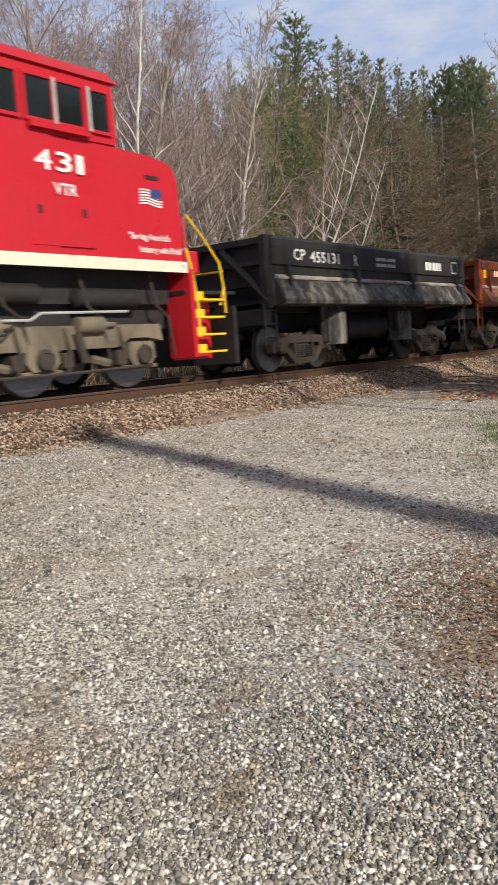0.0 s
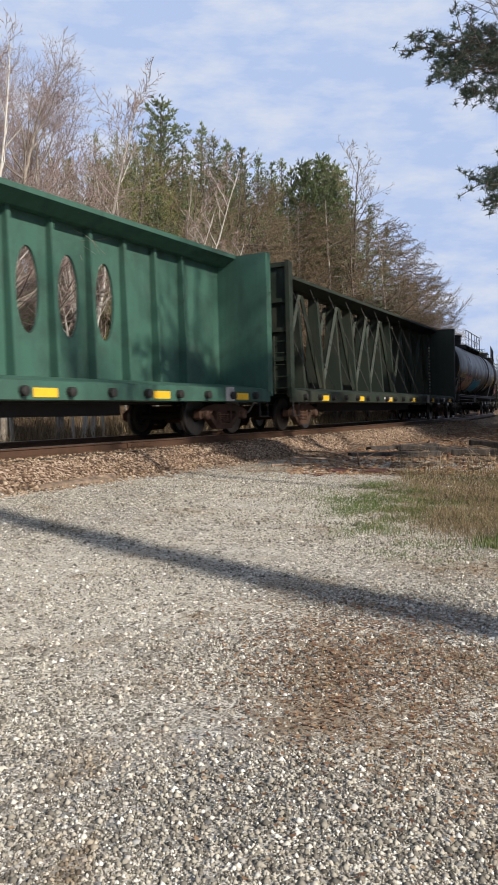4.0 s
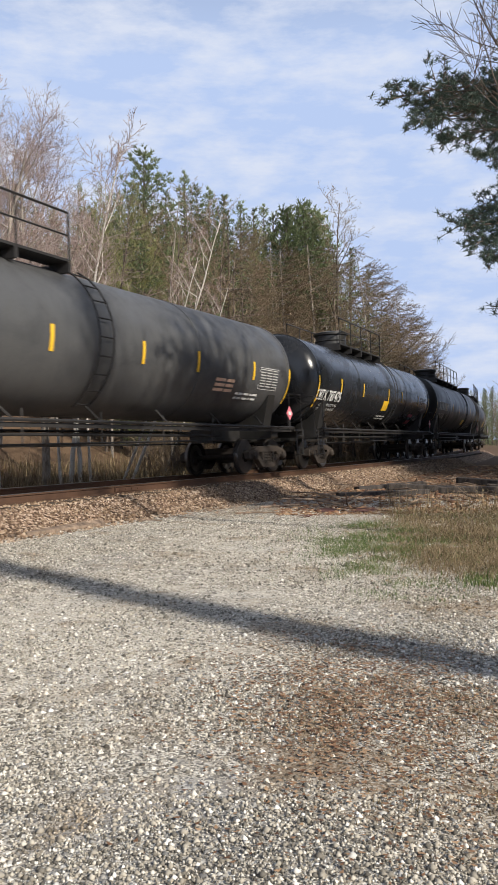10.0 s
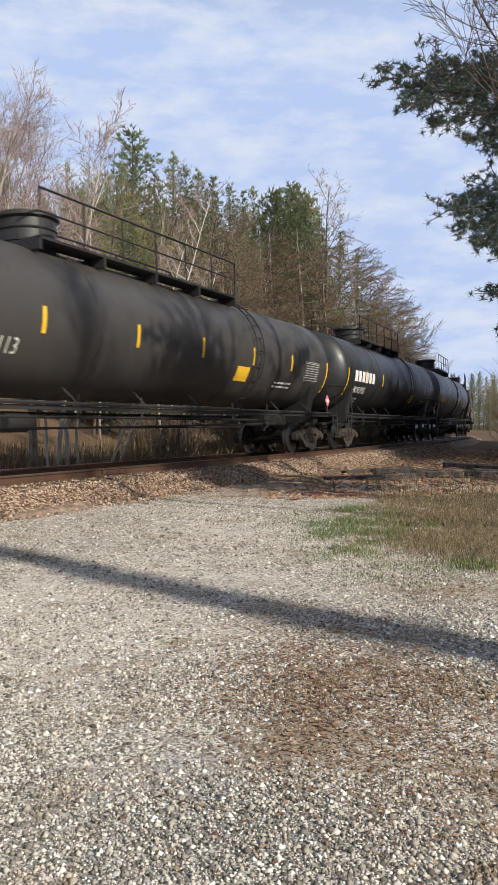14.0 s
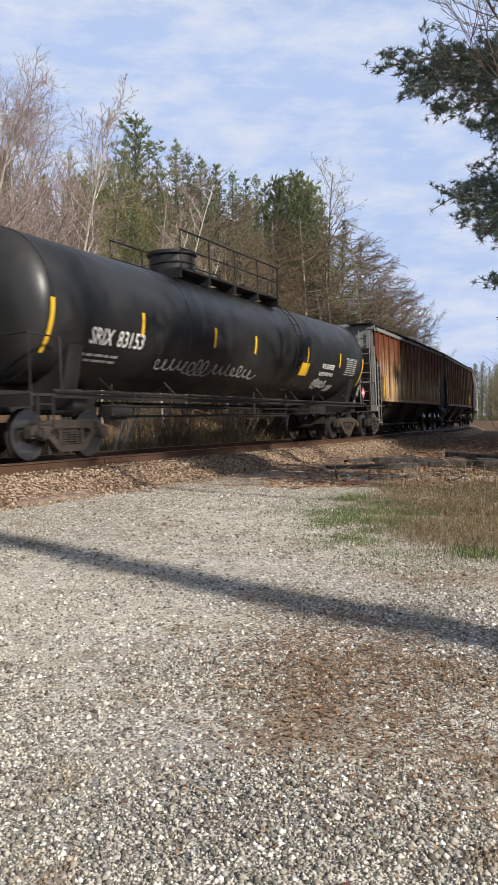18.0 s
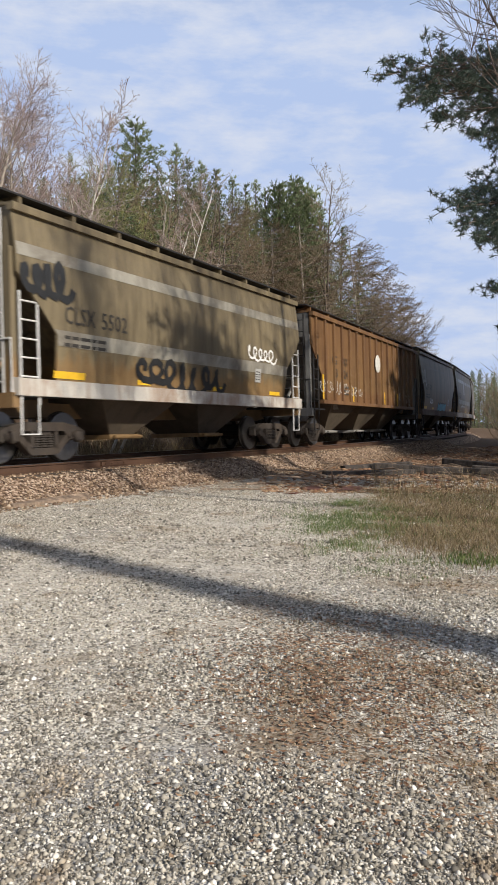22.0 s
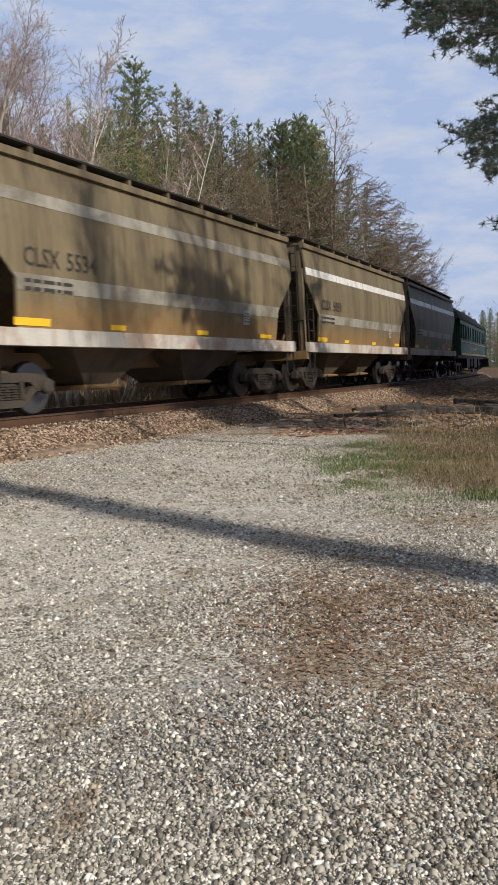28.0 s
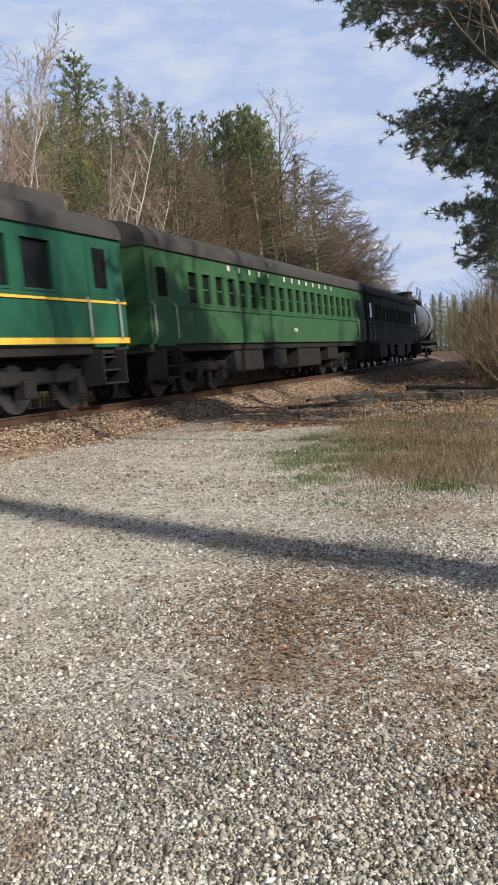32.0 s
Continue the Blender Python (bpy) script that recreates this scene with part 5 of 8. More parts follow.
def locomotive(label, L):
    car = thing("locomotive", label, "locomotive", "cars of the train")
    e = L / 2 - 0.55
    sill = 1.92
    part("frame", Mesh().box(-e, e - 1.4, -1.05, 1.05, 1.35, sill).box(-e + 1, e - 1.4, -0.9, 0.9, 0.95, 1.5), M_DARK, car)
    for s in (-1, 1):
        part("sill_stripe", Mesh().box(-e, e - 1.34, s * 1.47 - 0.02, s * 1.47 + 0.02, sill - 0.08, sill + 0.10), M_CREAM, car, "cream stripe along the sill")
    part("walkway", Mesh().box(-e, e - 1.36, -1.46, 1.46, sill, sill + 0.05), M_DARK, car)
    # nose: full width, with a rounded sloping top
    nose = part("nose", Mesh().slab([(e - 4.0, sill + 0.11), (e - 1.36, sill + 0.11), (e - 1.40, 3.3), (e - 1.46, 3.5), (e - 1.6, 3.6), (e - 2.0, 3.67), (e - 4.0, 3.74)], -1.44, 1.44), M_RED, car)
    part("nose_panel", Mesh().box(e - 4.5, e - 3.32, -1.475, -1.44, 2.14, 2.76, 0.0), M_RED, nose, "hinged access panel")
    for x in (e - 4.3, e - 3.5):
        part("latch", Mesh().box(x - 0.03, x + 0.03, -1.495, -1.47, 2.58, 2.69), M_DARK, nose)
    part("vent_slot", Mesh().box(e - 2.15, e - 1.85, -1.455, -1.44, 3.3, 3.36), M_DARK, nose)
    # cab
    cab = part("cab", Mesh().slab([(e - 6.4, sill + 0.11), (e - 4.0, sill + 0.11), (e - 4.0, 3.7), (e - 2.72, 3.72), (e - 2.74, 4.6), (e - 2.85, 4.66), (e - 6.4, 4.68)], -1.465, 1.465), M_RED, car)
    part("cab_roof", Mesh().prism([(-1.52, 4.62), (-1.3, 4.84), (1.3, 4.84), (1.52, 4.62)], e - 6.5, e - 2.66), M_RED, cab)
    for x0, w in ((e - 5.4, 0.85), (e - 4.40, 0.46), (e - 3.86, 0.48), (e - 3.24, 0.36)):
        wd = part("window", Mesh().box(x0, x0 + w, -1.485, -1.462, 3.88, 4.44), M_GLASS, cab, "dark cab side window")
        f = Mesh()
        for a, b, c, d in ((x0 - 0.05, x0, 3.83, 4.49), (x0 + w, x0 + w + 0.05, 3.83, 4.49), (x0, x0 + w, 3.83, 3.88), (x0, x0 + w, 4.44, 4.49)):
            f.box(a, b, -1.51, -1.45, c, d)
        part("window_frame", f, M_RED, wd)
    for x in (e - 3.9, e - 3.26):
        part("window_bar", Mesh().box(x - 0.025, x + 0.025, -1.52, -1.48, 3.84, 4.48), M_GREYW, cab, "bright metal sash bar")
    part("arm_rest", Mesh().box(e - 4.4, e - 3.3, -1.56, -1.47, 3.74, 3.81), M_RED, cab)
    # long hood
    hood = part("long_hood", Mesh().prism([(-0.85, sill + 0.06), (0.85, sill + 0.06), (0.85, 4.2), (0.6, 4.45), (-0.6, 4.45), (-0.85, 4.2)], -e + 1.0, e - 6.4), M_RED, car)
    # gear behind the front truck
    for x0, x1, z0, z1 in ((e - 5.6, e - 4.2, 1.36, 1.62), (e - 3.6, e - 2.2, 1.30, 1.58)):
        part("air_reservoir", Mesh().lathe([(x0, 0.02), (x0 + 0.06, 0.15), (x1 - 0.06, 0.15), (x1, 0.02)], 14, "x", (0, -1.12, (z0 + z1) / 2)), M_DARK, car, smooth=True)
    for k in range(3):
        part("sand_pipe", Mesh().tube([(e - 5.0 + 1.5 * k, -1.2, 1.85), (e - 4.9 + 1.5 * k, -1.25, 1.3), (e - 4.6 + 1.5 * k, -1.2, 1.12), (e - 4.4 + 1.5 * k, -1.1, 0.5)], 0.028, 6), M_TRUCK, car)
    part("brake_pipe", Mesh().tube([(e - 6.4, -1.26, 1.10), (e - 4.5, -1.27, 1.10), (e - 4.3, -1.27, 1.2), (e - 2.6, -1.27, 1.22)], 0.022, 6), M_GREYW, car, "pale brake pipe")
    for k in range(8):
        x = -e + 2 + k * 1.3
        part("hood_door", Mesh().box(x, x + 1.2, -0.87, -0.85, 1.9, 3.6), M_RED, hood)
    for k in (0, 1):
        x = -e + 3 + 3.0 * k
        part("radiator_fan", Mesh().lathe([(4.44, 0.6), (4.6, 0.6), (4.62, 0.5)], 20, "z", (x, 0, 0)), M_DARK, hood)
    # end platform, steps and railings
    part("end_platform", Mesh().box(e - 1.36, e, -1.4, 1.4, 1.5, 1.56), M_DARK, car)
    stp = part("step_well", Mesh().box(e - 1.34, e - 1.24, -1.52, -0.95, 0.42, 1.9).box(e - 1.3, e - 0.3, -1.0, -0.95, 0.38, 1.5), M_RED, car, "red boarding step well")
    for k in range(4):
        z = 0.48 + 0.3 * k
        part("step", Mesh().box(e - 1.24, e - 0.45, -1.5, -1.15, z, z + 0.035).box(e - 1.24, e - 1.0, -1.5, -1.46, z + 0.035, z + 0.15), M_STEPYEL, stp, "yellow-edged step")
    for pts in ([(e - 1.15, -1.5, 0.75), (e - 1.15, -1.5, 1.3), (e - 1.25, -1.5, 1.9), (e - 1.36, -1.5, 2.25)], [(e - 0.32, -1.42, 1.17), (e - 0.34, -1.42, 1.6), (e - 0.42, -1.42, 2.04), (e - 0.8, -1.42, 2.45), (e - 1.22, -1.42, 2.82)], [(e - 0.36, -1.42, 1.9), (e - 0.36, 1.42, 1.9)], [(e - 0.5, -1.45, 1.3), (e - 0.42, -1.45, 1.5), (e - 0.34, -1.43, 1.62)]):
        part("handrail", Mesh().tube(pts, 0.022, 6), M_STEPYEL, car, "yellow handrail")
    part("corner_post", Mesh().tube([(e - 1.2, -1.35, 1.56), (e - 1.22, -1.35, 2.8)], 0.03, 6), M_RED, car)
    part("marker_box", Mesh().box(e - 1.1, e - 0.85, -1.3, -1.05, 1.85, 2.25, 0.03), M_RED, car)
    part("pilot", Mesh().prism([(-1.4, 0.25), (1.4, 0.25), (1.4, 1.3), (-1.4, 1.3)], e - 0.1, e), M_DARK, car)
    coupler(car, L / 2 - 0.02)
    coupler(car, -L / 2 + 0.02)
    part("fuel_tank", Mesh().prism([(-1.3, 0.5), (-1.45, 0.8), (-1.45, 1.45), (1.45, 1.45), (1.45, 0.8), (1.3, 0.5)], -1.2, 1.2), M_DARK, car)
    # three-axle trucks
    for s in (-1, 1):
        tx = s * (e - 4.28)
        t = part("truck", Mesh().box(-0.4, 0.4, -1.0, 1.0, 0.6, 0.9).box(-2.2, 2.2, -0.5, 0.5, 0.5, 0.8), M_DARK, car, at=pose(tx, 0, 0))
        for q in (-1, 1):
            y0, y1 = sorted((q * 0.98, q * 1.16))
            f = Mesh().slab([(-2.55, .74), (-2.5, 1.02), (2.5, 1.02), (2.55, .74), (2.2, .80), (1.8, .80), (1.5, .66), (.35, .66), (.2, .62), (-.2, .62), (-.35, .66), (-1.5, .66), (-1.8, .80), (-2.2, .80)], y0, y1)
            part("truck_frame", f, M_TRUCKTAN, t, "dusty tan truck frame")
            for k in (-1, 0, 1):
                b = Mesh().slab([(k * 2.0 - .20, .36), (k * 2.0 + .20, .36), (k * 2.0 + .30, .48), (k * 2.0 + .26, .74), (k * 2.0 - .26, .74), (k * 2.0 - .30, .48)], min(q * 1.0, q * 1.2), max(q * 1.0, q * 1.2)).lathe([(q * 1.19, 0.15), (q * 1.27, 0.13), (q * 1.27, 0.02)], 12, "y", (k * 2.0, 0, 0.53))
                part("axle_box", b, M_TRUCKTAN, t)
            for k in (-1, 0, 1):
                part("bearing_cover", Mesh().lathe([(q * 1.27, 0.16), (q * 1.30, 0.15), (q * 1.31, 0.10), (q * 1.29, 0.09), (q * 1.29, 0.01)], 16, "y", (k * 2.0, 0, 0.53)), M_TRUCK, t, "dark round bearing cover", smooth=True)
                for j in (-1, 1):
                    m = Mesh()
                    coil(m, k * 2.0 + j * 0.34, q * 1.08, 0.46, 0.72, 0.075)
                    part("spring", m, M_TRUCK, t)
                part("pedestal_strap", Mesh().box(k * 2.0 - 0.36, k * 2.0 + 0.36, min(q * 1.04, q * 1.16), max(q * 1.04, q * 1.16), 0.30, 0.37, 0.015), M_TRUCKTAN, t)
            for k in (-1.55, -0.45, 0.45, 1.55):
                part("brake_hanger", Mesh().tube([(k, q * 1.14, 0.98), (k + 0.06, q * 1.2, 0.6), (k + 0.02, q * 1.16, 0.3)], 0.035, 6).box(k - 0.07, k + 0.13, min(q * 0.8, q * 1.18), max(q * 0.8, q * 1.18), 0.38, 0.62, 0.02), M_TRUCK, t)
            part("brake_rod", Mesh().tube([(-2.2, q * 1.22, 0.34), (-0.6, q * 1.24, 0.30), (0.7, q * 1.24, 0.31), (2.2, q * 1.22, 0.35)], 0.026, 6), M_TRUCK, t)
            part("air_hose", Mesh().tube([(-1.6, q * 1.24, 1.05), (-1.2, q * 1.3, 0.86), (-0.7, q * 1.3, 0.9), (-0.4, q * 1.22, 1.1)], 0.02, 6), M_DARK, t)
            for k in (-1, 1):
                part("brake_cylinder", Mesh().lathe([(-0.3, 0.03), (-0.28, 0.13), (0.22, 0.13), (0.26, 0.05), (0.5, 0.04)], 12, "x", (k * 0.95, q * 1.2, 1.02)).tube([(k * 0.95, q * 1.15, 0.5), (k * 0.95 + 0.35, q * 1.15, 0.42)], 0.07, 6), M_TRUCKTAN, t, smooth=True)
                part("snubber", Mesh().tube([(k * 0.95 - 0.3, q * 1.22, 0.9), (k * 0.95 - 0.2, q * 1.24, 0.45)], 0.07, 8), M_TRUCK, t)
        for k in (-1, 0, 1):
            w = part("wheelset", cached(("wsr", 0.53), lambda: joined(wheelset_mesh(0.53), rim_mesh(0.53))), None, t, at=pose(k * 2.0, 0, 0.53))
            WHEELS.append((car, w, 0.53))
    # lettering
    for k, digit in enumerate("431"):
        lettering(car, digit, e - 4.31 + 0.37 * k, 3.2, 0.28, -1.472, 0.29 if digit != "1" else 0.14, M_WHITE, "road_number", bold=0.02)
    lettering(car, "VTR", e - 4.02, 2.87, 0.17, -1.472, 0.43, M_WHITE, "reporting_mark", bold=0.02)
    lettering(car, '"Serving America\'s', e - 2.6, 2.34, 0.10, -1.452, 0.92, M_WHITE, "slogan", bold=0.03)
    lettering(car, 'Industry with Pride"', e - 2.38, 2.14, 0.10, -1.452, 0.99, M_WHITE, "slogan", bold=0.03)
    part("end_mark_plate", Mesh().box(e - 1.52, e - 1.36, -1.503, -1.494, sill - 0.05, sill + 0.08), M_WHITE, car)
    lettering(car, "F", e - 1.47, sill - 0.03, 0.08, -1.508, 0.05, M_DARK, "end_mark")
    # painted flag
    fx, fz = e - 2.3, 2.89
    m = Mesh()
    fl = lambda u, v: (fx + u, -1.453, fz + v + 0.02 * math.sin(u * 11))
    for k in range(6):
        for i in range(6):
            a, b = 0.5 * i / 6, 0.5 * (i + 1) / 6
            m.add([fl(a, 0.042 * k), fl(b, 0.042 * k), fl(b, 0.042 * k + 0.024), fl(a, 0.042 * k + 0.024)], [(0, 1, 2, 3)])
    part("flag_stripes", m, M_WHITE, car, "white flag stripes")
    part("flag_canton", Mesh().add([(fx + 0.24, -1.456, fz + 0.12), (fx + 0.5, -1.456, fz + 0.11), (fx + 0.5, -1.456, fz + 0.26), (fx + 0.24, -1.456, fz + 0.26)], [(0, 1, 2, 3)]), plain("flag_blue", (0.04, 0.06, 0.18), 0.5), car, "blue flag field")
    SPAN[car] = e - 4.28
    return car


# ---- markings ----
def _skin(wrap, q, y=1.56):
    if wrap:
        return wrap
    if callable(q):
        return lambda u, v: (u, -(q(v) + 0.014), v)
    return lambda u, v: (u, -y, v)


def T(text, dx, z, hgt, width=None, mat=None, bold=0.0, y=1.56, name="lettering"):
    def fn(car, sh, wrap, h, q):
        part(name, word_mesh(text, mat or M_WHITE, hgt, width, lambda u, v: _skin(wrap, q, y)(-h + dx + u, z + v), bold), None, sh)
    return fn


def B(dx, z, widths, hgt, rows=1, pitch=0.12, gap=0.05, mat=None, y=1.56, name="marking"):
    """Plain bars in place of small writing."""
    def fn(car, sh, wrap, h, q):
        sk = _skin(wrap, q, y)
        m = Mesh()
        for r in range(rows):
            u = -h + dx
            for w in widths:
                z0 = z - r * pitch
                n = max(1, int(hgt / 0.1))
                for i in range(n):
                    p, t = z0 + hgt * i / n, z0 + hgt * (i + 1) / n
                    m.add([sk(u, p), sk(u + w, p), sk(u + w, t), sk(u, t)], [(0, 1, 2, 3)])
                u += w + gap
        part(name, m, mat or M_WHITE, sh)
    return fn


def P(dx, z, w, hgt, mat, y=1.56, name="panel", label="", lean=0.0):
    """A painted patch."""
    def fn(car, sh, wrap, h, q):
        sk = _skin(wrap, q, y)
        m = Mesh()
        n = max(1, int(hgt / 0.12))
        for i in range(n):
            a, b = z + hgt * i / n, z + hgt * (i + 1) / n
            o0, o1 = lean * i / n, lean * (i + 1) / n
            m.add([sk(-h + dx + o0, a), sk(-h + dx + w + o0, a), sk(-h + dx + w + o1, b), sk(-h + dx + o1, b)], [(0, 1, 2, 3)])
        part(name, m, mat, sh, label)
    return fn


def blob_shape(sk, cx, cz, rx, rz, seed, lift=0.0):
    n = 20
    rnd = random.Random(seed)
    ph = rnd.uniform(0, 6)
    m = []
    for i in range(n):
        t = 2 * math.pi * i / n
        k = 1 + 0.10 * math.sin(3 * t + ph) + 0.06 * math.sin(5 * t + 2 * ph)
        c, s = math.cos(t), math.sin(t)
        u = cx + rx * k * math.copysign(abs(c) ** 0.7, c)
        v = cz + rz * k * math.copysign(abs(s) ** 0.7, s)
        p = Vector(sk(u, v))
        m.append(tuple(p + Vector((0, -lift, 0))))
    c0 = Vector(sk(cx, cz)) + Vector((0, -lift, 0))
    return m + [tuple(c0)], [(i, (i + 1) % n, n) for i in range(n)]


def G(dx, z, w, hgt, fill, rim, count=5, seed=1, y=1.56, label="bubble-shaped painted graffiti"):
    """Graffiti: fat rounded shapes with a pale outline."""
    def fn(car, sh, wrap, h, q):
        sk = _skin(wrap, q, y)
        a, b = Mesh(), Mesh()
        rnd = random.Random(seed)
        for i in range(count):
            cx = -h + dx + w * (i + 0.5) / count
            cz = z + hgt / 2 + rnd.uniform(-0.04, 0.04) * hgt
            rx, rz = w / count * 0.56, hgt * rnd.uniform(0.40, 0.5)
            a.add(*blob_shape(sk, cx, cz, rx + 0.06, rz + 0.06, seed + i, 0.003))
            b.add(*blob_shape(sk, cx, cz, rx, rz, seed + i, 0.008))
        part("graffiti_outline", a, rim, sh)
        part("graffiti", b, fill, sh, label)
    return fn


def S(dx, z, w, hgt, mat, seed=1, wide=0.05, turns=14, y=1.56, label="scrawled paint tag"):
    """A scrawled tag: one ribbon."""
    def fn(car, sh, wrap, h, q):
        sk = _skin(wrap, q, y)
        rnd = random.Random(seed)
        fine, m = [], Mesh()
        loops = max(3, turns // 2)
        big = [rnd.uniform(0.45, 1.0) for _ in range(loops + 2)]
        fat = [rnd.uniform(0.3, 1.3) for _ in range(loops + 2)]
        low = [rnd.uniform(-0.2, 0.2) for _ in range(loops + 2)]
        for i in range(loops * 9 + 1):
            k, f = i // 9, (i % 9) / 9
            th = 2 * math.pi * i / 9
            amp, wid, off = (row[k] * (1 - f) + row[k + 1] * f for row in (big, fat, low))
            fine.append((-h + dx + w * i / (loops * 9) + 0.55 * w / loops * wid * math.cos(th), z + hgt * (0.5 + off * 0.5 + 0.5 * amp * math.sin(th))))
        for i, (u0, v0) in enumerate(fine):
            (ua, va), (ub, vb) = fine[max(0, i - 1)], fine[min(len(fine) - 1, i + 1)]
            ln = math.hypot(ub - ua, vb - va) or 1
            nx, nz = -(vb - va) / ln * wide / 2, (ub - ua) / ln * wide / 2
            m.v += [tuple(Vector(sk(u0 + k * nx, v0 + k * nz)) + Vector((0, -0.004, 0))) for k in (-1, 1)]
        m.f = [(2 * i, 2 * i + 2, 2 * i + 3, 2 * i + 1) for i in range(len(fine) - 1)]
        part("graffiti_tag", m, mat, sh, label)
    return fn


# ---- paints of the cars ----
M_TANKBLK = paint("dusty_black_tank", (0.018, 0.0182, 0.0185), (0.040, 0.037, 0.033), 0.35, 0.42, 0.25)
M_TANKGLOSS = paint("glossy_black_tank", (0.016, 0.017, 0.019), (0.035, 0.033, 0.031), 0.2, 0.22, 0.15)
# the dark bluish blotches put tree shade into the grey paint
M_TANKGREY = paint("faded_grey_tank", (0.075, 0.075, 0.075), (0.026, 0.027, 0.030), 0.4, 0.45, 0.3)
M_TANKPALE = paint("pale_grey_tank", (0.13, 0.137, 0.142), (0.045, 0.048, 0.054), 0.35, 0.42, 0.35)
M_TANKBROWN = paint("brownish_black_tank", (0.050, 0.045, 0.041), (0.026, 0.025, 0.025), 0.4, 0.5, 0.35)
M_TANKWHITE = paint("weathered_white_tank", (0.55, 0.54, 0.52), (0.22, 0.20, 0.18), 0.35, 0.5, 0.4)
M_DUMPBLK = paint("black_dump_paint", (0.020, 0.019, 0.018), (0.06, 0.048, 0.038), 0.35, 0.55, 0.3)
M_DUMPLOW = paint("scraped_steel", (0.035, 0.031, 0.027), (0.42, 0.39, 0.34), 0.35, 0.6, 0.6)
M_DUMPRED = paint("rusty_red_dump_paint", (0.33, 0.060, 0.022), (0.055, 0.024, 0.017), 0.85, 0.6, 0.9)
M_DUMPRUST = paint("dark_rusted_rail", (0.085, 0.030, 0.018), (0.20, 0.05, 0.022), 0.5, 0.75, 0.6)
M_SCRAPE = paint("scraped_pale_edge", (0.42, 0.38, 0.33), (0.16, 0.06, 0.035), 0.6, 0.6, 0.8)
M_DUMPREDLOW = paint("worn_red_flare", (0.24, 0.080, 0.042), (0.17, 0.13, 0.10), 0.5, 0.6, 0.5)
M_BEAMGREEN = paint("faded_green_paint", (0.046, 0.120, 0.088), (0.030, 0.058, 0.046), 0.45, 0.55, 0.5)
M_BEAMDARK = paint("dark_green_paint", (0.024, 0.034, 0.025), (0.055, 0.048, 0.034), 0.4, 0.6, 0.4)
M_HOPRUST = stained("rust_streaked_hopper", (0.52, 0.41, 0.24), (0.33, 0.14, 0.05), (0.135, 0.040, 0.018), 0.6, 1.0, 0.2, 0.7)
M_HOPBROWN = stained("weathered_tan_hopper", (0.215, 0.125, 0.052), (0.075, 0.042, 0.023), (0.15, 0.06, 0.028), 0.6, 0.3, 0.35, 0.65)
M_HOPGREY = stained("weathered_khaki_hopper", (0.195, 0.155, 0.092), (0.075, 0.058, 0.037), (0.30, 0.165, 0.055), 0.5, 0.0, 0.5, 0.5)
M_HOPGREY2 = stained("soot_stained_hopper", (0.185, 0.148, 0.092), (0.062, 0.049, 0.034), (0.26, 0.14, 0.05), 0.5, 0.0, 0.55, 0.55)
M_HOPEND = paint("grey_hopper_end", (0.24, 0.235, 0.22), (0.10, 0.085, 0.07), 0.4, 0.7, 0.5)
M_HOPBAND = paint("pale_stripe", (0.31, 0.29, 0.24), (0.13, 0.11, 0.085), 0.6, 0.45, 0.6)
M_HOPWHITE = paint("white_stripe", (0.70, 0.69, 0.66), (0.34, 0.31, 0.27), 0.4, 0.3, 0.5)
M_SILLRUST = paint("rusty_white_sill", (0.50, 0.47, 0.42), (0.24, 0.13, 0.07), 0.55, 0.6, 0.6)
M_SILLDARK = paint("dark_rusty_sill", (0.13, 0.085, 0.06), (0.06, 0.04, 0.03), 0.5, 0.7, 0.5)
M_LADWHITE = plain("white_ladder", (0.60, 0.59, 0.57), 0.5, 0.0, 0.15)
M_COACHGRN = paint("fresh_green_coach", (0.012, 0.088, 0.050), (0.008, 0.060, 0.036), 0.25, 0.52, 0.15)
M_COACHOLIVE = paint("olive_green_coach", (0.040, 0.115, 0.048), (0.028, 0.07, 0.033), 0.3, 0.55, 0.25)
M_COACHDARK = paint("dull_dark_coach", (0.035, 0.055, 0.042), (0.022, 0.032, 0.026), 0.3, 0.66, 0.3)
M_GOLD = plain("gold_line", (0.80, 0.50, 0.06), 0.5, 0.0, 0.1)
M_PEACH = plain("peach_spray", (0.74, 0.48, 0.34), 0.6, 0.0, 0.3, 3)
M_CYAN = plain("cyan_spray", (0.05, 0.40, 0.62), 0.5, 0.0, 0.3, 3)
M_GREENSP = plain("green_spray", (0.045, 0.24, 0.12), 0.5, 0.0, 0.25, 3)
M_BLACKSP = plain("black_spray", (0.02, 0.02, 0.02), 0.5, 0.0, 0.25)
M_BAY = paint("dark_bay_steel", (0.10, 0.078, 0.055), (0.045, 0.036, 0.028), 0.45, 0.8, 0.4)
M_INK = plain("black_stencil", (0.04, 0.035, 0.03), 0.6, 0.0, 0.2)
M_OFFWHITE = plain("off_white", (0.62, 0.60, 0.55), 0.6, 0.0, 0.2)

# ---- the order of the train: gaps between the cars at the start, measured along the line ----
GAPS = [1.58, 13.48, 28.62, 43.4, 69.14, 95.98, 118.41, 139.95, 162.8, 183.76, 206.13, 228.69, 250.55, 271.85, 294.89, 313.65, 334.13, 349.38, 368.44, 383.54, 398.6, 413.1, 428.23, 443.46, 458.4, 473.77, 500.7, 524.38, 544.0]
GAPS = [0.88 * g for g in GAPS]
AHEAD = 0.3
TRAIN = []      # (car, s of its middle at the start)


def lot(i):
    return GAPS[i] - GAPS[i - 1]


def add(i, car):
    TRAIN.append((car, (GAPS[i - 1] + GAPS[i]) / 2 + AHEAD))


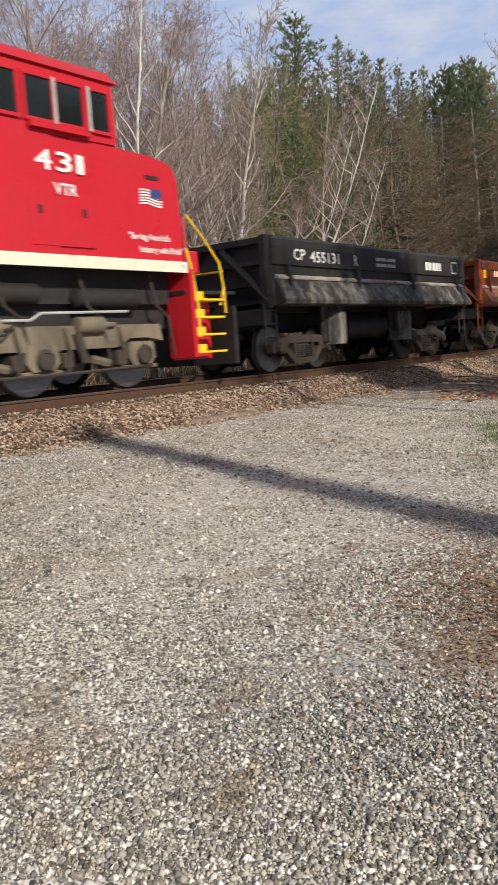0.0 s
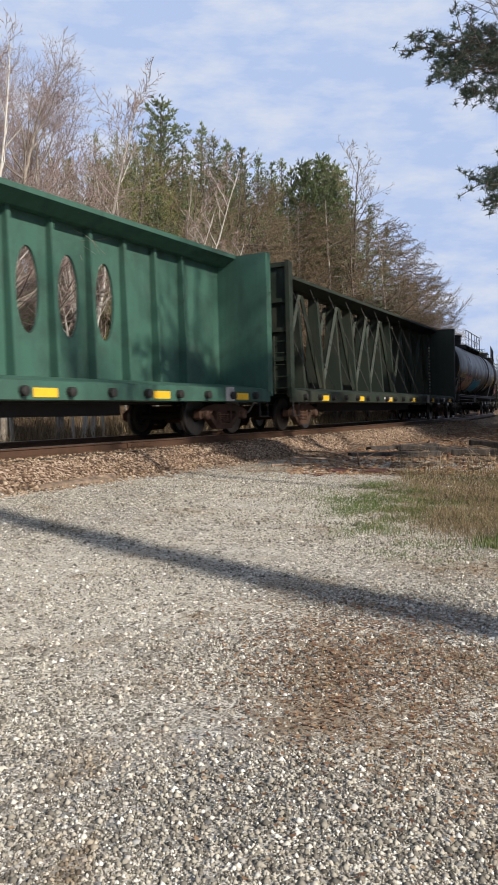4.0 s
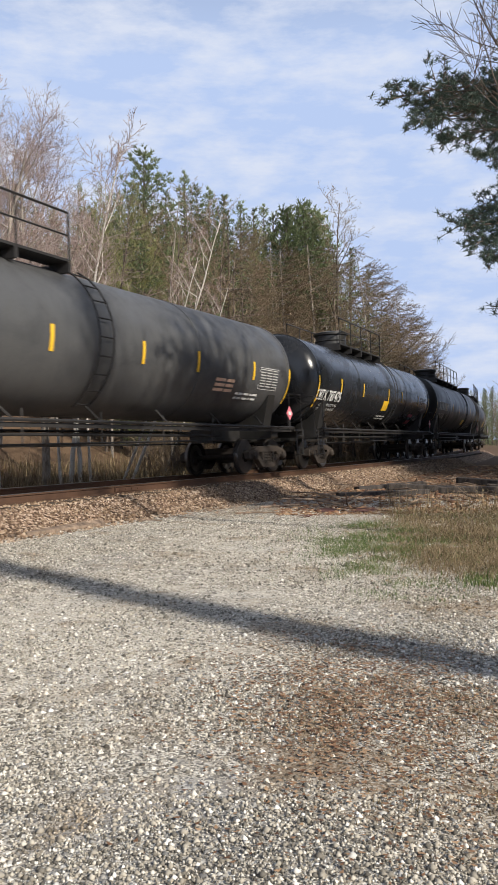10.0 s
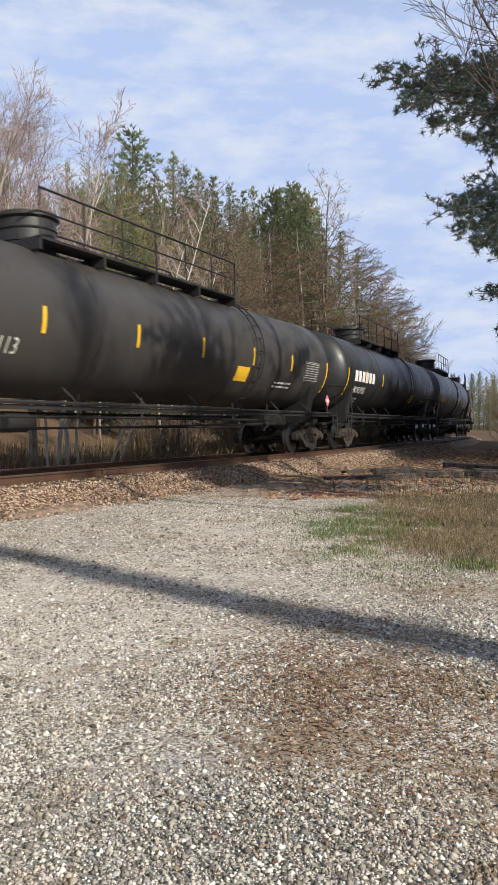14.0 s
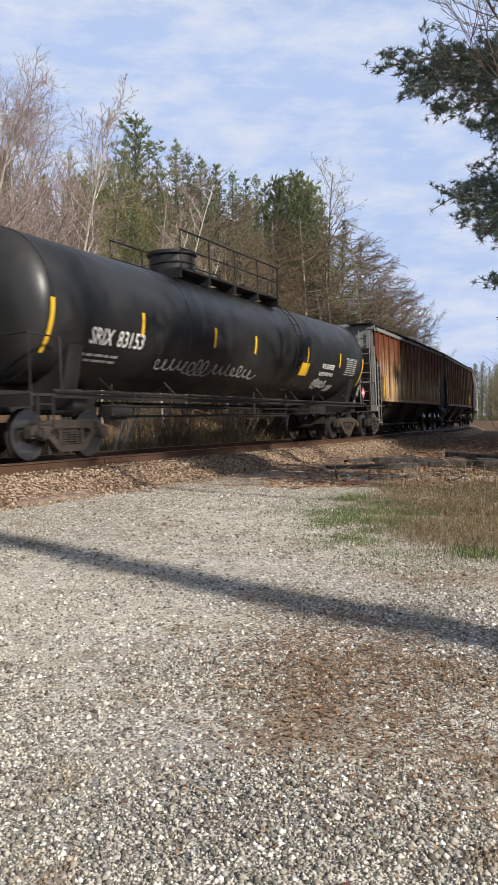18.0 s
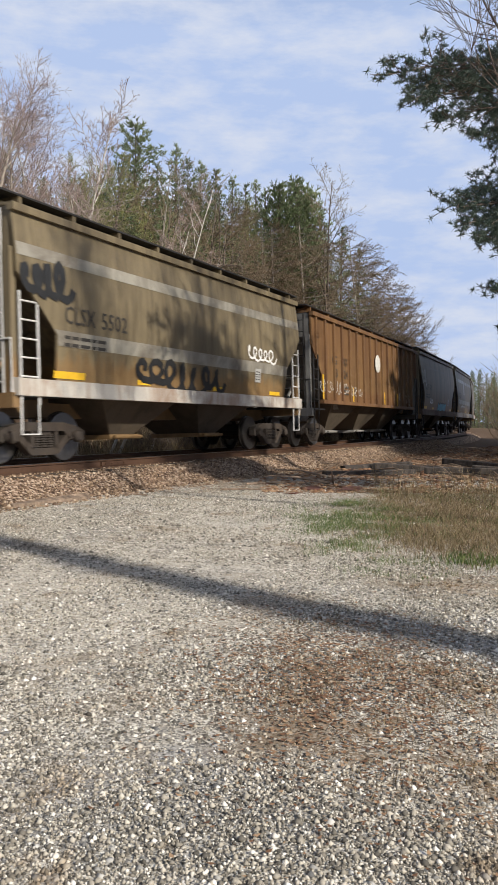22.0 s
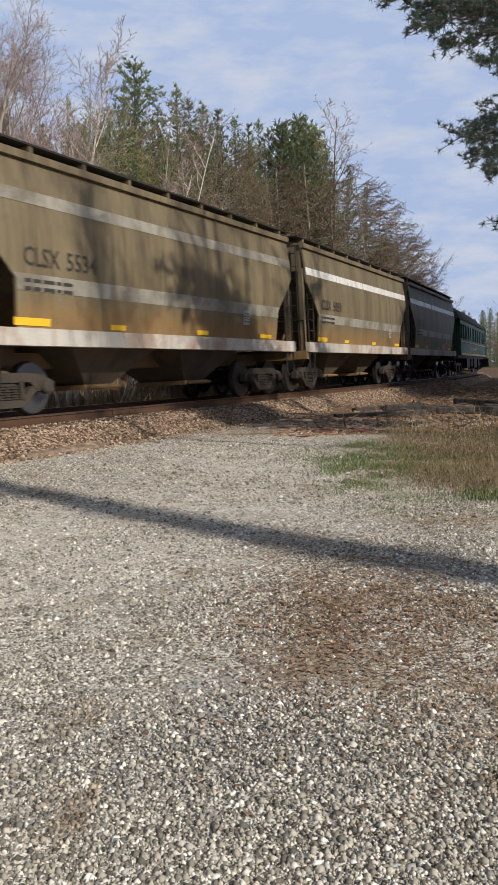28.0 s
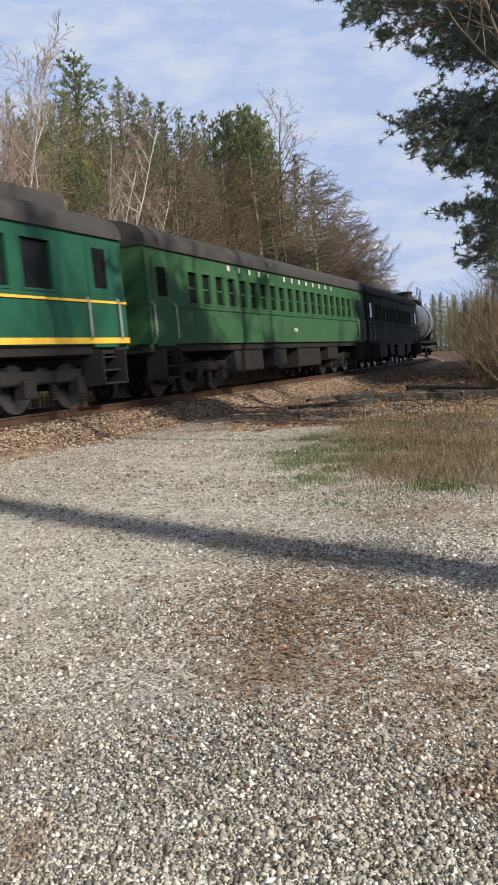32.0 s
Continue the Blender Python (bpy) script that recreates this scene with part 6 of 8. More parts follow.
def build_train():
    loco = locomotive("bright red diesel locomotive with a cream sill stripe", 17.6)
    TRAIN.append((loco, GAPS[0] - 8.64 + AHEAD))
    add(1, dump_car("sooty black side-dump car with white lettering", lot(1), M_DUMPBLK, M_DUMPLOW, [
        T("CP", 0.72, 2.20, 0.22, 0.42, y=1.512, bold=0.025), T("455131", 1.32, 2.18, 0.22, 1.15, y=1.512, bold=0.025), T("R", 3.1, 2.18, 0.22, 0.15, y=1.512, bold=0.02),
        B(4.1, 2.32, [0.5, 0.4], 0.07, 2, 0.13, mat=M_GREYW, y=1.512), B(6.7, 2.20, [0.17, 0.16, 0.0, 0.18, 0.14, 0.06, 0.06], 0.2, 1, 0.1, 0.03, y=1.512), P(8.3, 2.15, 0.42, 0.32, M_GREYW, 1.512, "panel"), P(8.34, 2.19, 0.34, 0.24, M_DUMPBLK, 1.516, "panel_face")], 0.55, 4))
    for i in (2, 3):
        add(i, dump_car("rusty red side-dump car with yellow reflector panels", lot(i), M_DUMPRED, M_DUMPREDLOW, [
            B(1.1, 2.18, [0.16] * 6, 0.2, 1, 0.1, 0.05, M_PEACH, y=1.462), P(0.2, 2.12, 0.42, 0.24, M_YELLOW, 1.462, "reflector"), P(0.55, 1.42, 0.42, 0.2, M_YELLOW, 1.75, "reflector"), P(3.9, 2.02, 0.42, 0.15, M_YELLOW, 1.462, "reflector"),
            P(6.6, 2.02, 0.42, 0.15, M_YELLOW, 1.462, "reflector"), P(9.3, 2.02, 0.42, 0.15, M_YELLOW, 1.462, "reflector"), B(5.2, 2.22, [0.3, 0.22, 0.3], 0.08, 2, 0.13, mat=M_PEACH, y=1.462), S(2.0, 2.0, 0.8, 0.4, M_PEACH, 60, 0.04, 8)], rail_mat=M_DUMPRUST))
    add(4, centrebeam_car("faded green centre-beam car with oval windows in its web", lot(4), M_BEAMGREEN, [
        T("LSTX", 5.2, 0.83, 0.24, 0.95, y=1.485, bold=0.03), T("318", 6.6, 0.83, 0.24, 0.55, y=1.485, bold=0.03), P(19.2, 0.78, 0.4, 0.34, M_GREYW, 1.49, "panel")]))
    add(5, centrebeam_car("empty dark green centre-beam car with an open truss", lot(5), M_BEAMDARK, [
        B(18.9, 0.84, [0.1] * 7, 0.18, 1, 0.1, 0.03, M_OFFWHITE, 1.485), P(21.0, 0.80, 0.5, 0.18, M_YELLOW, 1.49, "reflector"), P(16.0, 0.78, 0.4, 0.34, M_GREYW, 1.49, "panel"), B(9.0, 0.9, [0.2, 0.4, 0.3], 0.08, 1, y=1.485, mat=M_GREYW),
        B(lot(5) - 2.16, 3.6, [0.14, 0.16], 0.09, 16, 0.16, 0.04, M_OFFWHITE, 0.32)], windows=False))

    def lines(dx, z, n=2, mat=None, w=(0.16, 0.2, 0.3, 0.12, 0.26)):
        return B(dx, z, list(w), 0.06, n, 0.13, 0.05, mat or M_GREYW)

    yp = lambda dx, z=2.1: P(dx, z, 0.75, 0.42, M_YELLOW, name="warning_panel", label="yellow warning panel")
    add(6, tank_car("black tank car with large painted graffiti", lot(6), M_TANKBLK, [
        T("UTLX", 1.45, 2.2, 0.28, 0.8, M_YELLOW, 0.02), T("952823", 2.35, 2.2, 0.28, 0.95, M_YELLOW, 0.02), lines(1.4, 1.98, 2, M_YELLOW), G(3.5, 1.2, 3.2, 1.2, M_PEACH, M_PINK, 5, 3), G(7.5, 1.2, 3.3, 1.05, M_CYAN, M_OFFWHITE, 5, 8),
        S(6.95, 1.5, 0.4, 0.8, M_CYAN, 2, 0.06, 5), yp(14.0, 1.45), S(13.4, 1.35, 0.6, 0.6, M_WHITE, 5, 0.05, 9), S(14.9, 1.35, 0.6, 0.6, M_WHITE, 6, 0.05, 9), B(14.0, 2.02, [0.3, 0.5, 0.4], 0.08, 2, 0.14, mat=M_YELLOW), S(10.9, 1.7, 0.4, 0.3, M_WHITE, 77, 0.05, 6)], dome=-1.8, r0=-2.6, r1=4.0, strips=4))
    add(7, tank_car("dusty black tank car with white stencilled numbers", lot(7), M_TANKBLK, [
        T("UTLX", 0.35, 2.2, 0.34, 1.0, bold=0.02), T("959472", 1.6, 2.2, 0.34, 1.38, bold=0.02), lines(0.9, 1.95, 2), S(2.3, 1.3, 1.0, 0.75, M_WHITE, 9, 0.05, 14), P(3.35, 2.05, 0.24, 0.3, M_GREYW, name="panel"), yp(9.2, 2.15), lines(8.9, 1.85, 2, M_WHITE), T("LIQUEFIED PETROLEUM GAS", 12.5, 2.12, 0.17, 2.15, bold=0.02), T("NON- ODORIZED", 12.85, 1.85, 0.17, 1.15, bold=0.02), P(14.5, 1.25, 0.5, 0.26, M_GREYW, name="panel", lean=0.1), B(15.0, 2.85, [0.3, 0.25], 0.07, 1)], dome=-2.0, r0=-6.6, r1=-0.2, caged=True, strips=5))
    add(8, tank_car("faded grey tank car with tree shade painted in dark blotches", lot(8), M_TANKGREY, [
        T("GATX", 1.3, 2.15, 0.34, 0.9, M_OFFWHITE, 0.0), T("212717", 2.4, 2.15, 0.34, 1.15, M_OFFWHITE, 0.0), lines(1.5, 1.9, 2), B(14.0, 2.3, [0.5, 0.4], 0.08, 3, 0.13, mat=M_PEACH), lines(15.2, 2.0, 2, M_WHITE)], dome=-3.0, r0=-6.0, r1=-0.2, strips=6))
    add(9, tank_car("glossy black tank car with white stencilled numbers", lot(9), M_TANKGLOSS, [
        T("CBTX", 0.35, 2.12, 0.36, 1.0, bold=0.02), T("787475", 1.5, 2.12, 0.36, 1.28, bold=0.02), T("LD LMT 162500 LB 73700 KG", 0.95, 1.92, 0.1, 1.75, bold=0.004), T("LT WT 100500 LB 45600 KG", 0.9, 1.76, 0.1, 1.75, bold=0.004), yp(8.3, 2.0), lines(8.2, 1.7, 2, M_WHITE), P(13.2, 1.82, 0.85, 0.16, M_PINK, name="sticker"), P(13.6, 1.42, 0.75, 0.24, M_PINK, name="sticker"), S(14.3, 1.6, 0.8, 0.35, M_GREYW, 3, 0.03, 12), B(14.3, 1.25, [0.3], 0.08, 1)], dome=-2.4, r0=-4.4, r1=1.0, strips=5))
    add(10, tank_car("black tank car with a large white block-lettered mark", lot(10), M_TANKBLK, [
        B(1.3, 2.46, [0.40, 0.40, 0.42, 0.40, 0.42, 0.40], 0.42, 1, 0.1, 0.13), T("PROX", 1.55, 1.98, 0.3, 0.75, bold=0.02), T("37388", 2.4, 1.98, 0.3, 0.9, bold=0.02), lines(1.35, 1.72, 2), P(4.3, 1.9, 0.25, 0.34, M_GREYW, name="panel"), P(11.4, 1.75, 0.9, 0.34, M_YELLOW, name="warning_panel", label="pale yellow warning panel"), T("LIQUEFIED", 13.7, 1.72, 0.14, 0.9), T("PETROLEUM", 13.6, 1.5, 0.14, 1.0), P(14.7, 1.4, 0.6, 0.28, M_GREYW, name="panel", lean=0.1), B(15.4, 1.6, [0.3, 0.5], 0.1, 1)], dome=-3.2, r0=-5.6, r1=2.8, strips=5))
    add(11, tank_car("brownish black tank car with stained sides", lot(11), M_TANKBROWN, [
        T("MGNX", 1.3, 2.0, 0.32, 0.85, M_OFFWHITE), T("33113", 2.25, 2.0, 0.32, 0.85, M_OFFWHITE), lines(1.0, 1.65, 2), yp(11.4, 1.95), lines(14.0, 2.0, 2, M_WHITE)], dome=-4.2, r0=-5.0, r1=3.0, strips=5))
    add(12, tank_car("black tank car with a white block-lettered mark", lot(12), M_TANKBLK, [
        B(1.3, 2.46, [0.38] * 6, 0.4, 1, 0.1, 0.13), T("PROX 31905", 1.5, 2.0, 0.28, 1.6), lines(1.4, 1.72, 2), yp(11.6, 1.85), lines(14.5, 2.0, 2, M_WHITE)], dome=-3.0, r0=-5.0, r1=2.0, strips=5))
    add(13, tank_car("pale grey tank car with yellow lettering", lot(13), M_TANKPALE, [
        B(1.6, 2.2, [0.2, 0.2, 0.2, 0.2, 0.0, 0.2, 0.2, 0.2, 0.2], 0.3, 1, 0.1, 0.05, M_YELLOW), lines(1.8, 1.9, 2), P(9.9, 2.25, 1.05, 0.42, M_YELLOW, name="warning_panel", label="yellow warning panel"), lines(14.2, 1.9, 2, M_INK), P(15.0, 1.4, 0.5, 0.3, M_GREYW, name="panel")], dome=-3.4, r0=-4.6, r1=0.2, strips=6))
    add(14, tank_car("black tank car with scrawled white tags", lot(14), M_TANKBLK, [
        T("SRIX", 1.63, 2.15, 0.34, 0.75, bold=0.02), T("83153", 2.53, 2.15, 0.34, 0.95, bold=0.02), lines(1.5, 1.88, 2), S(4.2, 1.6, 2.5, 0.5, M_GREYW, 4, 0.05, 16), S(6.9, 1.65, 2.4, 0.45, M_GREYW, 7, 0.05, 14), yp(12.3, 2.0), T("NON ODORIZED", 14.2, 2.32, 0.17, 1.15, bold=0.02), T("LIQUEFIED PETROLEUM GAS", 14.1, 2.08, 0.13, 1.3, bold=0.02), S(14.0, 1.5, 1.2, 0.5, M_WHITE, 12, 0.04, 12), P(15.4, 1.45, 0.5, 0.3, M_GREYW, name="panel", lean=0.1)], dome=-2.3, r0=-3.6, r1=2.2, strips=5))
    add(15, hopper_car("rust-streaked covered hopper with a grey end", lot(15), M_HOPRUST, [
        P(3.0, 2.18, 0.5, 0.24, M_OFFWHITE, name="panel"), P(13.6, 1.9, 0.5, 0.1, M_OFFWHITE, name="panel"), P(1.12, 1.55, 0.1, 0.9, M_YELLOW, name="reflector"), P(lot(15) - 3.95, 1.86, 0.44, 0.44, M_OFFWHITE, name="panel"), P(lot(15) - 3.9, 1.92, 0.15, 0.32, M_INK, 1.566, name="panel_face"), P(lot(15) - 3.71, 1.92, 0.15, 0.32, M_INK, 1.566, name="panel_face"), P(lot(15) - 2.95, 1.84, 0.4, 0.46, M_GREYW, name="panel"), P(lot(15) - 3.22, 1.5, 0.1, 0.75, M_YELLOW, name="reflector"), P(lot(15) - 2.28, 1.55, 0.1, 0.95, M_YELLOW, name="reflector")], True, (), M_HOPRUST, 3, M_HOPEND, M_HOPEND, M_HOPEND))
    for i in (16, 18):
        ms = [T("CG", 2.1, 2.72, 0.3, 0.5, M_INK), T("AX", 3.35, 2.72, 0.3, 0.5, M_INK), T("93" if i == 18 else "94", 2.2, 2.28, 0.3, 0.45, M_INK), T("24" if i == 18 else "18", 3.4, 2.28, 0.3, 0.45, M_INK), B(3.35, 1.95, [0.3, 0.25], 0.06, 3, 0.12, mat=M_INK)]
        for k, dx in enumerate((1.0, 4.5, 6.85, 9.15, 11.4, 14.4)):
            ms.append(P(dx, 1.5, 0.13, 0.8 if k in (0, 5) else 0.5, M_YELLOW, name="reflector", label="yellow reflector"))
        if i == 18:
            ms += [S(0.7, 1.7, 3.2, 0.5, M_OFFWHITE, 21, 0.026, 18), S(4.3, 1.65, 1.3, 0.45, M_OFFWHITE, 22, 0.024, 12), S(13.2, 1.5, 0.7, 0.6, M_OFFWHITE, 26, 0.03, 10), P(11.7, 1.75, 0.34, 0.3, M_GREYW, name="panel")]
        else:
            ms += [S(7.05, 1.5, 0.7, 0.35, M_OFFWHITE, 23, 0.026, 10), S(10.2, 1.65, 0.6, 0.4, M_OFFWHITE, 24, 0.026, 10), P(3.6, 1.38, 0.55, 0.14, M_OFFWHITE, name="panel"), P(5.9, 1.38, 0.5, 0.14, M_OFFWHITE, name="panel"), P(5.7, 1.7, 0.34, 0.3, M_GREYW, name="panel")]
        car = hopper_car("weathered tan covered hopper with vertical side posts" if i == 16 else "weathered tan covered hopper with chalky graffiti and a pale disc", lot(i), M_HOPBROWN, ms, True, (), M_HOPBROWN, 3, M_HOPBROWN, M_DARK, M_HOPEND)
        if i == 18:
            e = lot(18) / 2 - 0.55
            m = Mesh().lathe([(-1.585, 0.02), (-1.585, 0.34), (-1.565, 0.36)], 24, "y", (-e + 7.95, 0, 3.1))
            part("disc_mark", m, M_OFFWHITE, car, "pale painted disc")
        add(i, car)

    band1 = [(3.50, 0.22, M_HOPBAND), (2.06, 0.28, M_HOPBAND)]
    band2 = [(3.44, 0.22, M_HOPWHITE), (2.06, 0.28, M_HOPBAND)]
    band0 = [(3.66, 0.03, M_HOPEND)]
    nums = {17: "5502", 19: "5009", 20: "5226", 21: "5511", 22: "5236", 23: "5534", 24: "5059", 25: "5627"}
    for i in (17, 19, 20, 21, 22, 23, 24, 25):
        ms = [T("CLSX", 1.2, 2.48, 0.32, 0.9, M_INK, 0.008), T(nums[i], 2.3, 2.48, 0.32, 0.85, M_INK, 0.008), lines(1.2, 2.2, 2, M_INK), P(0.95, 1.49, 0.9, 0.13, M_YELLOW, name="reflector"), P(3.6, 1.49, 0.5, 0.1, M_YELLOW, name="reflector"), P(6.9, 1.49, 0.5, 0.1, M_YELLOW, name="reflector"), P(10.2, 1.49, 0.7, 0.1, M_YELLOW, name="reflector"),
              P(9.2, 1.8, 0.34, 0.36, M_GREYW, name="panel"), B(9.24, 1.86, [0.1, 0.1], 0.1, 2, -0.13, 0.05, M_INK)]
        if i == 17:
            ms += [S(0.1, 2.75, 1.2, 0.8, M_BLACKSP, 31, 0.16, 9), S(3.6, 1.36, 3.8, 0.75, M_BLACKSP, 32, 0.15, 14), S(8.7, 2.35, 1.7, 0.4, M_WHITE, 33, 0.06, 10)]
        if i == 19:
            ms += [G(5.4, 1.42, 3.0, 0.45, M_CYAN, M_INK, 6, 41), S(0.1, 2.6, 1.3, 1.1, M_OFFWHITE, 42, 0.09, 9), S(2.6, 1.75, 1.0, 0.35, M_WHITE, 50, 0.05, 9)]
        if i == 20:
            ms += [G(3.5, 1.42, 2.7, 0.5, M_HOPGREY2, M_OFFWHITE, 5, 43), S(3.6, 1.42, 2.6, 0.35, M_WHITE, 44, 0.05, 14), P(5.0, 2.75, 0.7, 0.7, M_HOPBAND, name="patch")]
        if i == 21:
            ms += [S(1.2, 1.5, 1.8, 0.6, M_OFFWHITE, 45, 0.08, 9), S(3.2, 1.5, 1.5, 0.6, M_GREENSP, 53, 0.08, 9)]
        if i == 22:
            ms += [G(4.6, 1.36, 4.4, 0.85, M_GREENSP, M_INK, 4, 46), S(5.0, 1.5, 3.4, 0.6, M_OFFWHITE, 47, 0.12, 12), P(10.3, 2.75, 0.5, 0.22, M_CYAN, name="patch")]
        if i == 25:
            ms += [S(4.6, 1.5, 3.6, 0.4, M_GREENSP, 48, 0.08, 16), S(8.0, 1.5, 1.0, 0.3, M_PINK, 49, 0.07, 8)]
        add(i, hopper_car("khaki covered hopper with pale worn stripes" if i not in (24, 25) else "khaki covered hopper with a glossy white stripe", lot(i), M_HOPGREY if i not in (19, 21) else M_HOPGREY2, ms, False, band2 if i in (24, 25) else (band0 if i in (19, 21) else band1), M_SILLRUST if i != 19 else M_SILLDARK, 2, M_HOPGREY, M_LADWHITE if i == 17 else M_DARK, M_HOPGREY2))

    e = lot(26) / 2 - 0.45
    wins = [(-e + a, b - a) for a, b in ((1.25, 2.3), (2.7, 3.7), (4.2, 5.25), (5.95, 7.1), (7.86, 8.52), (9.75, 10.3), (10.45, 11.1), (11.95, 13.0), (13.7, 14.7), (15.7, 16.4), (17.4, 17.95), (18.6, 19.15), (19.5, 20.4))]
    add(26, coach("fresh green business car with gold lines and an open platform", lot(26), M_COACHGRN, M_GOLD, wins, (2.26, 3.16), [
        T("4", 1.37, 1.6, 0.24, 0.18, M_GOLD, 0.03), B(7.9, 1.6, [0.26] * 9, 0.2, 1, 0.1, 0.34, M_GOLD)], True, True, [(1.24, 0.12), (2.06, 0.05), (3.40, 0.04)], trim=M_GREYW))
    e = lot(27) / 2 - 0.45
    wins = [(-e + 2.1 + 0.83 * k, 0.55) for k in range(19)]
    add(27, coach("olive green passenger coach with a long row of windows", lot(27), M_COACHOLIVE, M_COACHGRN, wins, (2.22, 2.98), [
        B(4.6, 3.18, [0.16] * 5, 0.15, 1, 0.1, 0.62, M_OFFWHITE), B(9.2, 3.18, [0.16] * 8, 0.15, 1, 0.1, 0.62, M_OFFWHITE), B(9.9, 1.57, [0.1, 0.1, 0.1], 0.12, 1, 0.1, 0.04, M_OFFWHITE)], False, False, [(2.08, 0.02), (3.40, 0.02)]))
    e = lot(28) / 2 - 0.45
    wins = [(-e + 2.0 + 1.0 * k, 0.6) for k in range(12)]
    add(28, coach("dull dark green passenger coach", lot(28), M_COACHDARK, M_COACHOLIVE, wins, (2.22, 2.98), [], False, False, [(2.08, 0.02)]))
    w = tank_car("weathered white tank car at the train's tail", 18.5, M_TANKWHITE, [], dome=-1.0, table=False)
    TRAIN.append((w, GAPS[-1] + 9.25 + AHEAD))


build_train()


def along(t):
    """How far the train has run at t seconds."""
    return 0.88 * (14.70845 * t + 0.76785 * t * t / 32)


CANT = -2.4


def car_pose(s, b):
    """A car whose trucks stand on the line at s - b and s + b."""
    x0, y0, _ = track_at(s - b)
    x1, y1, _ = track_at(s + b)
    return pose((x0 + x1) / 2, (y0 + y1) / 2, RAIL_Z, CANT, 0, math.degrees(math.atan2(y1 - y0, x1 - x0)))


def motions():
    for car, s0 in TRAIN:
        rows = []
        for k in range(65):
            t = k * 0.5
            rows.append((t, car_pose(s0 - along(t), SPAN[car])))
        walk(car, rows)
    # wheels roll while their car is near
    start = {car: s0 for car, s0 in TRAIN}
    for car, w, r in WHEELS:
        base = w.matrix_basis.translation.copy()
        rows, angle, last = [], 0.0, None
        for f in range(0, 961):
            t = f / 30
            s = start[car] - along(t)
            turn = last is not None and -9 < s < 34
            if turn:
                angle += (last - s) / r
            if turn or f in (0, 960):
                rows.append((t, Matrix.Translation(base) @ Matrix.Rotation(-angle, 4, "Y")))
            last = s
        if len(rows) < 3 and not rows:
            continue
        walk(w, rows)


# ---- trees ----
def bark(name, a, b2, bands=False):
    m, nt, b = node_mat(name)
    v = coords(nt, (1, 1, 0.35) if not bands else (1, 1, 4.0))
    n = noise_tex(nt, v, 6.0, 6, 0.7)
    c = mix(nt, ramp(nt, n, [(0.38, 0.0), (0.62, 1.0)] if not bands else [(0.30, 0.0), (0.42, 1.0)]), a, b2)
    nt.links.new(c, b.inputs["Base Color"])
    b.inputs["Roughness"].default_value = 0.9
    bump(nt, b, n, 0.5, 0.02)
    return m


M_BARK = bark("grey_brown_bark", (0.05, 0.037, 0.028), (0.18, 0.14, 0.11))
M_BARKPALE = bark("pale_bark", (0.16, 0.13, 0.105), (0.42, 0.37, 0.31))
M_BIRCH = bark("white_birch_bark", (0.06, 0.05, 0.045), (0.62, 0.58, 0.52), True)
M_TWIG = varied("brown_twigs", [(0.0, (0.105, 0.075, 0.046)), (0.6, (0.215, 0.158, 0.10)), (1.0, (0.37, 0.285, 0.195))], 0.9, 30, 0.1)
M_TWIGRED = varied("reddish_twigs", [(0.0, (0.20, 0.14, 0.125)), (0.6, (0.36, 0.27, 0.24)), (1.0, (0.50, 0.41, 0.37))], 0.9, 30, 0.1)
M_BUD = varied("dark_budding_twigs", [(0.0, (0.05, 0.036, 0.028)), (0.6, (0.11, 0.08, 0.06)), (1.0, (0.2, 0.15, 0.11))], 0.9, 30, 0.1)
M_TWIGOLIVE = varied("olive_twigs", [(0.0, (0.11, 0.122, 0.042)), (0.6, (0.225, 0.23, 0.085)), (1.0, (0.36, 0.34, 0.16))], 0.9, 30, 0.1)
M_NEEDLE = varied("pine_needles", [(0.0, (0.085, 0.118, 0.050)), (0.5, (0.155, 0.195, 0.088)), (1.0, (0.24, 0.275, 0.14))], 0.75, 30, 0.1)
M_NEEDLEDK = varied("blue_green_pine_needles", [(0.0, (0.060, 0.088, 0.072)), (0.5, (0.105, 0.145, 0.115)), (1.0, (0.18, 0.225, 0.175))], 0.75, 30, 0.1)


def prisms(segs, k):
    """Tapered k-sided bars from rows of x0 y0 z0 x1 y1 z1 r0 r1."""
    a = np.asarray(segs, float)
    p0, p1, r0, r1 = a[:, :3], a[:, 3:6], a[:, 6], a[:, 7]
    d = p1 - p0
    d /= np.linalg.norm(d, axis=1)[:, None] + 1e-9
    ref = np.where(np.abs(d[:, 2:3]) < 0.9, np.array([[0, 0, 1.0]]), np.array([[1.0, 0, 0]]))
    u = np.cross(d, ref)
    u /= np.linalg.norm(u, axis=1)[:, None] + 1e-9
    w = np.cross(d, u)
    t = np.arange(k) * 2 * np.pi / k
    ring = u[:, None, :] * np.cos(t)[None, :, None] + w[:, None, :] * np.sin(t)[None, :, None]
    v = np.concatenate([p0[:, None] + ring * r0[:, None, None], p1[:, None] + ring * r1[:, None, None]], axis=1)
    n = len(a)
    j = np.arange(k)
    f = np.stack([j, (j + 1) % k, k + (j + 1) % k, k + j], axis=1)
    faces = (np.arange(n) * 2 * k)[:, None, None] + f[None]
    return v.reshape(-1, 3), faces.reshape(-1, 4)


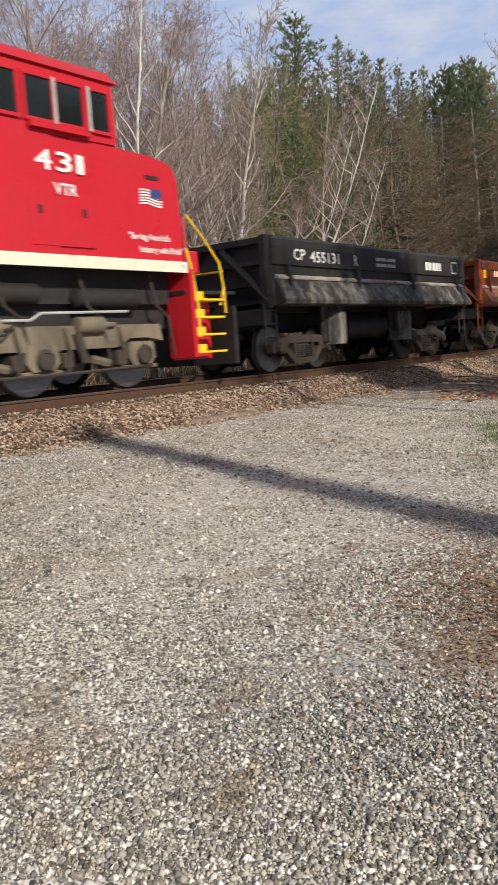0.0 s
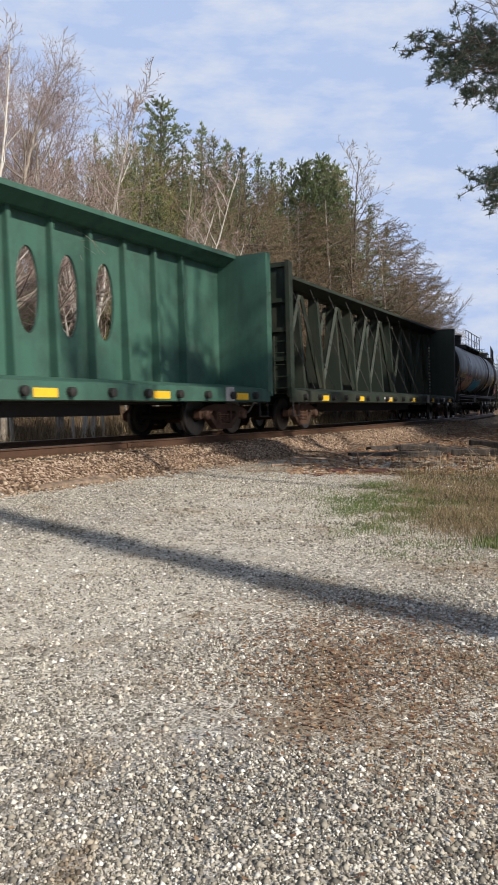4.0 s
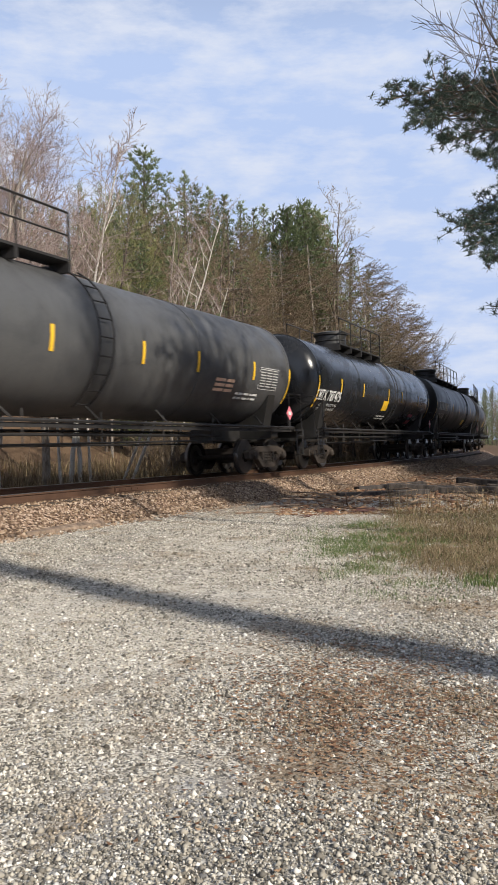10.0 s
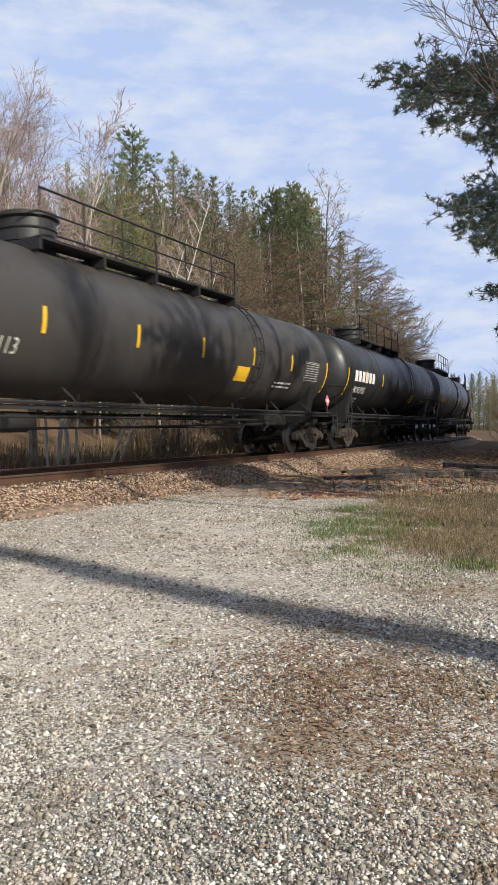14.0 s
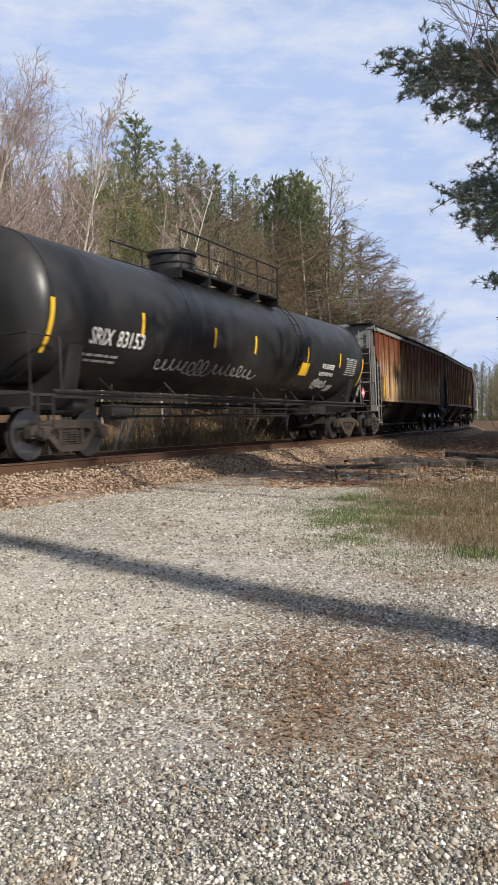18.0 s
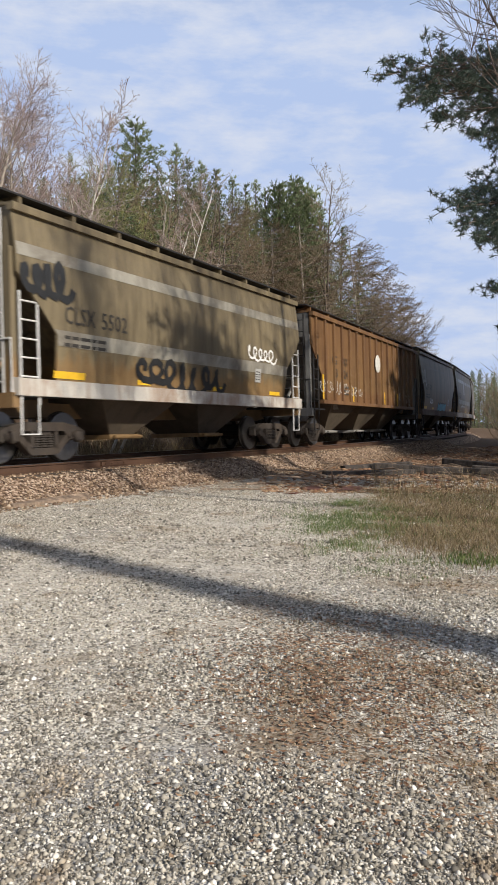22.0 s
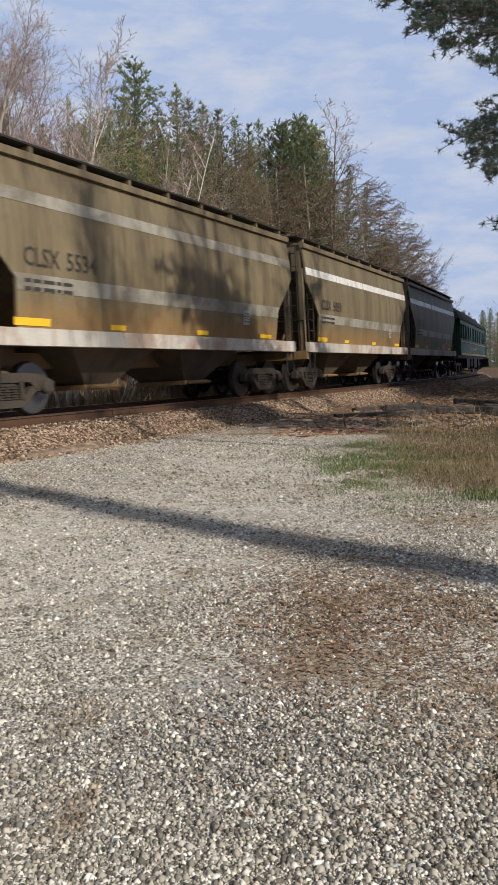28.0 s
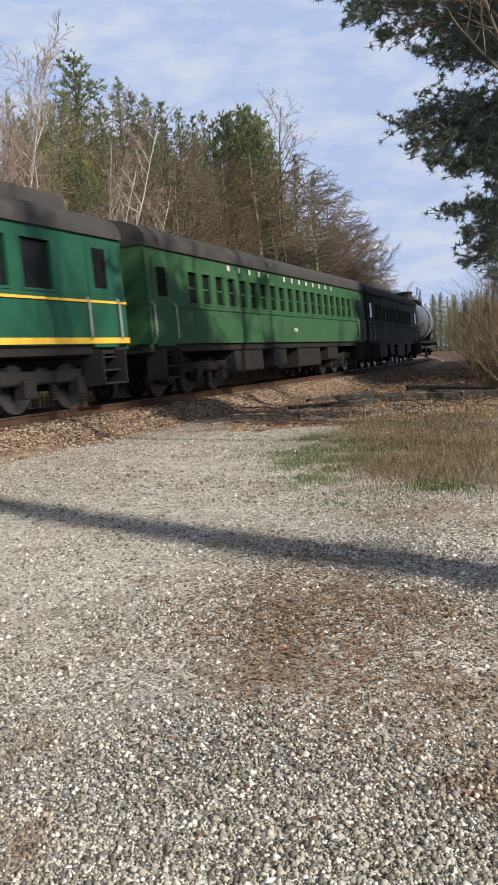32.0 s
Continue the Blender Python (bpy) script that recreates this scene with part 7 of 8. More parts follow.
def grow(seed, height, r0, lean=(0, 0), first=0.25, n1=16, n2=6, n3=5, len1=0.42, up=0.35, side=None, angle=55, twig_r=0.009, comb=False, fine=1):
    """A bare broadleaf tree: limbs and twigs as two sets of bars. side: a way towards which its limbs reach."""
    rnd = random.Random(seed)
    wood, twigs = [], []

    def branch(p, d, length, r, n, level):
        pts = [p]
        rs = [r]
        sub = fine if level else 1
        dest = wood if level <= 1 else twigs
        for i in range(n):
            turn = Vector((rnd.gauss(0, 0.13), rnd.gauss(0, 0.13), rnd.gauss(0, 0.08) + up * 0.18)) * (1.0 if level else 0.35)
            for k in range(sub):
                d = (d + turn / sub).normalized()
                q = p + d * (length / n / sub)
                f0, f1 = (i + k / sub) / n, (i + (k + 1) / sub) / n
                dest.append((*p, *q, max(0.004, r * (1 - 0.85 * f0)), max(0.004, r * (1 - 0.85 * f1))))
                p = q
            pts.append(p)
            rs.append(max(0.004, r * (1 - 0.85 * (i + 1) / n)))
        return pts, rs

    def child_dir(d, ang):
        ax = d.cross(Vector((rnd.uniform(-1, 1), rnd.uniform(-1, 1), rnd.uniform(-1, 1)))).normalized()
        return (Matrix.Rotation(radians(ang), 3, ax) @ d).normalized()

    trunk, tr = branch(Vector((0, 0, -0.2)), Vector((lean[0], lean[1], 1)).normalized(), height, r0, 9, 0)
    for i in range(n1):
        t = first + (0.97 - first) * (i + rnd.random()) / n1
        k = min(8, int(t * 9))
        fr = t * 9 - k
        p = trunk[k].lerp(trunk[k + 1], fr)
        r = tr[k] * 0.55
        d = child_dir(Vector((0, 0, 1)), angle * rnd.uniform(0.7, 1.25) * (1.1 - 0.45 * t))
        ln = height * len1 * (1.15 - 0.85 * t) * rnd.uniform(0.7, 1.2)
        if side is not None:
            w = d.x * side[0] + d.y * side[1]
            d = (d + Vector((side[0], side[1], -0.15)) * 0.5).normalized()
            ln *= 1.0 + 0.5 * max(0, w)
            if comb and rnd.random() < 0.8:
                d = Vector((side[0] + rnd.gauss(0, 0.25), side[1] + rnd.gauss(0, 0.35), rnd.uniform(-0.12, 0.28))).normalized()
                ln = height * len1 * rnd.uniform(0.65, 1.1) * (1.12 - 0.75 * t)
        b, br = branch(p, d, ln, max(0.015, r), 6, 1)
        for j in range(n2):
            t2 = 0.25 + 0.75 * (j + rnd.random()) / n2
            k2 = min(5, int(t2 * 6))
            p2 = b[k2].lerp(b[k2 + 1], t2 * 6 - k2)
            d2 = child_dir((b[k2 + 1] - b[k2]).normalized(), rnd.uniform(10, 32) if comb else rnd.uniform(28, 60))
            c, cr = branch(p2, d2, ln * rnd.uniform(0.3, 0.55), max(twig_r * 1.6, br[k2] * 0.5), 4, 2)
            for q in range(n3):
                t3 = 0.2 + 0.8 * (q + rnd.random()) / n3
                k3 = min(3, int(t3 * 4))
                p3 = c[k3].lerp(c[k3 + 1], t3 * 4 - k3)
                d3 = child_dir((c[k3 + 1] - c[k3]).normalized(), rnd.uniform(10, 35) if comb else rnd.uniform(25, 60))
                e, er = branch(p3, d3, ln * rnd.uniform(0.12, 0.26), twig_r, 2, 3)
                for z in range(2):
                    d4 = child_dir((e[1] - e[0]).normalized(), rnd.uniform(25, 50))
                    branch(e[1], d4, ln * rnd.uniform(0.06, 0.12), twig_r * 0.75, 1, 4)
    return wood, twigs


def tree_meshes(seed, wood_mat, twig_mat, **kw):
    wood, twigs = grow(seed, **kw)
    v, f = prisms(wood, 6)
    a = fast_mesh("trunk", v, f, wood_mat, True)
    v, f = prisms(twigs, 3)
    b = fast_mesh("crown", v, f, twig_mat)
    return a, b


def plant_tree(meshes, x, y, z, turn, size, label, name="bare_tree", group="bare trees of the wood", category="tree", tilt=(0, 0)):
    t = thing(name, label, category, group, pose(x, y, z, tilt[0], tilt[1], turn) @ Matrix.Scale(size, 4))
    part("trunk", meshes[0], None, t)
    part("crown", meshes[1], None, t)
    return t


def pine_meshes(seed, height, r0, reach, first, whorls, per, tufts, blades, size, mat, droop=0.1, boughs=(), thin=0.09, spread=1.0):
    """An evergreen: whorls of boughs that carry tufts of needles. boughs: further ones, as height, way, length, rise, tufts."""
    rnd = random.Random(seed)
    wood, tris, verts = [], [], []
    n = 10
    axis = [Vector((0.15 * math.sin(0.5 * i + seed), 0.12 * math.cos(0.7 * i + seed), -0.3 + (height + 0.3) * i / n)) for i in range(n + 1)]
    for i in range(n):
        wood.append((*axis[i], *axis[i + 1], r0 * (1 - 0.93 * i / n), r0 * (1 - 0.93 * (i + 1) / n)))

    def tuft(b, tip):
        if rnd.random() < 0.6:
            wood.append((*b, *tip, 0.008, 0.004))
        for z in range(blades):
            nd = Vector((rnd.gauss(0, 1), rnd.gauss(0, 1), rnd.gauss(0.3, 0.8))).normalized()
            s = nd.cross(Vector((rnd.random(), rnd.random(), rnd.random() + 0.1))).normalized() * size * thin
            e = tip + nd * size * rnd.uniform(0.7, 1.2)
            i0 = len(verts)
            verts.extend((tip + s, tip - s, e))
            tris.append((i0, i0 + 1, i0 + 2))

    def bough(c, d, ln, rb, count, wide):
        p = c.copy()
        pts = [p]
        m = 6
        for q in range(m):
            d = (d + Vector((rnd.gauss(0, 0.07), rnd.gauss(0, 0.07), rnd.gauss(0.03, 0.05)))).normalized()
            p = p + d * ln / m
            pts.append(p)
        for q in range(m):
            wood.append((*pts[q], *pts[q + 1], rb * (1 - 0.8 * q / m), rb * (1 - 0.8 * (q + 1) / m)))
        # side shoots carry the needles
        shoots = max(4, count // 4)
        for q in range(shoots):
            u = 0.12 + 0.88 * (q + rnd.random()) / shoots
            kk = min(m - 1, int(u * m))
            b = pts[kk].lerp(pts[kk + 1], u * m - kk)
            sd = (d + Vector((rnd.gauss(0, 0.9), rnd.gauss(0, 0.9), rnd.gauss(0.12, 0.16)))).normalized()
            sl = ln * wide * rnd.uniform(0.5, 1.1) * (1.25 - 0.75 * u)
            e = b + sd * sl
            wood.append((*b, *e, rb * 0.25 + 0.004, 0.004))
            for z in range(max(1, count // shoots)):
                g = b.lerp(e, 0.3 + 0.75 * rnd.random())
                tuft(g, g + Vector((rnd.gauss(0, 1), rnd.gauss(0, 1), rnd.gauss(0.3, 0.4))) * sl * 0.22)

    def spray(c, tip, count):
        """A long bough to a tip, with needled shoots along its outer part."""
        m = 8
        ln = (tip - c).length
        pts = [c.lerp(tip, q / m) + Vector((rnd.gauss(0, 0.05), rnd.gauss(0, 0.05), 0.09 * ln * math.sin(math.pi * q / m) + rnd.gauss(0, 0.04))) for q in range(m + 1)]
        pts[-1] = tip
        for q in range(m):
            wood.append((*pts[q], *pts[q + 1], 0.05 * (1 - 0.85 * q / m), 0.05 * (1 - 0.85 * (q + 1) / m)))
        way = (tip - c).normalized()
        count = int(count * 2.2)
        for q in range(count):
            u = 0.40 + 0.60 * (q + rnd.random()) / count
            kk = min(m - 1, int(u * m))
            b = pts[kk].lerp(pts[kk + 1], u * m - kk)
            sd = (way * 0.8 + Vector((rnd.gauss(0, 0.6), rnd.gauss(0, 0.6), rnd.gauss(-0.12, 0.42)))).normalized()
            sl = rnd.uniform(0.35, 0.95) * (1.25 - 0.75 * u)
            e = b + sd * sl
            wood.append((*b, *e, 0.010, 0.004))
            for z in range(max(3, int(sl / 0.06))):
                g = b.lerp(e, 0.25 + 0.8 * rnd.random())
                tuft(g, g + Vector((rnd.gauss(0, 1), rnd.gauss(0, 1), rnd.gauss(0.1, 0.8))) * 0.06)

    for w in range(whorls):
        t0 = first + (1 - first) * (w + rnd.uniform(0, 0.6)) / whorls
        for k in range(per):
            t = min(0.985, t0 + rnd.uniform(-0.5, 0.5) * spread * (1 - first) / whorls)
            c = axis[min(n - 1, int(t * n))].lerp(axis[min(n, int(t * n) + 1)], t * n - int(t * n))
            shape = (1 - t) ** 0.66 * (0.55 + 0.45 * min(1.0, (t - first) / 0.25 + 0.35))
            ang = 2 * math.pi * (k + rnd.uniform(-0.4, 0.4)) / per + w * 1.3
            ln = max(0.3, reach * shape * rnd.uniform(0.45, 1.25))
            d = Vector((math.cos(ang), math.sin(ang), rnd.uniform(0.0, 0.35) - droop + 0.95 * t * t))
            bough(c, d, ln, max(0.012, r0 * 0.28 * shape), max(7, int(tufts * (0.35 + 0.65 * shape))), 0.42)
    for k in range(6):
        tuft(axis[-1], axis[-1] + Vector((rnd.gauss(0, 0.05), rnd.gauss(0, 0.05), 0.1 * k - 0.2)))
    for z, tip, count in boughs:
        k = (z + 0.3) / (height + 0.3) * n
        c = axis[int(k)].lerp(axis[int(k) + 1], k - int(k))
        spray(c, Vector(tip), count)
    v, f = prisms(wood, 5)
    a = fast_mesh("trunk", v, f, M_BARK, True)
    b = fast_mesh("crown", np.array([tuple(p) for p in verts]), np.array(tris), mat)
    return a, b


def far_pine_meshes(seed, height, r0, reach, first, step, per, mat, rise=0.1, plate=0.0, blade=0.26, dense=8.0, top=0.66):
    """A pine seen from afar: a spire of whorled boughs with needled fronds; plate empties the inner boughs into flat layers."""
    rnd = random.Random(seed)
    wood, verts, tris = [(0, 0, -0.3, 0, 0, height * 0.6, r0, r0 * 0.5), (0, 0, height * 0.6, 0, 0, height, r0 * 0.5, 0.015)], [], []
    z = height * first
    while z < height - 0.15:
        t = z / height
        shape = min(1.0, (1 - t) ** top * 1.15) * (0.7 + 0.3 * min(1.0, (t - first) / 0.2))
        turn = rnd.uniform(0, 6.28)
        for k in range(per):
            ang = turn + 2 * math.pi * (k + rnd.uniform(-0.3, 0.3)) / per
            ln = max(0.22, reach * shape * rnd.uniform(0.6, 1.15))
            d = Vector((math.cos(ang), math.sin(ang), rise + 0.95 * t ** 3 + rnd.gauss(0, 0.12))).normalized()
            c = Vector((0, 0, z + rnd.uniform(-0.3, 0.3) * step))
            e = c + d * ln + Vector((0, 0, 0.12 * ln))
            wood.append((*c, *e, 0.012 + 0.012 * ln, 0.006))
            for q in range(max(3, int(dense * ln))):
                u = plate + (1.02 - plate) * rnd.random()
                p = c.lerp(e, u) + Vector((rnd.gauss(0, 0.17), rnd.gauss(0, 0.17), rnd.gauss(0.03, 0.05))) * ln * (1.1 - 0.6 * u)
                for b in range(4):
                    w = (d * 0.5 + Vector((rnd.gauss(0, 0.6), rnd.gauss(0, 0.6), rnd.gauss(0.35, 0.4)))).normalized()
                    o = w.cross(Vector((rnd.random(), rnd.random(), rnd.random() + 0.1))).normalized() * blade * 0.11
                    i0 = len(verts)
                    verts.extend((p + o, p - o, p + w * blade * rnd.uniform(0.6, 1.2)))
                    tris.append((i0, i0 + 1, i0 + 2))
        z += step * (1.15 - 0.5 * t)
    v, f = prisms(wood, 3)
    return fast_mesh("trunk", v, f, M_BARK), fast_mesh("crown", np.array([tuple(p) for p in verts]), np.array(tris), mat)


def by_view(az, dist):
    """A place at an angle clockwise from +y and a distance from the camera's stand."""
    return dist * math.sin(radians(az)), dist * math.cos(radians(az))


# the sky line of the wood: elevation of its top against the angle clockwise from +y
def sky_line(az):
    return float(np.interp(az, [-40, -16, -12.5, -9, -6, -4, 0, 3.5, 6.5, 8.5, 10, 11, 12.2, 13.3, 14], [19, 19, 18, 16.4, 16.8, 16.6, 15.2, 14.4, 14.4, 13.4, 12.0, 10.5, 8.6, 5.8, 4.0]))


def build_woods():
    rnd = random.Random(5)
    side = (0.90, -0.44)
    kinds = [
        (tree_meshes(1, M_BARK, M_TWIG, height=14, r0=0.12, first=0.3, n1=17, n2=6, n3=5, len1=0.30), 14, "slender bare tree with grey-brown bark"),
        (tree_meshes(2, M_BARKPALE, M_TWIG, height=15, r0=0.10, first=0.35, n1=16, n2=6, n3=5, len1=0.26), 15, "slender bare tree with pale bark"),
        (tree_meshes(3, M_BARK, M_TWIG, height=13, r0=0.12, first=0.25, n1=18, n2=6, n3=5, len1=0.32), 13, "bare tree with reddish buds"),
        (tree_meshes(4, M_BARKPALE, M_TWIG, height=16, r0=0.11, first=0.4, n1=16, n2=6, n3=5, len1=0.26), 16, "tall bare tree with pale bark"),
        (tree_meshes(5, M_BARK, M_TWIG, height=12, r0=0.08, first=0.2, n1=20, n2=5, n3=5, len1=0.28, angle=40), 12, "young bare tree with upright twigs"),
    ]
    reach = [
        (tree_meshes(11, M_BARKPALE, M_TWIG, height=15, r0=0.14, first=0.14, n1=40, n2=7, n3=5, len1=0.27, side=side, up=0.0, angle=72, comb=True), 15, "bare edge tree whose limbs reach over the track"),
        (tree_meshes(12, M_BARK, M_TWIG, height=14, r0=0.13, first=0.12, n1=40, n2=7, n3=5, len1=0.29, side=side, up=0.02, angle=72, comb=True), 14, "bare edge tree with long sweeping limbs"),
    ]
    birch = [
        (tree_meshes(21, M_BIRCH, M_TWIGRED, height=15, r0=0.11, first=0.35, n1=15, n2=5, n3=5, len1=0.24, lean=(0.06, 0.02), angle=40), 15, "white-barked birch with bare reddish twigs"),
        (tree_meshes(22, M_BIRCH, M_TWIGRED, height=14, r0=0.09, first=0.28, n1=15, n2=5, n3=5, len1=0.28, lean=(-0.10, 0.0)), 14, "slim white birch with bare twigs"),
        (tree_meshes(23, M_BIRCH, M_TWIGRED, height=13, r0=0.09, first=0.35, n1=15, n2=5, n3=5, len1=0.28, lean=(0.34, -0.05)), 13, "leaning white birch with bare twigs"),
    ]
    broad = (tree_meshes(31, M_BARKPALE, M_TWIGRED, height=15, r0=0.2, first=0.18, n1=24, n2=10, n3=8, len1=0.46, angle=58, up=0.26, twig_r=0.007), 15, "spreading bare tree with dense fine twigs")

    def put(kind, x, y, size=1.0, turn=None, sink=0.1, cap=True):
        z = float(ground_z(x, y)[0]) - sink
        if cap:
            az, dist = math.degrees(math.atan2(x, y)), math.hypot(x, y)
            top = 1.41 + dist * math.tan(radians(sky_line(az)))
            size = min(size, (top - z) / kind[1])
            if size < 0.3:
                return
        plant_tree(kind[0], x, y, z, rnd.uniform(0, 360) if turn is None else turn, size, kind[2])

    # trees that stand out
    for az, dist, size, turn in ((-17.3, 22.5, 0.80, 40), (-13.6, 25.5, 0.76, 120), (-21.0, 21.5, 0.80, 190), (-25.5, 20.0, 0.80, 300), (-19.2, 26.0, 0.8, 80)):
        x, y = by_view(az, dist)
        z = float(ground_z(x, y)[0])
        put(broad, x, y, size * (1.41 + dist * math.tan(radians(20.6)) - z) / 12.0, turn, cap=False)
    for az, dist, k, size in ((-10.6, 26.5, 1, 0.6), (-8.9, 27, 2, 0.62), (-8.3, 27.5, 2, 0.74), (-16.6, 23, 1, 0.72), (-19.0, 21, 0, 0.7), (-6.0, 31, 2, 0.6), (-12.6, 25, 1, 0.6)):
        x, y = by_view(az, dist)
        put(birch[k], x, y, size, 0, cap=False)
    slim = (tree_meshes(24, M_BIRCH, M_TWIGRED, height=13, r0=0.10, first=0.33, n1=18, n2=7, n3=5, len1=0.27, angle=44, up=0.5, twig_r=0.009), 13, "slender pale tree with fine upswept twigs")
    for az, el, turn in ((-12.0, 21.2, 60), (-11.4, 20.0, 200)):
        x, y = by_view(az, 26.5)
        z = float(ground_z(x, y)[0])
        put(slim, x, y, (1.41 + 26.5 * math.tan(radians(el)) - z) / 13, turn, cap=False)
    # the wood behind the line
    n = 0
    while n < 150:
        s, d = rnd.uniform(-14, 104), 5.5 + 32 * rnd.random() ** 1.4
        x, y, h = track_at(s, d)
        az = math.degrees(math.atan2(x, y))
        if az > 13.2 or az < -31 or (az < -11 and rnd.random() < 0.75):
            continue
        edge = d < 10 and s > 18
        kind = rnd.choice(reach) if edge else (rnd.choice(kinds) if rnd.random() < 0.9 else rnd.choice(birch))
        put(kind, x, y, rnd.uniform(0.6, 1.0), rnd.uniform(-25, 25) if edge else None)
        n += 1
    for az, dist in ((8.6, 62), (9.6, 66), (10.6, 68), (11.4, 72), (12.2, 76), (12.8, 80), (9.2, 58), (7.6, 52)):
        x, y = by_view(az, dist)
        put(rnd.choice(reach), x, y, 1.1, rnd.uniform(-15, 15))
    x, y = by_view(6.5, 54)
    z = float(ground_z(x, y)[0])
    put(kinds[0], x, y, (1.41 + 54 * math.tan(radians(16.4)) - z) / 14, cap=False)
    # olive-barked understorey that fills the wood
    olive = [(tree_meshes(71, M_BARK, M_TWIGOLIVE, height=11, r0=0.07, first=0.12, n1=24, n2=6, n3=5, len1=0.26, angle=42, twig_r=0.013), 11, "young tree with olive-brown bare twigs"),
             (tree_meshes(72, M_BARKPALE, M_TWIGOLIVE, height=12, r0=0.07, first=0.15, n1=24, n2=6, n3=5, len1=0.24, angle=38, twig_r=0.013), 12, "slim tree with dense olive-brown twigs")]
    n = 0
    while n < 260:
        s, d = rnd.uniform(-6, 100), 9 + 26 * rnd.random()
        x, y, h = track_at(s, d)
        az = math.degrees(math.atan2(x, y))
        n += 1
        if not -11.5 < az < 9.5:
            continue
        put(rnd.choice(olive), x, y, rnd.uniform(0.8, 1.4))
    # evergreens on the slope
    ever = [(far_pine_meshes(41, 13, 0.18, 2.5, 0.10, 0.55, 6, M_NEEDLE, 0.15), 13, "young pine tree with green needles"),
            (far_pine_meshes(42, 15, 0.20, 2.9, 0.15, 0.6, 6, M_NEEDLE, 0.1, 0.15), 15, "tall pine with green needles"),
            (far_pine_meshes(43, 14, 0.20, 2.9, 0.3, 0.85, 7, M_NEEDLE, 0.1, 0.3, 0.24, 14.0, 0.45), 14, "open-crowned white pine above the wood"),
            (far_pine_meshes(44, 14, 0.22, 3.2, 0.3, 0.5, 8, M_NEEDLE, 0.35, 0.2, 0.26, 9.0, 0.5), 14, "dense round-topped pine with green needles")]

    def pine(az, dist, el, k=None):
        x, y = by_view(az, dist)
        z = float(ground_z(x, y)[0]) - 0.2
        k = k or rnd.choice(ever[:2])
        size = (1.41 + dist * math.tan(radians(el)) - z) / k[1]
        plant_tree(k[0], x, y, z, rnd.uniform(0, 360), size, k[2], "pine_tree", "pines of the wood")

    pine(-6.9, 46, 19.4, ever[2])
    for az, dist, el in ((3.0, 56, 15.7), (4.2, 57, 16.0), (5.0, 58, 15.4)):
        pine(az, dist, el, ever[3])
    for az, dist, el in ((-4.1, 50, 18.0), (-3.3, 50, 17.3), (-2.4, 51, 17.0), (-5.4, 52, 16.9), (-1.4, 53, 16.6), (-0.2, 55, 16.2), (0.7, 55, 15.7), (1.4, 56, 16.0), (2.1, 56, 15.5), (5.9, 60, 14.4), (-8.6, 50, 16.0), (-10.5, 48, 15.6), (-13, 46, 15.5), (-17, 42, 14), (-21, 40, 14), (7.4, 64, 13.0), (8.6, 66, 11.6)):
        pine(az, dist, el)
    for i in range(75):
        az, dist = rnd.uniform(-16, 8), rnd.uniform(33, 62)
        x, y = by_view(az, dist)
        s, d = from_track(x, y)
        if d[0] < 8.5:
            continue
        pine(az, dist, sky_line(az) * rnd.uniform(0.45, 0.92), ever[rnd.randrange(2)])
    # trees far off beyond the bend
    for i in range(90):
        az, dist = rnd.uniform(13.0, 23), rnd.uniform(130, 240)
        x, y = by_view(az, dist)
        k = rnd.choice(ever[:2]) if rnd.random() < 0.8 else rnd.choice(kinds)
        size = (1.41 + 2.0 + dist * math.tan(radians(rnd.uniform(2.2, 3.6) if i else 4.2))) / k[1]
        plant_tree(k[0], x, y, -2.0, rnd.uniform(0, 360), size, "far tree beyond the bend", "pine_tree" if k in ever else "bare_tree", "far trees")
    # the white pine beside the yard: its boughs hang into view and shade the train
    def tip(az, el, dist):
        x, y = by_view(az + 0.5, dist)
        return (x - 9.0, y - 16.0, 1.61 + dist * math.tan(radians(el)))

    boughs = []
    for h, az, el, dist, count in ((7.4, 9.7, 22.3, 13.4, 30), (7.2, 11.2, 20.9, 13.6, 32), (7.6, 12.0, 22.0, 14.2, 26), (7.0, 13.4, 19.5, 14.0, 34), (7.3, 14.4, 21.2, 14.6, 24), (6.9, 15.6, 18.5, 14.2, 32), (7.4, 17.2, 20.2, 14.8, 22), (6.7, 17.6, 17.9, 14.6, 30), (6.6, 19.6, 17.4, 15.0, 28),
                                (5.0, 14.1, 14.2, 14.2, 30), (4.8, 15.0, 13.0, 14.0, 34), (5.2, 15.4, 14.8, 14.6, 28), (4.6, 16.3, 12.0, 14.2, 36), (5.0, 17.0, 13.6, 14.8, 32), (4.5, 17.9, 11.3, 14.6, 36), (5.4, 18.6, 14.6, 15.2, 26), (4.7, 19.4, 12.6, 15.2, 30), (4.3, 20.4, 10.8, 15.2, 30),
                                (3.6, 17.2, 8.6, 14.6, 26), (3.4, 18.2, 7.2, 14.8, 30), (3.6, 19.2, 8.8, 15.2, 30), (2.8, 18.3, 5.6, 15.0, 22), (2.9, 19.8, 6.2, 15.4, 32), (2.4, 20.4, 4.4, 15.4, 28)):
        boughs.append((h, tip(az, el, dist), count))
    boughs += [(9.0, (3.5, 1.0, 9.4), 20), (8.4, (-1.0, 4.0, 8.8), 20), (6.0, (2.5, -3.0, 6.6), 20)]
    near = pine_meshes(51, 15, 0.24, 3.6, 0.6, 8, 4, 44, 22, 0.105, M_NEEDLEDK, 0.05, boughs, 0.055)
    plant_tree(near, 9.0, 16.0, -0.2, 0, 1.0, "large white pine with dark blue-green needles", "pine_tree", "pines beside the yard")
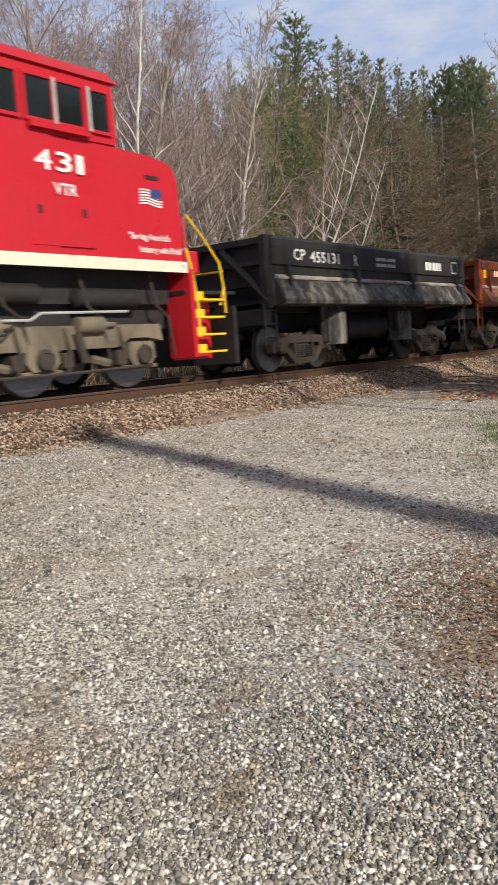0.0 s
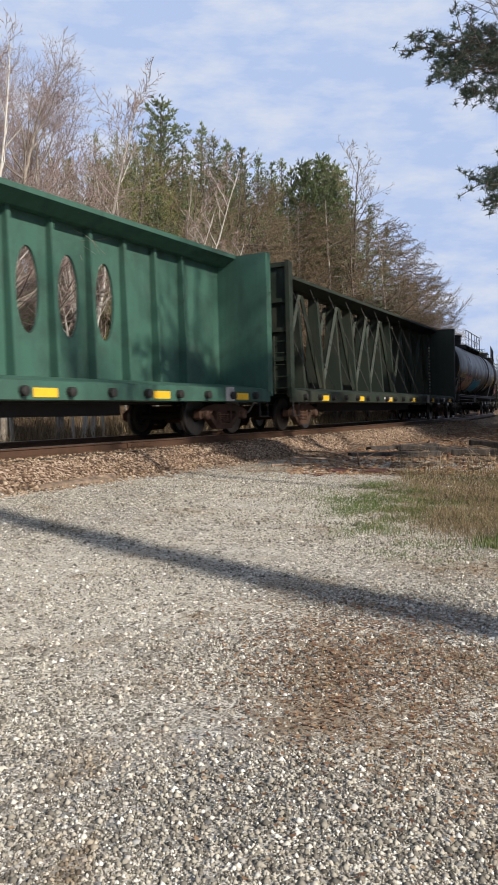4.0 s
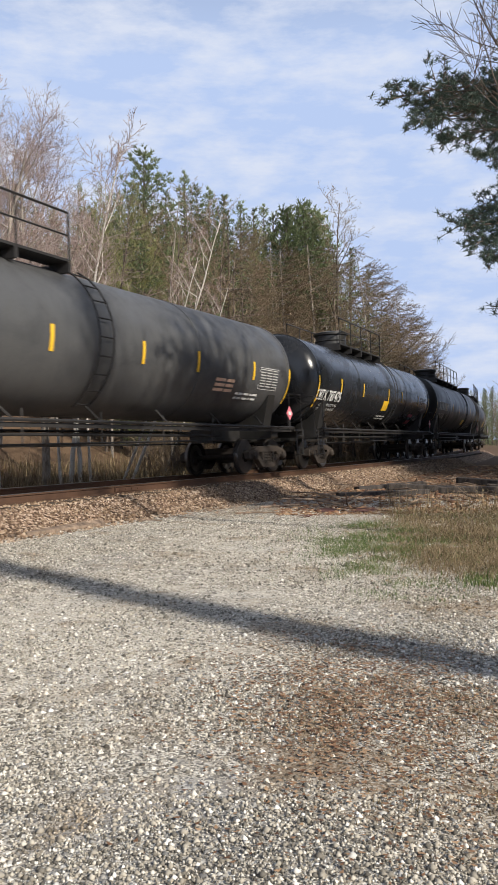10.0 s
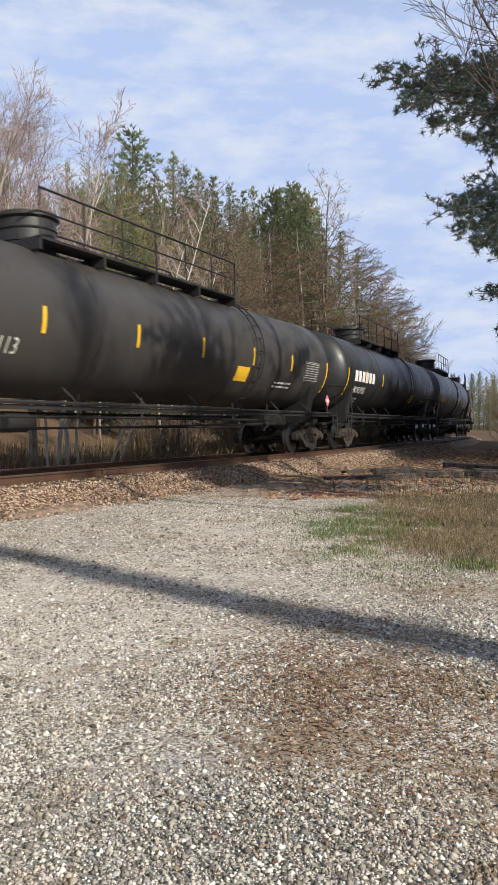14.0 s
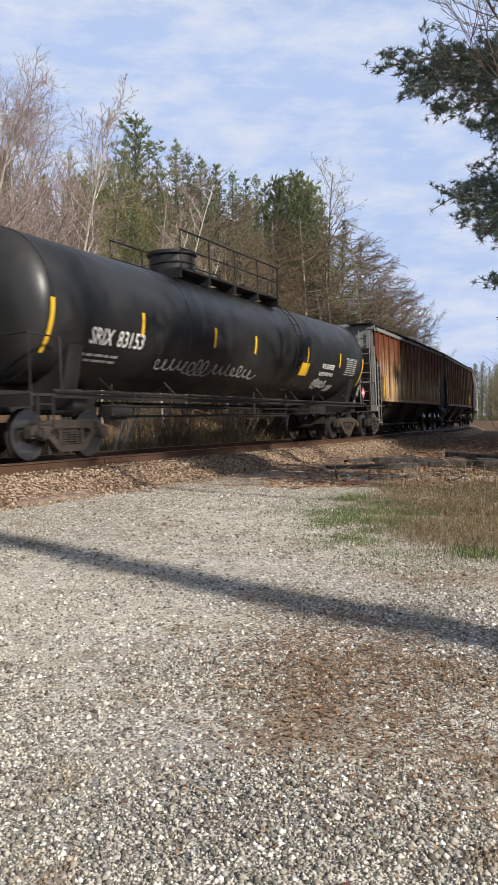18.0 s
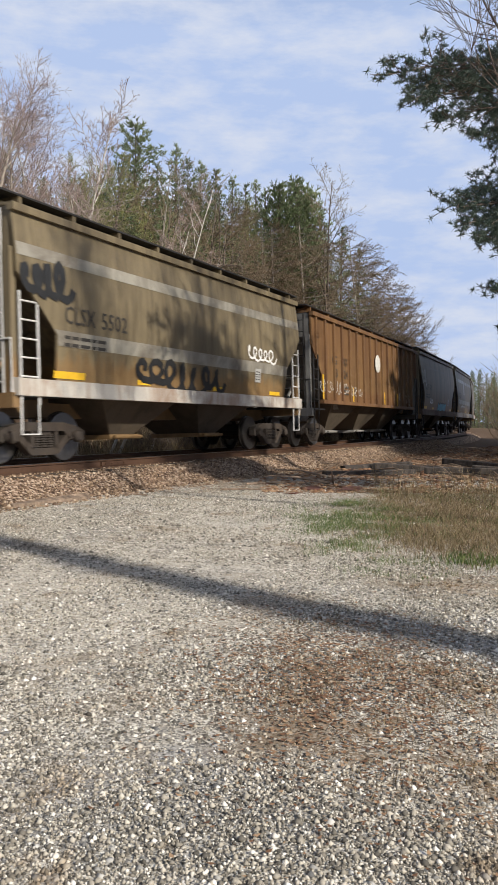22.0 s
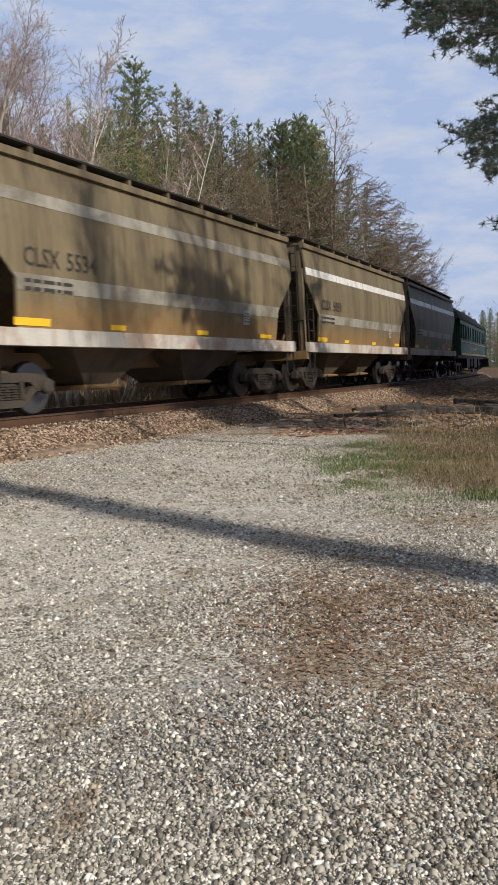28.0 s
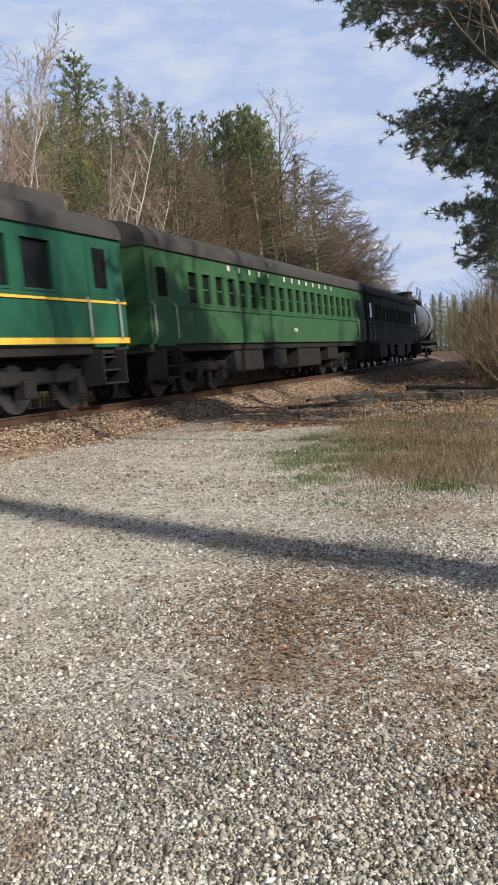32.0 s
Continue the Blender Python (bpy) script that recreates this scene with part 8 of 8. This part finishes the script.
    # dense row, mostly out of view, added to throw shade on the far cars
    big = pine_meshes(52, 16, 0.22, 4.4, 0.1, 28, 6, 48, 11, 0.30, M_NEEDLEDK, 0.1, (), 0.11)
    for x, y, size, turn in ((15.9, 29.6, 1.0, 100), (17.4, 32.2, 1.1, 310), (18.4, 27.5, 1.2, 30), (16.4, 35.4, 1.0, 20), (18.6, 35.2, 1.15, 75), (20.1, 38.4, 1.15, 140), (22.0, 35.0, 1.25, 200), (21.6, 41.6, 1.15, 260), (23.2, 45.4, 1.2, 10), (25.0, 49.6, 1.2, 90), (27.2, 54.4, 1.2, 170), (29.6, 60.0, 1.2, 230)):
        plant_tree(big, x, y, float(ground_z(x, y)[0]) - 0.2, turn, size, "dark pine planted mostly out of view to shade the far cars", "pine_tree", "pines beside the yard")
    # bare trees beside the pine
    leaning = (tree_meshes(33, M_BARK, M_BUD, height=11, r0=0.085, first=0.42, n1=24, n2=9, n3=6, fine=3, len1=0.36, lean=(-0.04, 0.02), side=(-0.45, 0.1), up=0.8, angle=36, twig_r=0.004), 11, "bare tree with long thin limbs before the pine")
    for az, dist, size in ((25.2, 11.4, 0.92),):
        x, y = by_view(az, dist)
        put(leaning, x, y, size, 0, cap=False)
    for az, dist, size, turn in ((28.5, 14.0, 1.0, 30), (31.5, 13.4, 1.05, 210), (27.8, 15.4, 0.95, 90), (25.0, 21.0, 0.8, 130), (21.6, 30.0, 0.5, 200), (20.6, 36.0, 0.5, 60), (20.2, 42, 0.45, 10)):
        x, y = by_view(az, dist)
        put(kinds[0], x, y, size, turn, cap=False)
    # the tall trunk, out of view, whose shadow lies over the gravel
    pole = Mesh().tube([(5.64, 0.73, -0.3), (5.7, 0.75, 4.0), (5.62, 0.7, 8.8)], 0.24, 12, 0.20)
    trunk = solid("tree_trunk", pole, M_BARK, "tall unseen trunk beside the yard, twigs added to fray its shadow", "trunk", smooth=True)
    # short twigs added all round it to break up the shadow's edges
    segs = []
    for i in range(1100):
        z, a = rnd.uniform(0.4, 8.8), rnd.uniform(0, 6.28)
        r, up = 0.22 + abs(rnd.gauss(0, 0.15)), rnd.uniform(-0.1, 0.35)
        segs.append((5.66 + 0.1 * math.cos(a), 0.73 + 0.1 * math.sin(a), z, 5.66 + r * math.cos(a), 0.73 + r * math.sin(a), z + up, 0.022, 0.012))
    v, f = prisms(segs, 4)
    part("shadow_fray_twigs", fast_mesh("shadow_fray_twigs", v, f, M_BARK), None, trunk, "twigs added to fray the trunk's shadow")


build_woods()


# ---- loose stones, grass, leaves and timber ----
STAINS = ((0.4, 3.8, 1.1, 2.0), (1.05, 3.1, 0.9, 1.3), (1.25, 4.3, 1.0, 1.2), (1.9, 6.9, 1.7, 1.6))
M_STONE = varied("gravel_stones", [(0.0, (0.13, 0.128, 0.125)), (0.3, (0.25, 0.242, 0.225)), (0.6, (0.39, 0.375, 0.345)), (0.88, (0.58, 0.56, 0.52)), (1.0, (0.86, 0.845, 0.81))], 0.9, 60, 0.3, 0.3, (0.66, 0.52, 0.38), STAINS)
M_STONEWARM = varied("cream_stones", [(0.0, (0.085, 0.078, 0.067)), (0.25, (0.19, 0.172, 0.142)), (0.55, (0.37, 0.335, 0.275)), (0.83, (0.54, 0.495, 0.415)), (1.0, (0.84, 0.805, 0.735))], 0.9, 40, 0.25, 0.3, (0.66, 0.52, 0.38), STAINS)
M_BSTONE = varied("ballast_stones", [(0.0, (0.07, 0.044, 0.030)), (0.4, (0.21, 0.139, 0.088)), (0.75, (0.36, 0.258, 0.173)), (1.0, (0.56, 0.45, 0.34))], 0.9, 40, 0.35)
M_DRYGRASS = varied("dry_grass", [(0.0, (0.07, 0.048, 0.024)), (0.5, (0.18, 0.13, 0.066)), (1.0, (0.42, 0.335, 0.205))], 0.85, 30, 0.1)
M_GRASS = varied("green_grass", [(0.0, (0.05, 0.082, 0.02)), (0.6, (0.10, 0.15, 0.04)), (1.0, (0.22, 0.25, 0.10))], 0.8, 30, 0.1)
M_LEAF = varied("dead_leaves", [(0.0, (0.10, 0.05, 0.03)), (0.5, (0.23, 0.125, 0.07)), (1.0, (0.42, 0.28, 0.17))], 0.85, 30, 0.2)
M_OLDWOOD = bark("weathered_wood", (0.10, 0.07, 0.05), (0.34, 0.25, 0.18))
M_RUSTSHEET = paint("rusty_sheet_iron", (0.12, 0.048, 0.034), (0.06, 0.038, 0.03), 0.5, 0.8, 0.0)
# tie wood darkened: the shade over the pile is put into its colour
M_TIEOLD = bark("old_tie_wood", (0.022, 0.018, 0.016), (0.085, 0.07, 0.06))

_ico = bmesh.new()
bmesh.ops.create_icosphere(_ico, subdivisions=1, radius=1.0)
ICO_V = np.array([tuple(v.co) for v in _ico.verts])
ICO_F = np.array([[v.index for v in f.verts] for f in _ico.faces])
_ico.free()


def stones(rng, x, y, z, size, flat=0.7):
    """Angular pebbles at the places given."""
    n = len(x)
    v = ICO_V[None] * (1 + rng.uniform(-0.42, 0.36, (n, len(ICO_V), 1)))
    v = v * (size[:, None] * rng.uniform(0.55, 1.25, (n, 3)))[:, None, :]
    v[:, :, 2] *= flat
    a = rng.uniform(0, 2 * np.pi, n)
    c, s = np.cos(a)[:, None], np.sin(a)[:, None]
    vx, vy = v[:, :, 0] * c - v[:, :, 1] * s, v[:, :, 0] * s + v[:, :, 1] * c
    v = np.stack([vx + x[:, None], vy + y[:, None], v[:, :, 2] + z[:, None]], axis=2)
    f = (np.arange(n) * len(ICO_V))[:, None, None] + ICO_F[None]
    return v.reshape(-1, 3), f.reshape(-1, 3)


def blades(rng, x, y, z, height, width, lean):
    """Grass blades: bent strips of two faces."""
    n = len(x)
    a = rng.uniform(0, 2 * np.pi, n)
    b = rng.uniform(0, 2 * np.pi, n)
    ux, uy = np.cos(a) * width / 2, np.sin(a) * width / 2
    lx, ly = np.cos(b) * lean * height, np.sin(b) * lean * height
    p = np.zeros((n, 5, 3))
    p[:, 0] = np.c_[x - ux, y - uy, z - 0.02]
    p[:, 1] = np.c_[x + ux, y + uy, z - 0.02]
    p[:, 2] = np.c_[x + ux * 0.7 + lx * 0.35, y + uy * 0.7 + ly * 0.35, z + height * 0.55]
    p[:, 3] = np.c_[x - ux * 0.7 + lx * 0.35, y - uy * 0.7 + ly * 0.35, z + height * 0.55]
    p[:, 4] = np.c_[x + lx, y + ly, z + height * (1 - 0.3 * lean)]
    f = np.array([[0, 1, 2], [0, 2, 3], [3, 2, 4]])
    return p.reshape(-1, 3), ((np.arange(n) * 5)[:, None, None] + f[None]).reshape(-1, 3)


def build_litter():
    rng = np.random.default_rng(3)
    # gravel: denser and finer near the camera's feet
    n = 46000
    y = 1.9 + 5.0 * rng.random(n) ** 1.6
    x = (rng.random(n) * 2 - 1) * (0.45 + 0.36 * y) + 0.02 * y
    x, y = x + rng.normal(0, 0.14, n), y - 0.5 * rng.random(n) ** 4
    size = np.clip(rng.lognormal(-6.05, 0.68, n), 0.0014, 0.014) * (1 + 0.10 * y)
    s, d = from_track(x, y)
    ok = d < -2.4
    x, y, size = x[ok], y[ok], size[ok]
    v, f = stones(rng, x, y, ground_z(x, y) - size * 0.08, size)
    # coarser chips farther off: eight faces each
    n = 190000
    y = 1.9 + 16.5 * rng.random(n) ** 1.9
    x = (rng.random(n) * (1.04 + 0.94 * y)) - (0.54 + 0.55 * y)
    s, d = from_track(x, y)
    ok = (d < -2.4) & (rng.random(n) > np.clip((y - 15.5) / 4, 0, 0.85)) & ~((x > 1.5 + (y - 8) * 0.05) & (y > 8.5) & (rng.random(n) < 0.75))
    x, y = x[ok], y[ok]
    n = len(x)
    size = np.clip(rng.lognormal(-5.05, 0.45, n), 0.004, 0.020) * (0.72 + 0.05 * y)
    oct_v = np.array([(1, 0, 0), (-1, 0, 0), (0, 1, 0), (0, -1, 0), (0, 0, 1), (0, 0, -1)], float)
    oct_f = np.array([(0, 2, 4), (2, 1, 4), (1, 3, 4), (3, 0, 4), (2, 0, 5), (1, 2, 5), (3, 1, 5), (0, 3, 5)])
    w = oct_v[None] * (size[:, None] * rng.uniform(0.6, 1.3, (n, 3)))[:, None, :]
    a = rng.uniform(0, 6.28, n)
    wx = w[:, :, 0] * np.cos(a)[:, None] - w[:, :, 1] * np.sin(a)[:, None] + x[:, None]
    wy = w[:, :, 0] * np.sin(a)[:, None] + w[:, :, 1] * np.cos(a)[:, None] + y[:, None]
    w = np.stack([wx, wy, w[:, :, 2] * 0.8 + (ground_z(x, y) + size * 0.25)[:, None]], axis=2).reshape(-1, 3)
    tagged(new("gravel", fast_mesh("gravel", w, ((np.arange(n) * 6)[:, None, None] + oct_f[None]).reshape(-1, 3), M_STONEWARM)), "pale cream stone chips over the yard", "gravel", kind="stuff")
    tagged(new("gravel", fast_mesh("gravel", v, f, M_STONE)), "loose pale grey crushed stones", "gravel", kind="stuff")
    # ballast stones on the shoulder and between the rails
    n = 26000
    s = -14 + 52 * rng.random(n) ** 1.4
    d = -rng.uniform(0.8, 2.55, n)
    pts = np.array([track_at(a, b)[:2] for a, b in zip(s, d)])
    z = np.interp(-d, [0, 1.2, 1.45, 1.9, 2.2, 2.6], [0.35, 0.35, 0.325, 0.08, 0.0, 0.0])
    size = np.clip(rng.lognormal(-3.95, 0.35, n), 0.010, 0.045)
    v, f = stones(rng, pts[:, 0], pts[:, 1], z + size * 0.15, size, 0.8)
    tagged(new("ballast", fast_mesh("ballast", v, f, M_BSTONE)), "rusty brown crushed ballast stones on the shoulder", "ballast", kind="stuff")

    def grass(name, mat, label, n, corners, h0, h1, w=0.012, lean=0.6, patch=0.8, cut=0.0, stray=0.12):
        """Blades inside a quadrilateral of the yard, thinned into patches."""
        a, b, c, e = (np.array(q) for q in corners)
        u, v = rng.random(n)[:, None], rng.random(n)[:, None]
        p = (a * (1 - u) + b * u) * (1 - v) + (e * (1 - u) + c * u) * v
        p = p + rng.normal(0, stray, p.shape) * rng.random((n, 1)) * 1.5
        dens = lump(p[:, 0], p[:, 1], patch) + 0.5 * lump(p[:, 0] + 9, p[:, 1], patch * 0.3)
        s2, d2 = from_track(p[:, 0], p[:, 1])
        p = p[(np.abs(d2) > 2.6) & (dens > cut + rng.normal(0, 0.15, n))]
        m = len(p)
        hh = rng.uniform(h0, h1, m) * (0.5 + 0.5 * rng.random(m))
        v, f = blades(rng, p[:, 0], p[:, 1], ground_z(p[:, 0], p[:, 1]), hh, np.full(m, w), rng.uniform(0.2, lean, m))
        tagged(new(name, fast_mesh(name, v, f, mat)), label, "grass", kind="stuff")

    tan = ((1.9, 9.0), (2.9, 7.6), (6.4, 16.8), (2.9, 16.6))
    grass("dry_grass", M_DRYGRASS, "tangle of dry tan grass beside the yard", 42000, tan, 0.03, 0.18, 0.0045, 2.2, 0.9, -0.45, 0.5)
    grass("dry_grass", M_DRYGRASS, "tall dry stalks by the old ties", 700, ((2.6, 15.6), (5.6, 14.8), (7.2, 18.6), (3.2, 19.0)), 0.3, 0.75, 0.008, 0.5, 0.8, -0.1)
    grass("green_grass", M_GRASS, "patch of short green grass in the gravel", 13000, ((0.95, 11.4), (1.2, 8.6), (3.0, 11.6), (2.1, 14.4)), 0.03, 0.14, 0.005, 1.8, 0.6, -0.1, 0.4)
    grass("green_grass", M_GRASS, "thin green blades among dry grass", 6000, tan, 0.05, 0.2, 0.005, 1.8, 0.7, 0.2)
    grass("green_grass", M_GRASS, "thin green blades at the edge of the gravel", 3200, ((0.9, 8.6), (1.2, 6.9), (2.3, 7.4), (1.5, 9.8)), 0.02, 0.08, 0.005, 1.0, 0.5, 0.08)
    grass("green_grass", M_GRASS, "green weeds among dead leaves", 420, ((2.15, 7.9), (2.6, 7.7), (2.7, 8.4), (2.25, 8.5)), 0.04, 0.14, 0.012, 1.1, 0.4, -0.2)
    grass("dry_grass", M_DRYGRASS, "short dry blades in the gravel", 3600, ((0.0, 3.6), (1.0, 2.8), (1.5, 5.6), (0.5, 6.0)), 0.015, 0.06, 0.004, 1.4, 0.4, -0.05)
    # growth on the far side of the line, seen under the cars
    n = 15000
    s = -12 + 50 * rng.random(n)
    d = rng.uniform(3.0, 9.0, n)
    p = np.array([track_at(a, b)[:2] for a, b in zip(s, d)])
    v, f = blades(rng, p[:, 0], p[:, 1], ground_z(p[:, 0], p[:, 1]), rng.uniform(0.15, 0.9, n), np.full(n, 0.018), rng.uniform(0.1, 0.7, n))
    tagged(new("dry_grass", fast_mesh("dry_grass", v, f, M_DRYGRASS)), "tall dry grass and stalks behind the track", "grass", kind="stuff")
    n = 3500
    s, d = -6 + 22 * rng.random(n), rng.uniform(3.0, 4.6, n)
    p = np.array([track_at(a, b)[:2] for a, b in zip(s, d)])
    v, f = blades(rng, p[:, 0], p[:, 1], ground_z(p[:, 0], p[:, 1]), rng.uniform(0.08, 0.3, n), np.full(n, 0.016), rng.uniform(0.2, 0.8, n))
    tagged(new("green_grass", fast_mesh("green_grass", v, f, M_GRASS)), "strip of green grass behind the track", "grass", kind="stuff")
    # dead leaves: small folded sheets
    n = 14700
    cx = np.concatenate([rng.normal(0.62, 0.45, 4500), rng.normal(3.2, 1.0, 3000), rng.normal(0.8, 2.2, 1200), rng.normal(7.0, 2.6, 6000)])
    cy = np.concatenate([rng.normal(4.3, 0.8, 4500), rng.normal(10.6, 2.2, 3000), rng.normal(17.2, 1.2, 1200), rng.normal(24.0, 4.0, 6000)])
    s, d = from_track(cx, cy)
    ok = (d < -2.4) & (np.hypot(cx, cy) > 2.2)
    cx, cy = cx[ok], cy[ok]
    n = len(cx)
    a, sz = rng.uniform(0, 6.28, n), rng.uniform(0.004, 0.013, n) * (1 + 0.13 * cy)
    z = ground_z(cx, cy) + 0.012
    q = np.zeros((n, 4, 3))
    for k, (u, w, h) in enumerate(((-1, 0, 0.3), (0, -0.55, 0), (1, 0, 0.35), (0, 0.55, 0.1))):
        q[:, k] = np.c_[cx + sz * (u * np.cos(a) - w * np.sin(a)), cy + sz * (u * np.sin(a) + w * np.cos(a)), z + sz * h * rng.uniform(0.2, 1.2, n)]
    f = np.arange(n * 4).reshape(n, 4)
    tagged(new("dead_leaves", fast_mesh("dead_leaves", q.reshape(-1, 3), f, M_LEAF)), "scattered dead brown leaves", "leaves", kind="stuff")

    # bark and wood chips where the yard ends
    n = 24000
    cx, cy = rng.uniform(0.6, 16.0, n), 15.8 + 28.0 * rng.random(n) ** 1.4
    s, d = from_track(cx, cy)
    ok = (d < -2.5) & (cx < 0.42 * cy - 0.5)
    cx, cy = cx[ok], cy[ok]
    size = np.clip(rng.lognormal(-3.5, 0.5, len(cx)), 0.012, 0.09)
    v, f = stones(rng, cx, cy, ground_z(cx, cy) + size * 0.1, size, 0.45)
    tagged(new("mulch", fast_mesh("mulch", v, f, M_LEAF)), "brown bark and rotten wood chips", "mulch", kind="stuff")
    # a broken plank and sticks by the ballast
    pl = Mesh()
    pts = [(-3.35, 12.5), (-3.1, 12.95), (-2.75, 13.5), (-2.42, 13.95)]
    for i, (px, py) in enumerate(pts):
        w = (0.03, 0.10, 0.08, 0.02)[i]
        pl.v += [(px + 0.03, py - w, 0.01), (px - 0.03, py + w, 0.01), (px - 0.03, py + w, 0.06 + 0.02 * i), (px + 0.03, py - w, 0.055)]
    for i in range(3):
        for j in range(4):
            pl.f.append((4 * i + j, 4 * i + (j + 1) % 4, 4 * i + 4 + (j + 1) % 4, 4 * i + 4 + j))
    pl.f += [(3, 2, 1, 0), (12, 13, 14, 15)]
    solid("broken_plank", pl, M_OLDWOOD, "splintered brown plank lying beside the ballast", "plank")
    for x0, y0, x1, y1, r in ((-1.95, 14.7, -1.5, 14.6, 0.02), (-0.2, 16.0, 0.7, 16.1, 0.022), (0.3, 17.3, 1.4, 18.0, 0.028), (-4.3, 11.0, -4.12, 11.1, 0.04), (-3.5, 12.2, -3.42, 12.25, 0.03)):
        zz = float(ground_z((x0 + x1) / 2, (y0 + y1) / 2)[0]) + r
        m = Mesh().tube([(x0, y0, zz), ((x0 + x1) / 2, (y0 + y1) / 2 + 0.05, zz + 0.01), (x1, y1, zz)], r, 6, r * 0.6)
        solid("stick", m, M_OLDWOOD, "short broken stick on the gravel", "stick", "sticks on the gravel", smooth=True)
    # rusty sheets lying flat by the grass
    for pts in ([(1.42, 16.3), (1.62, 16.15), (1.86, 16.4), (1.8, 17.0), (1.55, 17.1)], [(2.15, 16.4), (2.4, 16.2), (2.62, 16.4), (2.7, 17.2), (2.5, 17.3), (2.3, 16.9)], [(1.0, 15.6), (1.2, 15.45), (1.3, 15.8)]):
        n = len(pts)
        z0 = max(float(ground_z(px, py)[0]) for px, py in pts)
        m = Mesh()
        m.v += [(px, py, z0 - 0.03) for px, py in pts] + [(px, py, z0 + 0.012 + 0.012 * (k % 2)) for k, (px, py) in enumerate(pts)]
        m.f += [tuple(range(n - 1, -1, -1)), tuple(range(n, 2 * n))] + [(k, (k + 1) % n, n + (k + 1) % n, n + k) for k in range(n)]
        solid("rusty_sheet", m, M_RUSTSHEET, "flat red-brown rusty sheet on the gravel", "metal sheet", "rusty sheets")
    # old ties and brush piled where the yard ends
    ties = [(5.2, 22.6, 0, 2, 14), (6.4, 21.6, 0, -1, 20), (7.6, 21.3, 0.02, 2, 26), (4.3, 24.2, -0.04, 2, 150), (7.4, 24.0, 0.06, 3, 40), (3.6, 21.4, -0.06, 1, 165)]
    tm = Mesh().box(-1.28, 1.28, -0.115, 0.115, 0, 0.18, 0.02).data("old_tie", M_TIEOLD)
    for x, y, z, ry, rz in ties:
        solid("old_tie", tm, None, "discarded dark wooden railway tie", "railway tie", "discarded ties", at=pose(x, y, float(ground_z(x, y)[0]) + z, 0, ry, -rz))
    rnd = random.Random(8)
    for i in range(120):
        x, y = rnd.uniform(0.8, 13), rnd.uniform(17.0, 34)
        s, d = from_track(x, y)
        if d[0] > -3.0:
            continue
        z = float(ground_z(x, y)[0])
        a, ln = rnd.uniform(0, 6.28), rnd.uniform(0.5, 1.8)
        m = Mesh().tube([(x, y, z + 0.03), (x + ln / 2 * math.cos(a), y + ln / 2 * math.sin(a), z + rnd.uniform(0.03, 0.2)), (x + ln * math.cos(a), y + ln * math.sin(a), z + rnd.uniform(0.03, 0.35))], 0.03, 5, 0.012)
        solid("dead_branch", m, M_OLDWOOD, "dead branch among old ties", "branch", "dead branches", smooth=True)
    # bushes: many thin stems
    # b wears the darker bark colour in place of shade on the brush
    for key, sd, mat in (("a", 61, M_TWIG), ("b", 62, M_BARK)):
        segs = []
        rr = random.Random(sd)
        for i in range(46):
            p = Vector((rr.gauss(0, 0.25), rr.gauss(0, 0.25), -0.05))
            d = Vector((rr.gauss(0, 0.35), rr.gauss(0, 0.35), 1)).normalized()
            ln, r = rr.uniform(0.9, 2.3), rr.uniform(0.006, 0.016)
            for k in range(5):
                d = (d + Vector((rr.gauss(0, 0.14), rr.gauss(0, 0.14), 0.02))).normalized()
                q = p + d * ln / 5
                segs.append((*p, *q, r * (1 - 0.17 * k), r * (1 - 0.17 * (k + 1))))
                if k > 0:
                    for _ in range(2):
                        e = (d + Vector((rr.gauss(0, 0.6), rr.gauss(0, 0.6), rr.gauss(0.1, 0.4)))).normalized()
                        segs.append((*q, *(q + e * ln * 0.22), r * 0.45, r * 0.2))
                p = q
        v, f = prisms(segs, 3)
        me = fast_mesh("bush", v, f, mat)
        for i in range(74):
            if i < 30:
                x, y, _ = track_at(rnd.uniform(-10, 75), rnd.uniform(4.2, 8.5))
            else:
                x, y = by_view(rnd.uniform(20.0, 26), rnd.uniform(23, 46))
            solid("bush", me, None, "leafless brown bush of thin stems", "bush", "bushes beside the track", at=pose(x, y, float(ground_z(x, y)[0]), 0, 0, rnd.uniform(0, 360)) @ Matrix.Scale(rnd.uniform(0.6, 1.35) if i < 30 else rnd.uniform(0.8, 1.5), 4))


build_litter()

motions()
